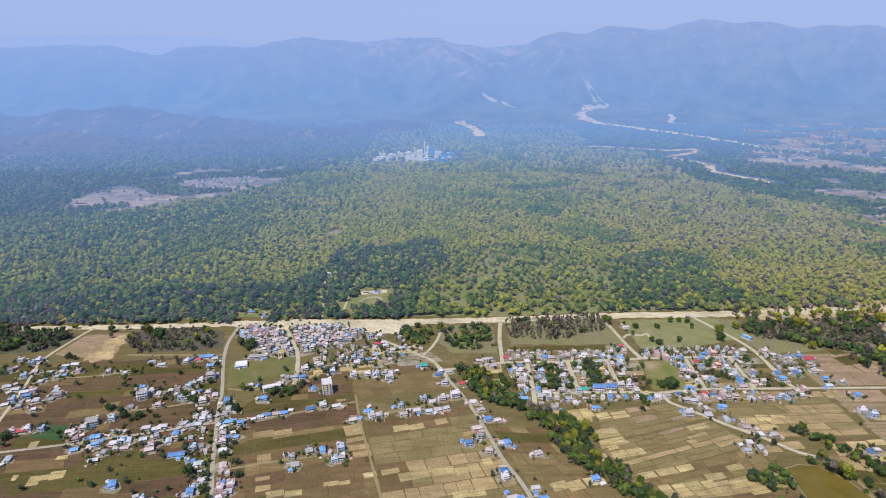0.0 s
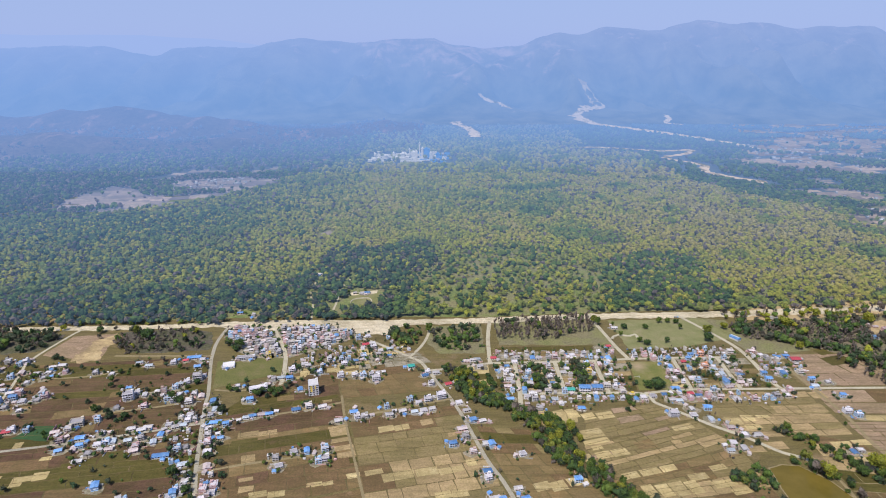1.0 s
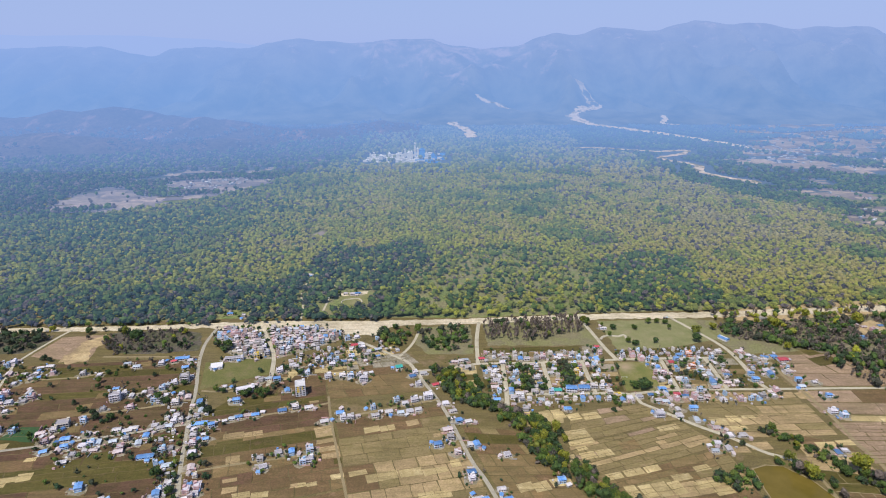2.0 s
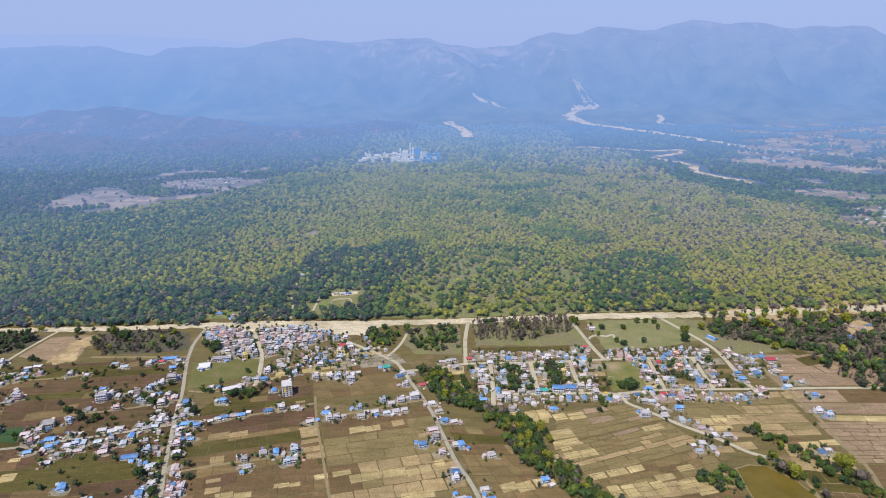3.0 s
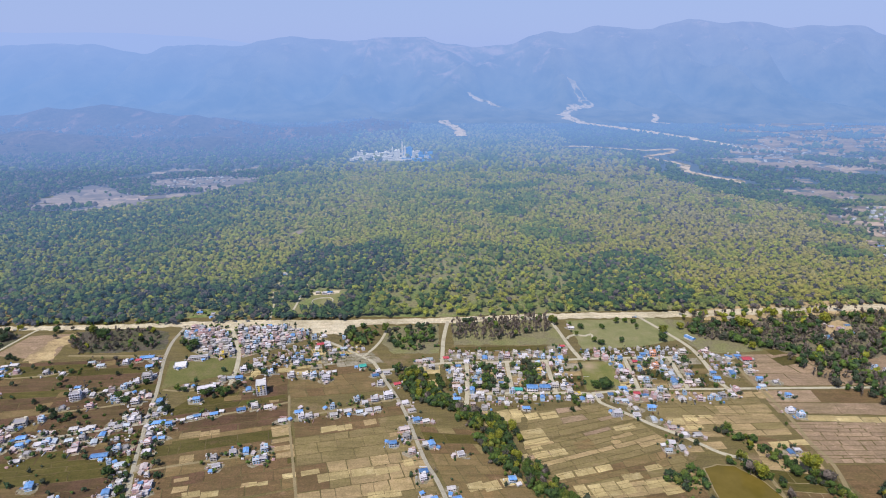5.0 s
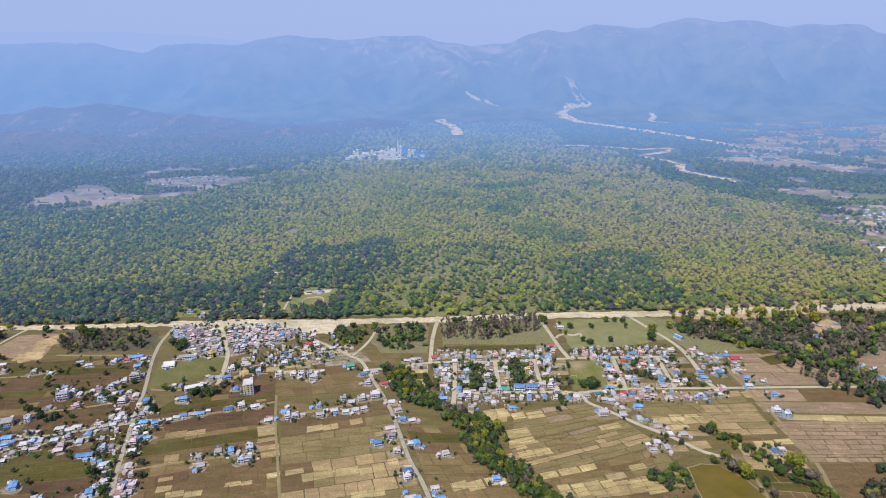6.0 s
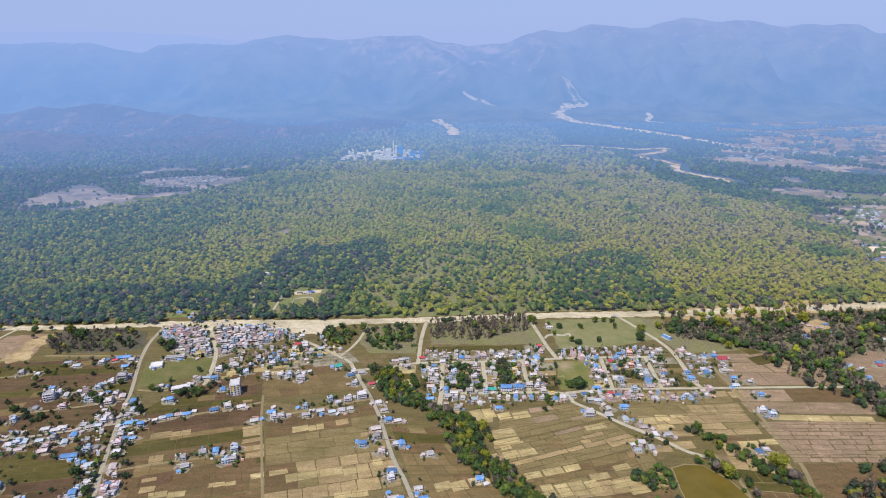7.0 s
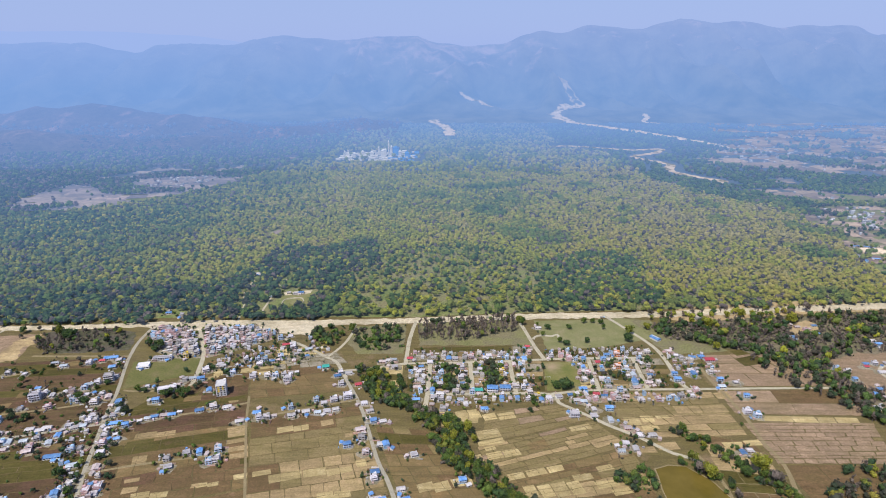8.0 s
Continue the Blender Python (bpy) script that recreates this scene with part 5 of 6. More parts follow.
def crown(rng, radius, height, base, lobes, leaves, leaf=0.9):
    """Uneven lobes of foliage with loose leaf clumps standing off them, and gaps between."""
    vs, fs, n = [], [], 0
    for i in range(lobes):
        a, r = rng.uniform(0, 6.283), radius * (0.0 if i == 0 else rng.uniform(0.35, 0.72) * (1.0 if lobes < 7 else 1.12))
        c = np.array([math.cos(a) * r, math.sin(a) * r, base + height * (0.62 if i == 0 else rng.uniform(0.25, 0.75))])
        s = np.array([radius, radius, height * 0.55]) * (rng.uniform(0.5, 0.66) if i else 0.68) * (0.52 if lobes == 6 else 1.0 if lobes < 7 else 0.74)
        jit = np.array([[rng.uniform(0.72, 1.22)] for _ in ICO_V])
        vs.append(ICO_V * jit * s + c)
        fs.append(ICO_F + n)
        n += len(ICO_V)
        for _ in range(leaves // lobes):
            d = np.array([rng.gauss(0, 1), rng.gauss(0, 1), rng.gauss(0.25, 1)])
            d /= np.linalg.norm(d)
            p = c + d * s * rng.uniform(0.95, 1.25)
            u = np.array([rng.gauss(0, 1) for _ in range(3)])
            w = np.array([rng.gauss(0, 1) for _ in range(3)])
            k = leaf * rng.uniform(0.6, 1.3)
            u, w = u / np.linalg.norm(u) * k, w / np.linalg.norm(w) * k
            vs.append(np.array([p - u, p + u * 0.6 + w, p - w + d * k * 0.6, p + d * k]))
            fs.append(np.array([[0, 1, 2], [0, 1, 3], [1, 2, 3]]) + n)
            n += 4
    return np.vstack(vs), np.vstack(fs)


def trunk_mesh(rng, height, girth, spread):
    """A tapered trunk with a slight lean and a few rising limbs."""
    bm = bmesh.new()

    def limb(a, b, r0, r1, sides):
        d = (b - a).normalized()
        u = d.orthogonal().normalized()
        w = d.cross(u)
        rings = [[bm.verts.new(p + (u * math.cos(6.283 * i / sides) + w * math.sin(6.283 * i / sides)) * r) for i in range(sides)] for p, r in ((a, r0), (b, r1))]
        for i in range(sides):
            j = (i + 1) % sides
            bm.faces.new((rings[0][i], rings[0][j], rings[1][j], rings[1][i]))
        bm.faces.new(rings[1])

    top = Vector((rng.uniform(-0.4, 0.4), rng.uniform(-0.4, 0.4), height * 0.6))
    limb(Vector((0, 0, -0.3)), top, girth, girth * 0.65, 7)
    for i in range(4):
        a = 6.283 * (i + rng.random() * 0.6) / 4
        limb(top, top + Vector((math.cos(a) * spread, math.sin(a) * spread, height * 0.35)), girth * 0.5, girth * 0.14, 5)
    me = bpy.data.meshes.new("trunk")
    bm.to_mesh(me)
    bm.free()
    me.materials.append(BARK)
    return me


def tree(label, radius, height, kind, seed, lobes=10, leaves=250, word="tree"):
    rng = random.Random(seed)
    holder = tagged(new(word), label, word, group="village trees")
    stem = new("trunk", trunk_mesh(rng, height, 0.25 + height * 0.012, radius * 0.6))
    stem.parent = holder
    v, f = crown(rng, radius, height * 0.72, height * 0.25, lobes, leaves, 0.7)
    tone = np.repeat([rng.gauss(0, 0.05) for _ in range(len(v) // 4 + 1)], 4)[:len(v)]
    top = new("crown", array_mesh("crown", v, f, LEAF, np.clip(kind + tone, 0, 1)))
    top.parent = holder
    return holder


TREES = {
    "dark": [tree("broad dark green mango tree", 4.6, 9.0, 0.34, 1), tree("dense dark green shade tree", 3.8, 8.5, 0.40, 2), tree("round dark green village tree", 3.2, 7.0, 0.25, 3)],
    "mid": [tree("mid-green leafy village tree", 3.8, 9.5, 0.50, 4), tree("tall slender mid-green tree", 3.2, 11.0, 0.45, 5), tree("small green garden tree", 2.4, 5.5, 0.42, 6)],
    "light": [tree("yellow-green tree in fresh leaf", 3.8, 10.0, 0.70, 7), tree("bright yellow-green bushy tree", 3.2, 8.5, 0.62, 8)],
    "bare": [tree("grey-brown tree with sparse dry leaves", 3.6, 11.0, 0.05, 9, 5, 110), tree("dry greyish tree with thin crown", 3.0, 9.5, 0.13, 10, 4, 110)],
    "bush": [tree("low dark green bush", 1.9, 3.0, 0.30, 11, 4, 70, "bush"), tree("low olive-green leafy bush", 1.6, 2.6, 0.46, 12, 4, 70, "bush")],
}
TREE_USED = set()


WOOD = []  # trees of the woods, which nobody could count


def plant(kind, x, y, rng, size=1.0, thing=True):
    if not thing:
        WOOD.append((kind, x, y, size * rng.uniform(0.75, 1.25), rng.uniform(0, 6.283)))
        return
    ob = rng.choice(TREES[kind])
    if ob.name in TREE_USED:
        s = size * rng.uniform(0.75, 1.25)
        copy_thing(ob, pose(x, y, 0.02, 0, 0, rng.uniform(0, 360)) @ Matrix.Diagonal((s, s, s * rng.uniform(0.85, 1.15), 1)))
    else:
        TREE_USED.add(ob.name)
        ob.matrix_basis = pose(x, y, 0.02, 0, 0, rng.uniform(0, 360))


def grove(poly, count, mix, seed, size=1.0, gap=2.0, thing=False):
    rng = random.Random(seed)
    xs, ys = [p[0] for p in poly], [p[1] for p in poly]
    names, weights = zip(*mix)
    done = tries = 0
    while done < count and tries < count * 30:
        tries += 1
        x, y = rng.uniform(min(xs), max(xs)), rng.uniform(min(ys), max(ys))
        if inside(poly, x, y) and clear_of(x, y, gap):
            plant(rng.choices(names, weights)[0], x, y, rng, size * 1.15, thing)
            done += 1


def belt(line, width, gap, mix, seed, size=1.0, thing=False):
    width, gap = width * 1.39, gap * 1.39
    rng = random.Random(seed)
    names, weights = zip(*mix)
    pts = smooth_line(line, gap)
    for i, p in enumerate(pts):
        for _ in range(max(1, int(width / gap))):
            x, y = p.x + rng.uniform(-width, width) / 2, p.y + rng.uniform(-gap, gap) / 2
            if clear_of(x, y, 1.0):
                plant(rng.choices(names, weights)[0], x, y, rng, size * 1.15, thing)


STREAM = [(-28, 642), (-17, 608), (3, 577), (29, 565), (46, 545), (62, 521), (67, 494), (79, 473), (93, 459), (104, 441), (121, 423), (133, 404)]
belt(STREAM, 19, 4.2, [("dark", 3.2), ("mid", 4), ("light", 2.2), ("bare", 1.6), ("bush", 2)], 1, 0.85, thing=True)
belt(STREAM, 27, 4.0, [("dark", 3), ("mid", 3), ("light", 1), ("bush", 3), ("scrub", 2)], 41, 0.8)
belt([(43, 547), (74, 528), (86, 506)], 14, 5, [("dark", 4), ("mid", 2), ("light", 1)], 2, 0.9, thing=True)
belt([(303, 523), (322, 499), (337, 479), (350, 455), (362, 440), (371, 421), (379, 400)], 12, 4.3, [("dark", 3), ("mid", 3), ("light", 0.8), ("bare", 1), ("bush", 3)], 3, 0.72, thing=True)
belt([(303, 523), (322, 499), (337, 479), (350, 455), (362, 440), (371, 421), (379, 400)], 13, 4.2, [("dark", 2), ("mid", 2), ("bush", 4), ("scrub", 2)], 42, 0.68)
belt([(292, 473), (311, 453), (322, 429), (326, 407)], 9, 4.2, [("light", 1), ("mid", 2), ("dark", 3), ("bare", 1), ("bush", 3)], 4, 0.8, thing=True)
grove([(216, 451), (253, 466), (256, 446), (248, 429), (225, 435)], 60, [("mid", 3), ("dark", 3), ("bush", 4)], 5, 0.7)
grove([(173, 407), (216, 418), (254, 421), (254, 398), (174, 393)], 50, [("mid", 2), ("dark", 2), ("bush", 4)], 6, 0.7)
grove([(-494, 745), (-429, 760), (-383, 752), (-362, 699), (-423, 688), (-468, 684), (-492, 719)], 150, [("bare", 4), ("dark", 2.5), ("mid", 0.8), ("light", 0.3), ("bush", 2), ("scrub", 9)], 7, 0.9)
grove([(-785, 752), (-631, 752), (-574, 743), (-574, 706), (-592, 688), (-791, 666)], 240, [("dark", 7), ("mid", 1), ("bare", 2.5), ("bush", 2)], 8, 1.0)
grove([(-123, 756), (-78, 767), (-73, 732), (-84, 709), (-108, 703)], 44, [("dark", 2.5), ("mid", 4), ("light", 1), ("bush", 3)], 9, 0.95)
grove([(-59, 761), (8, 772), (7, 701), (-48, 693), (-62, 719)], 88, [("mid", 4), ("dark", 3), ("bare", 1), ("bush", 4), ("scrub", 2)], 10, 0.95)
grove([(25, 785), (169, 798), (168, 756), (84, 719), (28, 726)], 170, [("bare", 12), ("mid", 0.8), ("dark", 0.5)], 11, 1.0)
grove([(353, 772), (420, 780), (482, 788), (670, 811), (892, 824), (900, 720), (710, 613), (599, 558), (533, 585), (496, 626), (479, 686), (429, 713), (368, 730)], 1300, [("dark", 3.5), ("bare", 3.0), ("mid", 1.8), ("light", 0.6), ("bush", 4), ("scrub", 12)], 12, 1.1)
belt([(406, 726), (444, 708), (478, 693), (492, 665), (505, 644), (519, 621), (531, 593), (531, 569), (534, 540)], 22, 4.6, [("dark", 5), ("mid", 3), ("bare", 2.5), ("bush", 3)], 51, 1.0)
grove([(353, 772), (420, 780), (482, 788), (670, 811), (892, 824), (900, 720), (710, 613), (599, 558), (533, 585), (496, 626), (479, 686), (429, 713), (368, 730)], 1500, [("scrub", 6), ("bush", 2.5)], 55, 0.75)
grove([(366, 789), (482, 798), (641, 819), (640, 832), (460, 822), (366, 809)], 46, [("light", 3), ("bare", 3), ("mid", 1)], 13, 0.95, 0.5)
belt([(463, 669), (480, 615), (506, 585), (522, 556), (532, 520), (539, 493)], 14, 5, [("dark", 4), ("bare", 3), ("mid", 2)], 14, 0.95)
grove([(400, 424), (424, 447), (448, 467), (500, 474), (485, 420), (470, 395), (412, 395)], 150, [("bare", 2), ("dark", 4), ("light", 1.2), ("scrub", 3)], 15, 0.9)
single_rng = random.Random(16)
for kind, spots in (
    ("light", [(321, 747, 1.70), (350, 759, 1.30), (422, 780, 1.30), (438, 765, 1.70), (422, 699, 0.90), (481, 797, 1.20), (503, 799, 1.30), (521, 801, 1.20), (532, 799, 1.30), (565, 778, 1.80), (630, 789, 1.60), (172, 780, 1.20), (301, 475, 1.8), (307, 451, 1.8), (357, 458, 1.65), (368, 427, 1.25), (-473, 743, 1.50), (-391, 747, 1.20), (-582, 755, 1.20)]),
    ("dark", [(313, 723, 1.20), (364, 756, 1.30), (377, 759, 1.30), (431, 759, 1.20), (516, 744, 1.80), (515, 783, 1.60), (268, 500, 0.95), (257, 510, 0.70), (193, 606, 1.30), (201, 604, 1.40), (208, 606, 1.20), (-320, 697, 1.20), (-316, 705, 1.30), (-333, 710, 1.00), (-527, 747, 1.10), (-449, 730, 1.70), (-395, 721, 1.10), (-382, 710, 1.00), (303, 460, 1.00), (226, 713, 1.30), (255, 720, 1.00), (209, 759, 1.10)]),
    ("mid", [(265, 780, 1.20), (278, 781, 1.00), (289, 778, 1.10), (288, 759, 0.80), (240, 761, 1.00), (219, 720, 0.80), (199, 740, 0.90), (175, 772, 0.90), (196, 772, 0.80), (374, 761, 1.20), (-67, 750, 1.30), (376, 532, 0.60)]),
    ("bare", [(301, 456, 1.10), (366, 443, 1.30), (363, 449, 1.10), (405, 780, 1.40), (386, 799, 1.20), (371, 803, 1.20), (-517, 729, 0.90), (-508, 755, 1.00), (110, 458, 0.90), (582, 811, 1.20), (612, 819, 1.30)]),
):
    for x, y, big in spots:
        plant(kind, x, y, single_rng, big)
for big, spots in (  # dark shade trees among the western houses
    (1.0, [(-413, 555), (-404, 544), (-346, 577), (-338, 572), (-354, 583), (-506, 505), (-480, 526), (-532, 669), (-542, 673), (-597, 632), (-598, 642), (-298, 567), (-288, 556), (-295, 452), (-275, 433), (-258, 587), (-255, 591), (-246, 584), (-245, 593), (-237, 587), (-234, 591)]),
    (0.75, [(-393, 537), (-389, 598), (-506, 512), (-497, 494), (-473, 522), (-501, 544), (-510, 642), (-392, 655), (-401, 667), (-287, 521), (-283, 450), (-250, 451), (-262, 471), (-256, 468), (-270, 498), (-326, 504), (-319, 498), (-307, 433), (-373, 459), (-397, 469), (-339, 650), (-312, 548), (-328, 545), (-395, 513), (-434, 501), (-313, 488), (-337, 486), (-226, 609), (-217, 603), (-229, 603), (-225, 648), (-181, 658), (-171, 648), (-256, 642), (-158, 490)]),
):
    for x, y in spots:
        plant("dark", x, y, single_rng, big, big > 0.9)
grove([(-637, 761), (-364, 772), (-364, 780), (-637, 772)], 9, [("mid", 2), ("light", 2), ("bare", 2)], 17, 0.75, 0.5)
grove([(99, 669), (138, 669), (139, 599), (99, 599)], 14, [("dark", 4), ("mid", 2), ("bush", 2)], 18, 0.62, thing=True)
grove([(17, 663), (90, 666), (91, 599), (51, 596), (17, 612)], 16, [("dark", 4), ("mid", 2), ("bush", 2)], 19, 0.62, thing=True)
grove([(148, 669), (339, 674), (341, 604), (149, 596)], 46, [("dark", 4), ("mid", 2), ("bush", 3)], 20, 0.66)
belt([(71, 602), (70, 630), (72, 658)], 11, 4.0, [("dark", 4), ("mid", 2), ("bush", 1)], 61, 0.8)
belt([(121, 606), (120, 630), (121, 660)], 10, 4.0, [("dark", 4), ("mid", 2), ("bush", 1)], 62, 0.8)
grove([(18, 664), (142, 669), (142, 598), (18, 598)], 40, [("dark", 4), ("mid", 3), ("bush", 3)], 43, 0.72, 1.2)
grove([(-458, 510), (-306, 558), (-339, 666), (-466, 652)], 40, [("dark", 4), ("mid", 2), ("bush", 3)], 21, 0.65, thing=True)
grove([(-433, 407), (-274, 421), (-307, 520), (-459, 490)], 18, [("dark", 3), ("mid", 2), ("bush", 4)], 22, 0.6)
grove([(-288, 421), (-248, 421), (-292, 558), (-316, 558)], 18, [("dark", 3), ("mid", 3), ("bush", 3)], 23, 0.6, 1.0)
grove([(-329, 599), (-213, 612), (-99, 666), (-154, 732), (-254, 693)], 34, [("dark", 3), ("mid", 3), ("bush", 3)], 24, 0.6)
belt([(-293, 596), (-270, 595), (-244, 596)], 5, 4, [("dark", 3), ("mid", 1)], 25, 0.65, thing=True)
grove([(-335, 714), (-318, 722), (-313, 693), (-332, 692)], 10, [("dark", 3), ("mid", 1)], 26, 0.8)
belt([(171, 591), (162, 565), (154, 556)], 6, 4, [("dark", 2), ("mid", 1), ("bush", 1)], 27, 0.7, thing=True)
belt([(11, 628), (14, 599), (17, 579)], 6, 5, [("dark", 2), ("mid", 1)], 28, 0.75, thing=True)
grove([(-594, 652), (-466, 666), (-471, 551), (-571, 531)], 18, [("dark", 3), ("mid", 2), ("bush", 3)], 29, 0.65)
grove([(-787, 719), (-593, 666), (-606, 420), (-807, 420)], 26, [("dark", 3), ("mid", 2), ("bush", 2)], 30, 0.7)



# hedges and small garden trees round the houses
garden_rng = random.Random(5)
for at_x, at_y in HOUSE_SPOTS:
    for _ in range(garden_rng.choice((1, 3, 5, 7))):
        a, r = garden_rng.uniform(0, 6.283), garden_rng.uniform(6.0, 13.0)
        x, y = at_x + math.cos(a) * r, at_y + math.sin(a) * r
        if not any((x - p) ** 2 + (y - q) ** 2 < 24 for p, q in HOUSE_SPOTS) and clear_of(x, y, 0.8, 24):
            WOOD.append((garden_rng.choice(("dark", "dark", "dark", "mid", "mid", "bush", "bush", "bare")), x, y, garden_rng.uniform(0.3, 0.62), garden_rng.uniform(0, 6.283)))


# ---- the woods round the village ----
def woodland():
    rng = random.Random(77)
    tones = {"dark": (0.25, 1.0), "mid": (0.43, 1.05), "light": (0.68, 1.0), "bare": (0.01, 1.0), "bush": (0.36, 0.5), "scrub": (0.065, 0.6)}
    made = {k: [crown(rng, 1.0, 1.3, 0.05, 2, 10, 0.24) if k in ("scrub", "bush") else crown(rng, 1.0, 1.5, 0.25, 3, 18, 0.24) if k != "bare" else crown(rng, 0.6, 1.9, 0.4, 6, 30, 0.14) for _ in range(6)] for k in tones}
    stem = np.array([[-0.07, -0.05, -0.1], [0.07, -0.05, -0.1], [0, 0.08, -0.1], [-0.04, -0.03, 1.1], [0.04, -0.03, 1.1], [0, 0.05, 1.1]])
    stem_f = np.array([[0, 1, 4], [0, 4, 3], [1, 2, 5], [1, 5, 4], [2, 0, 3], [2, 3, 5]])
    vs, fs, ks, n = [], [], [], 0
    for kind, x, y, size, a in WOOD:
        tone, big = tones[kind]
        k = min(0.97, max(0.0, tone + rng.gauss(0, 0.03 if kind == "bare" else 0.06)))
        for (v, f), kk in ((rng.choice(made[kind]), k), ((stem, stem_f), 0.03)):
            s, h = 3.9 * size * big, 4.6 * size * big
            w = np.stack([(v[:, 0] * math.cos(a) - v[:, 1] * math.sin(a)) * s + x, (v[:, 0] * math.sin(a) + v[:, 1] * math.cos(a)) * s + y, v[:, 2] * h], 1)
            vs.append(w)
            fs.append(f + n)
            ks.append(np.full(len(w), kk))
            n += len(w)
    return tagged(new("woodland", array_mesh("woodland", np.vstack(vs), np.vstack(fs), LEAF, np.concatenate(ks))), "mixed dark green, grey and yellow-green trees of the village woods", "trees", kind="stuff")


woodland()


# ---- the forest, a closed canopy of thousands of crowns ----
DARK_STANDS = [
    [(-640, 760), (-689, 844), (-584, 880), (-461, 906), (-356, 933), (-296, 1002), (-250, 1104), (-168, 1158), (-100, 1178), (-56, 1122), (-65, 994), (-96, 891), (-125, 826), (-223, 790)],
    [(188, 806), (229, 995), (292, 1089), (374, 1104), (422, 1023), (393, 892), (318, 806)],
    [(-900, 1180), (-640, 1200), (-470, 1300), (-640, 1420), (-900, 1330)],
]


def stand_kind(x, y, rng):
    """The kind of tree that grows at a place, from patches of the wood."""
    p = Vector((x, y, 0))
    wx, wy = x + 60 * noise.noise(p * 0.009), y + 60 * noise.noise(p * 0.009 + Vector((7, 7, 7)))
    k = 0.755 + 0.13 * noise.noise(p * 0.0043) + 0.15 * noise.noise(p * 0.0145 + Vector((3, 1, 8)))
    west = min(1.0, max(0.0, (-x - 210) / 400))
    k -= 0.13 * west
    if rng.random() < 0.34 * west:
        k = rng.choice((0.12, 0.18, 0.24, 0.28, 0.32, 0.36, 0.42))
    edge = 811 + 0.059 * x
    if y < edge + 150:
        k -= (0.14 if x > -100 else 0.38) * (1 - (y - edge) / 150)
    k += 0.10 * min(1.0, max(0.0, (x - 200) / 350)) - (0.05 if abs(x - 60) < 220 else 0.0)
    if inside(DARK_STANDS[0], wx, wy):
        k = rng.choice((0.13, 0.20, 0.25, 0.28, 0.30, 0.32, 0.36, 0.40, 0.62, 0.66))
    elif any(inside(s, wx, wy) for s in DARK_STANDS[1:]):
        k = rng.choice((0.32, 0.36, 0.40, 0.44, 0.62, 0.68, 0.74))
    elif ((wx - 69) / 160) ** 2 + ((wy - 953) / 178) ** 2 < 1:
        k = rng.choice((0.66, 0.70, 0.74, 0.58, 0.40))
    elif x > 60 and noise.noise(p * 0.0087 + Vector((20, 4, 1))) > 0.22:
        k -= 0.22
    if x < side(LEFT_RIM, y) - 40 or x > side(RIGHT_RIM, y):
        k -= 0.28
    if y > 1480 and x > side(RIGHT_RIM, y) - 20:
        k = 0.38 + 0.12 * noise.noise(p * 0.006)
    if rise(x, y) > 14:
        k = 0.14 + 0.14 * noise.noise(p * 0.006)
    k += rng.gauss(0, 0.055 if y < 1250 else 0.085)
    if rng.random() < (0.14 if x > 250 else 0.05):
        k = rng.uniform(0.0, 0.2)
    return min(0.97, max(0.02, k))


def open_wood(x, y):
    """How sparse the wood is: glades above the sand strip."""
    g = ((x - 69) / 160) ** 2 + ((y - 953) / 178) ** 2
    return 0.5 if g < 1 else 0.05


TRACKS = [smooth_line(ROADS[25][4], 6), smooth_line(ROADS[26][4], 6)]
RIGHT_RIM = [(833, 958), (840, 1009), (853, 1077), (880, 1133), (886, 1178), (930, 1215), (869, 1433), (800, 1586), (714, 1771), (696, 2233), (564, 2403)]
LEFT_RIM = [(-1212, 1200), (-1033, 1327), (-879, 1404), (-660, 1551), (-551, 1691), (-364, 2055), (-321, 2123)]


def side(line, y):
    for (x0, y0), (x1, y1) in zip(line, line[1:]):
        if y0 <= y <= y1:
            return x0 + (x1 - x0) * (y - y0) / (y1 - y0)
    return line[0][0] if y < line[0][1] else line[-1][0]


def spurs(x, y, s):
    """Ridged relief: spurs and gullies that run down from a crest."""
    p = Vector((x * s, y * s * 0.45, 2.0))
    return 1 - abs(noise.noise(p)) * 1.6 + 0.5 * (1 - abs(noise.noise(p * 2.1)) * 1.6) + 0.25 * noise.noise(p * 5.0)


def rise(x, y):
    """The height of the foothills over the plain."""
    if y < 1950 or x > -150:
        return 0.0
    h = 0.0
    for mx, my, wx, wy, top in ((-1650, 2950, 420, 240, 112), (-2450, 2900, 480, 280, 85), (-1080, 2820, 260, 220, 55), (-1550, 2350, 380, 190, 62), (-950, 2420, 200, 130, 34), (-2150, 2250, 420, 200, 60), (-620, 2700, 200, 200, 34), (-320, 3000, 260, 200, 45)):
        h += top * math.exp(-((x - mx) / wx) ** 2 - ((y - my) / wy) ** 2)
    return h * (0.55 + 0.4 * spurs(x, y, 0.0032))


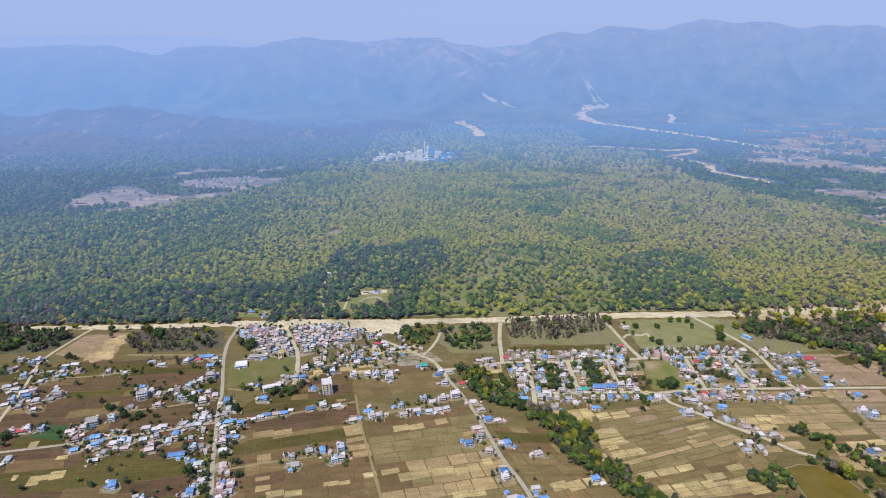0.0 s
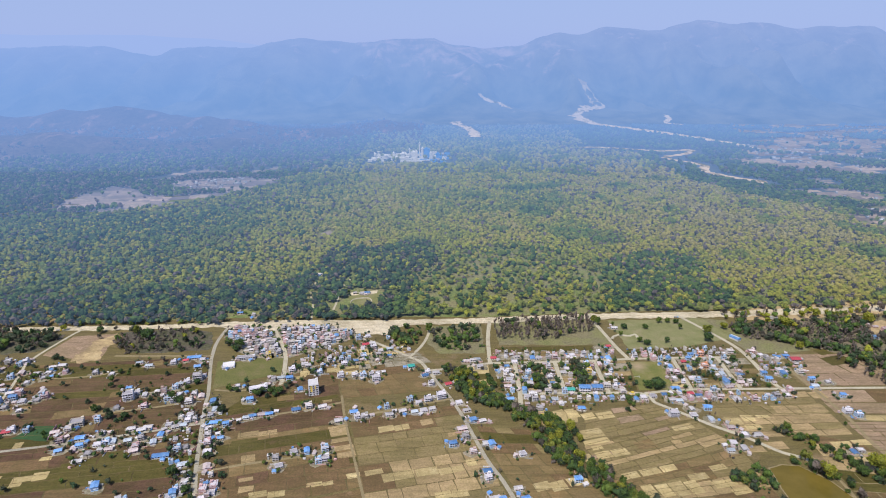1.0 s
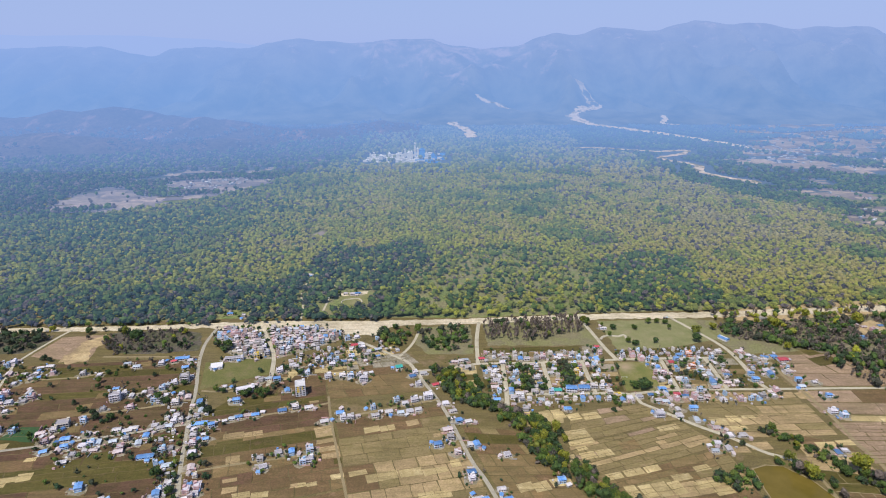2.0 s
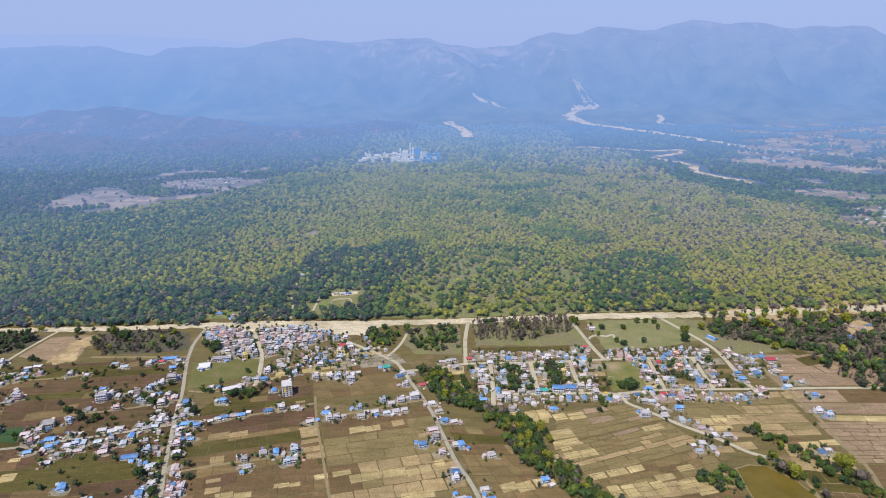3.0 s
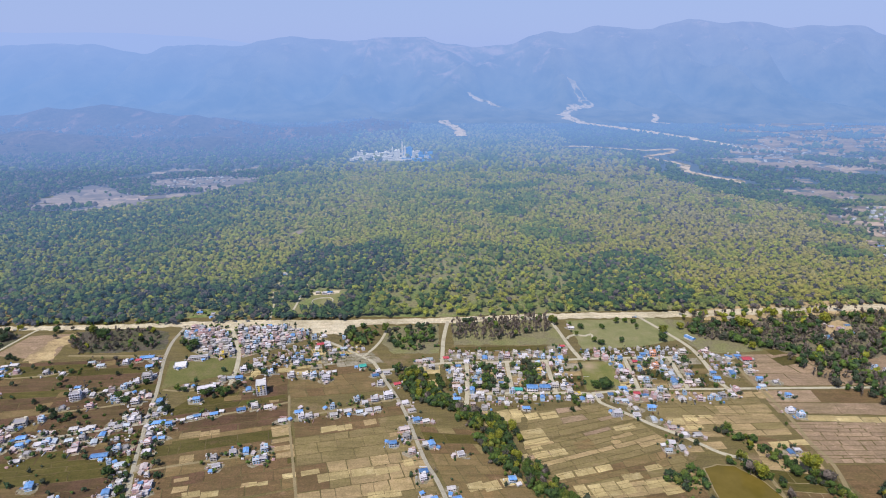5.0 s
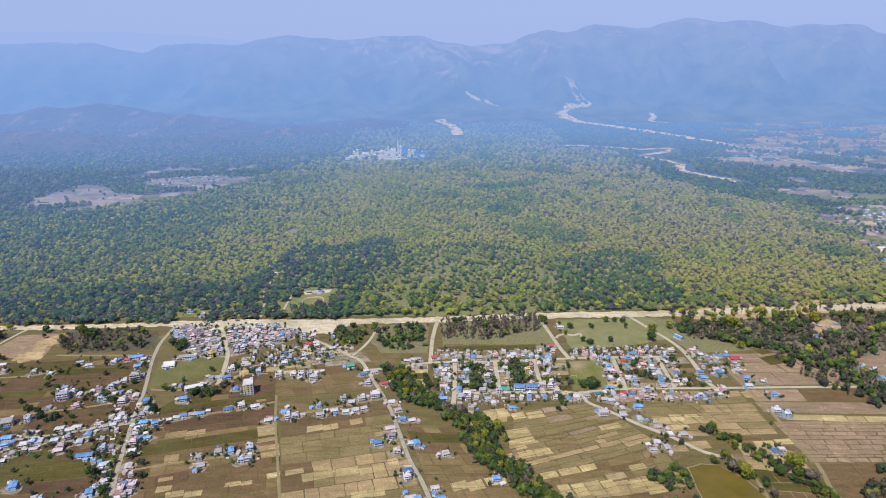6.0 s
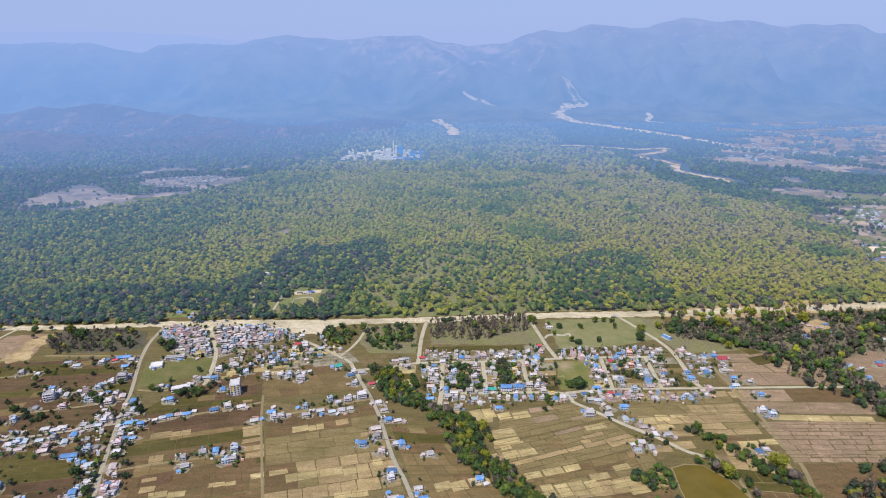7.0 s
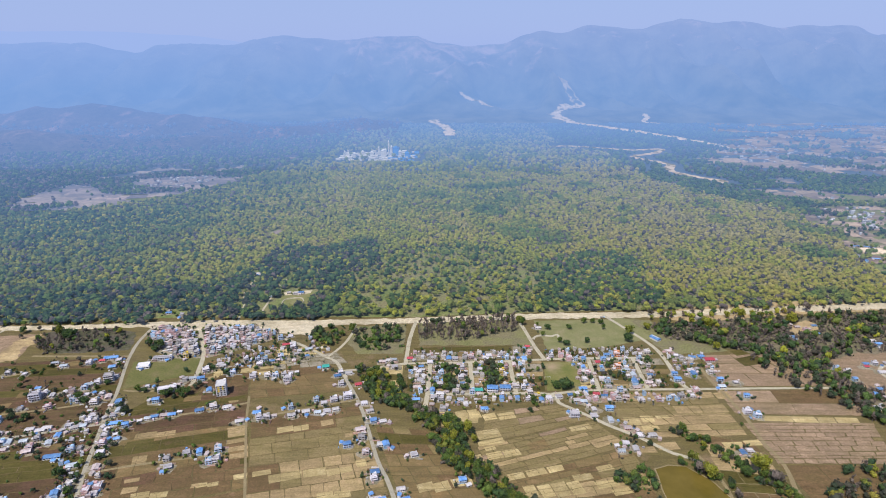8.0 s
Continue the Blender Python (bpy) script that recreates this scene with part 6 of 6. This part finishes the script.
def dome(rng, lobes, leaves):
    """A round forest crown about one across from its middle: a top lobe, side lobes and loose clumps of leaves."""
    vs, fs, n = [], [], 0
    turn = rng.uniform(0, 6.283)
    for i in range(lobes):
        a = turn + 6.283 * i / max(1, lobes - 1) + rng.uniform(-0.5, 0.5)
        r = 0.0 if i == 0 else rng.uniform(0.36, 0.6)
        c = np.array([math.cos(a) * r, math.sin(a) * r, 0.62 if i == 0 else rng.uniform(0.3, 0.62)])
        k = (0.78 if lobes < 3 else 0.64) if i == 0 else rng.uniform(0.4, 0.55)
        jit = np.array([[rng.uniform(0.72, 1.2)] for _ in ICO_V])
        vs.append(ICO_V * jit * k * np.array([1, 1, 0.95]) + c)
        fs.append(ICO_F + n)
        n += len(ICO_V)
        for _ in range(leaves // lobes):
            d = np.array([rng.gauss(0, 1), rng.gauss(0, 1), rng.gauss(0.5, 0.8)])
            d /= np.linalg.norm(d)
            p = c + d * k * rng.uniform(0.85, 1.15)
            u = np.array([rng.gauss(0, 1) for _ in range(3)])
            w = np.array([rng.gauss(0, 1) for _ in range(3)])
            m = rng.uniform(0.14, 0.3)
            u, w = u / np.linalg.norm(u) * m, w / np.linalg.norm(w) * m
            vs.append(np.array([p - u, p + u * 0.6 + w, p - w + d * m * 0.6, p + d * m]))
            fs.append(np.array([[0, 1, 2], [0, 1, 3], [1, 2, 3]]) + n)
            n += 4
    return np.vstack(vs), np.vstack(fs)


STEM = np.array([[-0.05, -0.04, -1.0], [0.05, -0.04, -1.0], [0, 0.06, -1.0], [-0.03, -0.02, 0.5], [0.03, -0.02, 0.5], [0, 0.04, 0.5]])
STEM_F = np.array([[0, 1, 4], [0, 4, 3], [1, 2, 5], [1, 5, 4], [2, 0, 3], [2, 3, 5]])


def forest(name, label, y0, y1, spacing, lobes, leaves, mat, seed, allowed, size=1.0, variants=14):
    rng = random.Random(seed)
    made = [dome(rng, lobes, leaves) for _ in range(variants)]
    vs, fs, ks, n = [], [], [], 0
    y = y0
    while y < y1:
        half = 0.72 * y + 150
        for i in range(int(2 * half / spacing)):
            x = -half + (i + rng.uniform(-0.1, 1.1)) * spacing
            yy = y + rng.uniform(-0.6, 0.6) * spacing
            if not allowed(x, yy, rng):
                continue
            v, f = made[rng.randrange(variants)]
            k = stand_kind(x, yy, rng)
            s = size * (4.2 + 4.3 * rng.random() ** 1.7) * (0.9 + 0.2 * (0.3 < k < 0.6))
            a = rng.uniform(0, 6.283)
            c, d = math.cos(a) * s, math.sin(a) * s
            h, foot = s * rng.uniform(0.78, 1.08), size * rng.uniform(2.4, 4.4) + rise(x, yy)
            shapes = [(v, f, k)]
            if y < 905:
                shapes.append((STEM, STEM_F, 0.04))
            for v, f, kk in shapes:
                w = np.empty_like(v)
                w[:, 0], w[:, 1], w[:, 2] = v[:, 0] * c - v[:, 1] * d + x, v[:, 0] * d + v[:, 1] * c + yy, v[:, 2] * h + foot
                vs.append(w)
                fs.append(f + n)
                ks.append(np.full(len(w), kk))
                n += len(w)
        y += spacing * 0.9
    return tagged(new(name, array_mesh(name, np.vstack(vs), np.vstack(fs), mat, np.concatenate(ks))), label, "forest", kind="stuff")


def near_wood(x, y, rng):
    if y < 800 + 0.060 * x + 8 * noise.noise(Vector((x, y, 3)) * 0.03) or rng.random() < open_wood(x, y):
        return False
    if -207 < x < -146 and 836 < y < 906:
        return False
    if ((x + 298) / 16) ** 2 + ((y - 1225) / 24) ** 2 < 1 or (1117 < y < 1229 and abs(x + 296 - (y - 1117) * -0.170) < 4.5):
        return False
    if -366 < x < -318 and y < 820:
        return False
    if any((p.x - x) ** 2 + (p.y - y) ** 2 < 15 for line in TRACKS for p in line):
        return False
    return not (x > side(RIGHT_RIM, y) and y > 960 and rng.random() < 0.85)


FAR_RIVERS = [
    [(1330, 2330), (1232, 2414), (1160, 2600), (1082, 2747), (1010, 2900), (949, 2995), (880, 3110), (826, 3182), (760, 3290), (732, 3379), (720, 3518), (800, 3640), (880, 3730), (926, 3827), (846, 3972)],
    [(520, 2440), (594, 2436), (680, 2400), (735, 2372), (830, 2340), (925, 2362), (905, 2290), (830, 2235), (775, 2185), (800, 2120), (850, 2030), (815, 1960), (808, 1900), (840, 1845), (885, 1788), (915, 1735)],
    [(98, 2745), (88, 3036), (40, 3200), (2, 3332)],
    [(365, 3708), (280, 3850), (186, 3975)],
    [(1234, 3233), (1170, 3300), (1220, 3400), (1241, 3481)],
]
RIVERS = [(30, smooth_line(FAR_RIVERS[0], 25)), (24, smooth_line(FAR_RIVERS[1], 25)), (30, smooth_line(FAR_RIVERS[2], 25))]


FAR_FIELDS = [
    ("hazy reddish fields in a forest clearing", [(-1015, 1425), (-889, 1412), (-783, 1482), (-700, 1545), (-640, 1610), (-590, 1700), (-515, 1785), (-640, 1800), (-740, 1900), (-818, 1955), (-900, 1905), (-1000, 1760), (-1040, 1600)], 150, 3, 0.9),
    ("hazy reddish fields of the far plain", [(986, 2116), (1161, 1955), (1398, 1844), (1634, 1844), (2501, 2890), (1823, 3040), (1256, 2415)], 190, 4, 1.5),
    ("hazy fields beside the forest", [(905, 1406), (905, 1290), (900, 1190), (870, 1110), (850, 1030), (900, 985), (1080, 1010), (1250, 1240), (1225, 1436), (1087, 1462)], 85, 5, 0.6),
    ("hazy dry fields beyond the tree belt", [(888, 1638), (1022, 1543), (1308, 1542), (1383, 1638), (1123, 1657)], 40, 8, 0.8),
    ("hazy pale fields below the mountains", [(1256, 2600), (1500, 3230), (2700, 3240), (2600, 2700), (1700, 2500)], 110, 6, 1.6),
    ("pale sandy bank among far trees", [(1030, 1765), (1110, 1830), (1155, 1765), (1090, 1735)], 9, 9, 0.4),
    ("reddish bare strip beside the forest", [(-661, 1876), (-587, 2003), (-460, 2135), (-453, 2207), (-608, 2077), (-677, 1952)], 22, 7, 0.5),
]


def far_wood(x, y, rng):
    if rise(x, y) > 14:
        return rise(x, y) < 45 and noise.noise(Vector((x * 0.006, y * 0.004, 5))) < 0.2 and rng.random() < 0.2
    if any(-w < p.y - y < w + 0.06 * (y - 1100) and abs(p.x - x) < w for w, line in RIVERS for p in line):
        return False
    if y < 2420 and side(LEFT_RIM, y) - 40 < x < side(RIGHT_RIM, y):
        return not (-329 < x < -6 and 2030 < y < 2290 and rng.random() < 0.9) and not any(inside(poly, x, y + 40) for _, poly, *_ in FAR_FIELDS)
    if any(inside(poly, x, y) or inside(poly, x, y + 55) for _, poly, *_ in FAR_FIELDS):
        return rng.random() < 0.03 or noise.noise(Vector((x * 0.004, y * 0.009, 0))) > (0.24 if x > 0 else 0.22)
    return rng.random() < 0.8 - 0.5 * min(1.0, max(0.0, (y - 2550) / 550))


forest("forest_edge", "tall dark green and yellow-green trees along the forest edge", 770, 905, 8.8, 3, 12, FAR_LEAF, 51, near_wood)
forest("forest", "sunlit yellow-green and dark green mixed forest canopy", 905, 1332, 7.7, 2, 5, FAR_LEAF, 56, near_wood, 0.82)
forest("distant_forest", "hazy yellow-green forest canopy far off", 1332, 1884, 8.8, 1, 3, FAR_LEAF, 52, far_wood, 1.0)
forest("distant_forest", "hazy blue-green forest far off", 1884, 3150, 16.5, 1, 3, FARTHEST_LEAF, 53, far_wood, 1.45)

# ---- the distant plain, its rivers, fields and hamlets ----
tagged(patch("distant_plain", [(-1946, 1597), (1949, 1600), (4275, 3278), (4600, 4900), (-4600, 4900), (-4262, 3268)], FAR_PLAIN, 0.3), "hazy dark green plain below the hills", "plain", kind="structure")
def far_parcels(words, poly, count, seed, big=1.0):
    """Hazy fields of the distance: many long parcels lying over one another."""
    rng = random.Random(seed)
    xs, ys = [p[0] for p in poly], [p[1] for p in poly]
    verts, faces = [], []
    while len(faces) < count:
        x, y = rng.uniform(min(xs), max(xs)), rng.uniform(min(ys), max(ys))
        if not inside(poly, x, y):
            continue
        w, d, a = rng.uniform(30, 110) * big, rng.uniform(25, 70) * big, rng.gauss(0.1, 0.12)
        z = 0.5 + 0.012 * len(faces)
        base = len(verts)
        verts += [(x + u * w * math.cos(a) - v * d * math.sin(a), y + u * w * math.sin(a) + v * d * math.cos(a), z) for u, v in ((-0.5, -0.5), (0.5, -0.5), (0.5, 0.5), (-0.5, 0.5))]
        faces.append((base, base + 1, base + 2, base + 3))
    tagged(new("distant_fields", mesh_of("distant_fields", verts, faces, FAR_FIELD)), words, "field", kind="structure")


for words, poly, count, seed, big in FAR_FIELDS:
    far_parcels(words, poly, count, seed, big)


def hamlet(count, poly, seed, words, mat, size=9.0):
    rng = random.Random(seed)
    xs, ys = [p[0] for p in poly], [p[1] for p in poly]
    bm = bmesh.new()
    done = 0
    while done < count:
        x, y = rng.uniform(min(xs), max(xs)), rng.uniform(min(ys), max(ys))
        if not inside(poly, x, y):
            continue
        w, d, h = size * rng.uniform(0.6, 1.6), size * rng.uniform(0.6, 1.1), rng.uniform(2.8, 5.5)
        box(bm, x - w / 2, x + w / 2, y - d / 2, y + d / 2, 0, h)
        a = [bm.verts.new(p) for p in ((x - w / 2 - 0.5, y - d / 2 - 0.5, h), (x + w / 2 + 0.5, y - d / 2 - 0.5, h), (x + w / 2 + 0.5, y, h + 1.6), (x - w / 2 - 0.5, y, h + 1.6), (x + w / 2 + 0.5, y + d / 2 + 0.5, h), (x - w / 2 - 0.5, y + d / 2 + 0.5, h))]
        for f in ((0, 1, 2, 3), (3, 2, 4, 5), (0, 3, 5), (1, 4, 2)):
            bm.faces.new([a[i] for i in f])
        done += 1
    me = bpy.data.meshes.new("distant_hamlet")
    bm.to_mesh(me)
    bm.free()
    me.materials.append(mat)
    tagged(new("distant_hamlet", me), words, "village", kind="stuff")


tagged(patch("forest_clearing", [(-314, 1225), (-298, 1249), (-282, 1225), (-298, 1201)], FAR_FIELD, 0.6, 3), "bare reddish soil in a gap of the forest", "clearing", kind="structure")
hamlet(150, [(1150, 1900), (1250, 2300), (1500, 2900), (2300, 3200), (2600, 2800), (1800, 2000), (1450, 1800)], 1, "pale scattered houses of a hazy far village", FAR_WALL, 7.0)
hamlet(70, [(1036, 2119), (1117, 2307), (1300, 2400), (1600, 2250), (1450, 2000), (1147, 2063)], 31, "white houses of a hazy far village", FAR_WALL, 8.0)
hamlet(60, [(1080, 2250), (1150, 2500), (1350, 2550), (1330, 2250)], 12, "hazy cluster of pale far houses", FAR_WALL, 7.0)
hamlet(40, [(940, 1400), (960, 1620), (1300, 1640), (1300, 1540), (1100, 1300), (960, 1200)], 2, "white houses beyond the forest", FAR_WALL, 5.0)
hamlet(46, [(-860, 1560), (-760, 1640), (-690, 1660), (-620, 1790), (-700, 1830), (-800, 1750)], 3, "small pale farmhouses in a clearing", FAR_WALL, 5.0)
hamlet(32, [(1002, 1250), (1030, 1250), (1095, 1390), (1050, 1405)], 22, "white houses along a lane past the forest", FAR_WALL, 5.0)
tagged(patch("distant_yard", [(875, 1078), (960, 1098), (975, 1118), (900, 1122)], FAR_SAND, 2.0, 4), "pale sand yard between blue roofed sheds", "yard", kind="structure")
# ---- the factory in the forest ----
factory = tagged(new("factory"), "pale factory with blue sheds and a tall tower", "factory")
frng = random.Random(9)
for i in range(120):
    bm = bmesh.new()
    x, y = frng.uniform(-315, -28), frng.uniform(2090, 2280)
    w, d, h = frng.uniform(7, 22), frng.uniform(7, 14), frng.uniform(3, 9)
    box(bm, x - w / 2, x + w / 2, y - d / 2, y + d / 2, 0, h)
    box(bm, x - w / 2 - 0.5, x + w / 2 + 0.5, y - d / 2 - 0.5, y + d / 2 + 0.5, h, h + 0.6)
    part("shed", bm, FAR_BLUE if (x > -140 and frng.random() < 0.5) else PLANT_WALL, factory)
for x, y, w, h, mat in ((-138, 2200, 5, 52, PLANT_WALL), (-112, 2206, 22, 30, FAR_BLUE), (-160, 2200, 16, 20, PLANT_WALL), (-128, 2196, 8, 34, PLANT_WALL), (-200, 2190, 14, 15, PLANT_WALL), (-232, 2180, 9, 19, PLANT_WALL), (-262, 2170, 12, 12, PLANT_WALL), (-176, 2215, 6, 27, PLANT_WALL), (-96, 2190, 10, 18, PLANT_WALL), (-70, 2200, 14, 13, FAR_BLUE), (-150, 2190, 9, 24, PLANT_WALL)):
    bm = bmesh.new()
    box(bm, x - w / 2, x + w / 2, y - w / 2, y + w / 2, 0, h)
    box(bm, x - w / 2 - 1, x + w / 2 + 1, y - w / 2 - 1, y + w / 2 + 1, h, h + 1.2)
    box(bm, x - w / 4, x + w / 4, y - w / 4, y + w / 4, h + 1.2, h + 6)
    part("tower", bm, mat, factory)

# ---- hills and mountains, the backdrop ----
CREST = [(-5200, 390), (-3335, 406), (-2906, 423), (-2610, 419), (-2364, 366), (-2239, 350), (-2060, 403), (-1888, 415), (-1507, 407), (-1333, 447), (-1119, 475), (-951, 455), (-613, 443), (-442, 467), (-146, 471), (66, 415), (278, 403), (490, 415), (699, 483), (804, 507), (952, 495), (1159, 550), (1540, 523), (1703, 566), (1867, 598), (2081, 570), (2289, 578), (2591, 535), (2756, 551), (3134, 551), (3305, 488), (5200, 470)]


def crest(x):
    for (x0, z0), (x1, z1) in zip(CREST, CREST[1:]):
        if x0 <= x <= x1:
            t = (x - x0) / (x1 - x0)
            return z0 + (z1 - z0) * t * t * (3 - 2 * t)
    return 420.0


def hills(name, words, x0, x1, nx, y0, y1, ny, height, mat):
    vs, fs = [], []
    for j in range(ny + 1):
        v = j / ny
        for i in range(nx + 1):
            x, y = x0 + (x1 - x0) * i / nx, y0 + (y1 - y0) * v
            vs.append((x, y, height(x, y, v)))
    for j in range(ny):
        for i in range(nx):
            a = j * (nx + 1) + i
            fs.append((a, a + 1, a + nx + 2, a + nx + 1))
    return tagged(new(name, mesh_of(name, vs, fs, mat, True)), words, "mountains", kind="structure")


HILL = surface("hazy_hill_forest", [(0.06, 0.06, 0.04), (0.10, 0.085, 0.06), (0.17, 0.115, 0.095)], 0.004, 0.05, 0.95, 8.0, stain=0.6)
hn, hl = HILL.node_tree.nodes, HILL.node_tree.links
h_geo = hn.new("ShaderNodeNewGeometry")
h_way = hn.new("ShaderNodeMapping")
h_way.inputs["Scale"].default_value = (0.011, 0.004, 0.02)
hl.new(h_geo.outputs["Position"], h_way.inputs["Vector"])
h_scar = noise_node(hn, hl, 1.0, 4, 0.6, h_way.outputs[0])
h_ramp = ramp(hn, [(0.57, (0.0, 0.0, 0.0)), (0.72, (0.6, 0.6, 0.6))])
hl.new(h_scar.outputs["Fac"], h_ramp.inputs["Fac"])
h_base = hn["Principled BSDF"].inputs["Base Color"]
hl.new(blend(hn, hl, "MIX", h_ramp.outputs["Color"], h_base.links[0].from_socket, (0.56, 0.33, 0.26)), h_base)
# haze painted onto the foothills as emission
paint_haze(HILL, 900.0, 1500.0, (0.215, 0.37, 0.76), 0.2)
ROCK, rn, rl, rb = material("hazy_mountain")
rgeo = rn.new("ShaderNodeNewGeometry")
r1 = noise_node(rn, rl, 0.005, 5, 0.65, rgeo.outputs["Position"])
rr = ramp(rn, [(0.35, (0.015, 0.024, 0.012)), (0.62, (0.15, 0.14, 0.09))])
rl.new(r1.outputs["Fac"], rr.inputs["Fac"])
# landslide scars high on the slopes
r2 = noise_node(rn, rl, 0.0075, 6, 0.7, rgeo.outputs["Position"])
rsep = rn.new("ShaderNodeSeparateXYZ")
rl.new(rgeo.outputs["Position"], rsep.inputs[0])
rhigh = rn.new("ShaderNodeMapRange")
rl.new(rsep.outputs["Z"], rhigh.inputs["Value"])
for slot, value in (("From Min", 120.0), ("From Max", 420.0), ("To Min", -0.12), ("To Max", 0.07)):
    rhigh.inputs[slot].default_value = value
rmid = rn.new("ShaderNodeMapRange")
rabs = rn.new("ShaderNodeMath")
rabs.operation = "ABSOLUTE"
rl.new(rsep.outputs["X"], rabs.inputs[0])
rl.new(rabs.outputs[0], rmid.inputs["Value"])
for slot, value in (("From Min", 450.0), ("From Max", 1000.0), ("To Min", 0.09), ("To Max", -0.05)):
    rmid.inputs[slot].default_value = value
rboth = rn.new("ShaderNodeMath")
rl.new(rhigh.outputs[0], rboth.inputs[0])
rl.new(rmid.outputs[0], rboth.inputs[1])
radd = rn.new("ShaderNodeMath")
rl.new(r2.outputs["Fac"], radd.inputs[0])
rl.new(rboth.outputs[0], radd.inputs[1])
rscar = ramp(rn, [(0.585, (0.0, 0.0, 0.0)), (0.75, (0.8, 0.8, 0.8))])
rl.new(radd.outputs[0], rscar.inputs["Fac"])
rl.new(blend(rn, rl, "MIX", rscar.outputs["Color"], rr.outputs["Color"], (0.58, 0.38, 0.32)), rb.inputs["Base Color"])
rb.inputs["Roughness"].default_value = 0.95
# mountain haze painted as emission, thicker westward and paler towards the crest
paint_haze(ROCK, 900.0, 1950.0, (0.225, 0.405, 0.81), 0.5, (0.31, 0.445, 0.83))
# nearly all painted haze glow, so the ridge looks farther than it stands
FAINT = paint_haze(surface("hazed_out_ridge", [(0.05, 0.06, 0.04), (0.08, 0.08, 0.05)], 0.004, 0.03, 0.95), 1250.0, 700.0, (0.345, 0.475, 0.84))


def main_range(x, y, v):
    top = crest(x) + 9 * noise.noise(Vector((x * 0.006, 1, 4))) + 5 * noise.noise(Vector((x * 0.02, 8, 4)))
    fan = 0.09 * max(0.0, v / 0.3) ** 1.4 if v < 0.3 else 0.09 + 0.06 * (v - 0.3) / 0.7
    up = max(0.0, (v - 0.25) / 0.75)
    body = fan + 0.85 * up ** 1.45
    rel = (spurs(x, y, 0.0020) - 0.9) * 0.46 * math.sin(math.pi * min(1.0, up)) ** 0.8
    low = (spurs(x, y, 0.004) - 0.9) * 0.05 * min(1.0, v * 4) * (1 - v)
    return 0.35 + top * max(0.0, body + rel + low)


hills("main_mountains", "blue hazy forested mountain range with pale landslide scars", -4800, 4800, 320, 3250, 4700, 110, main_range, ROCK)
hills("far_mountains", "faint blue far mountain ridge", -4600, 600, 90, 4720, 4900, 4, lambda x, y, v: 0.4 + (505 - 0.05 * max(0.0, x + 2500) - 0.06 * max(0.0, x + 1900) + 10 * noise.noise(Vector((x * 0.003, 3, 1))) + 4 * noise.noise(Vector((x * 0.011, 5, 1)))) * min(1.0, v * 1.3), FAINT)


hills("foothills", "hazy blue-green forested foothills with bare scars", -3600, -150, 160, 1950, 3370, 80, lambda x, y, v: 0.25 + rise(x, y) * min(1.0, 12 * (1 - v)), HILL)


def on_land(x, y):
    return max(0.0, main_range(x, y, (y - 3250) / 1450)) if y > 3250 else 0.0


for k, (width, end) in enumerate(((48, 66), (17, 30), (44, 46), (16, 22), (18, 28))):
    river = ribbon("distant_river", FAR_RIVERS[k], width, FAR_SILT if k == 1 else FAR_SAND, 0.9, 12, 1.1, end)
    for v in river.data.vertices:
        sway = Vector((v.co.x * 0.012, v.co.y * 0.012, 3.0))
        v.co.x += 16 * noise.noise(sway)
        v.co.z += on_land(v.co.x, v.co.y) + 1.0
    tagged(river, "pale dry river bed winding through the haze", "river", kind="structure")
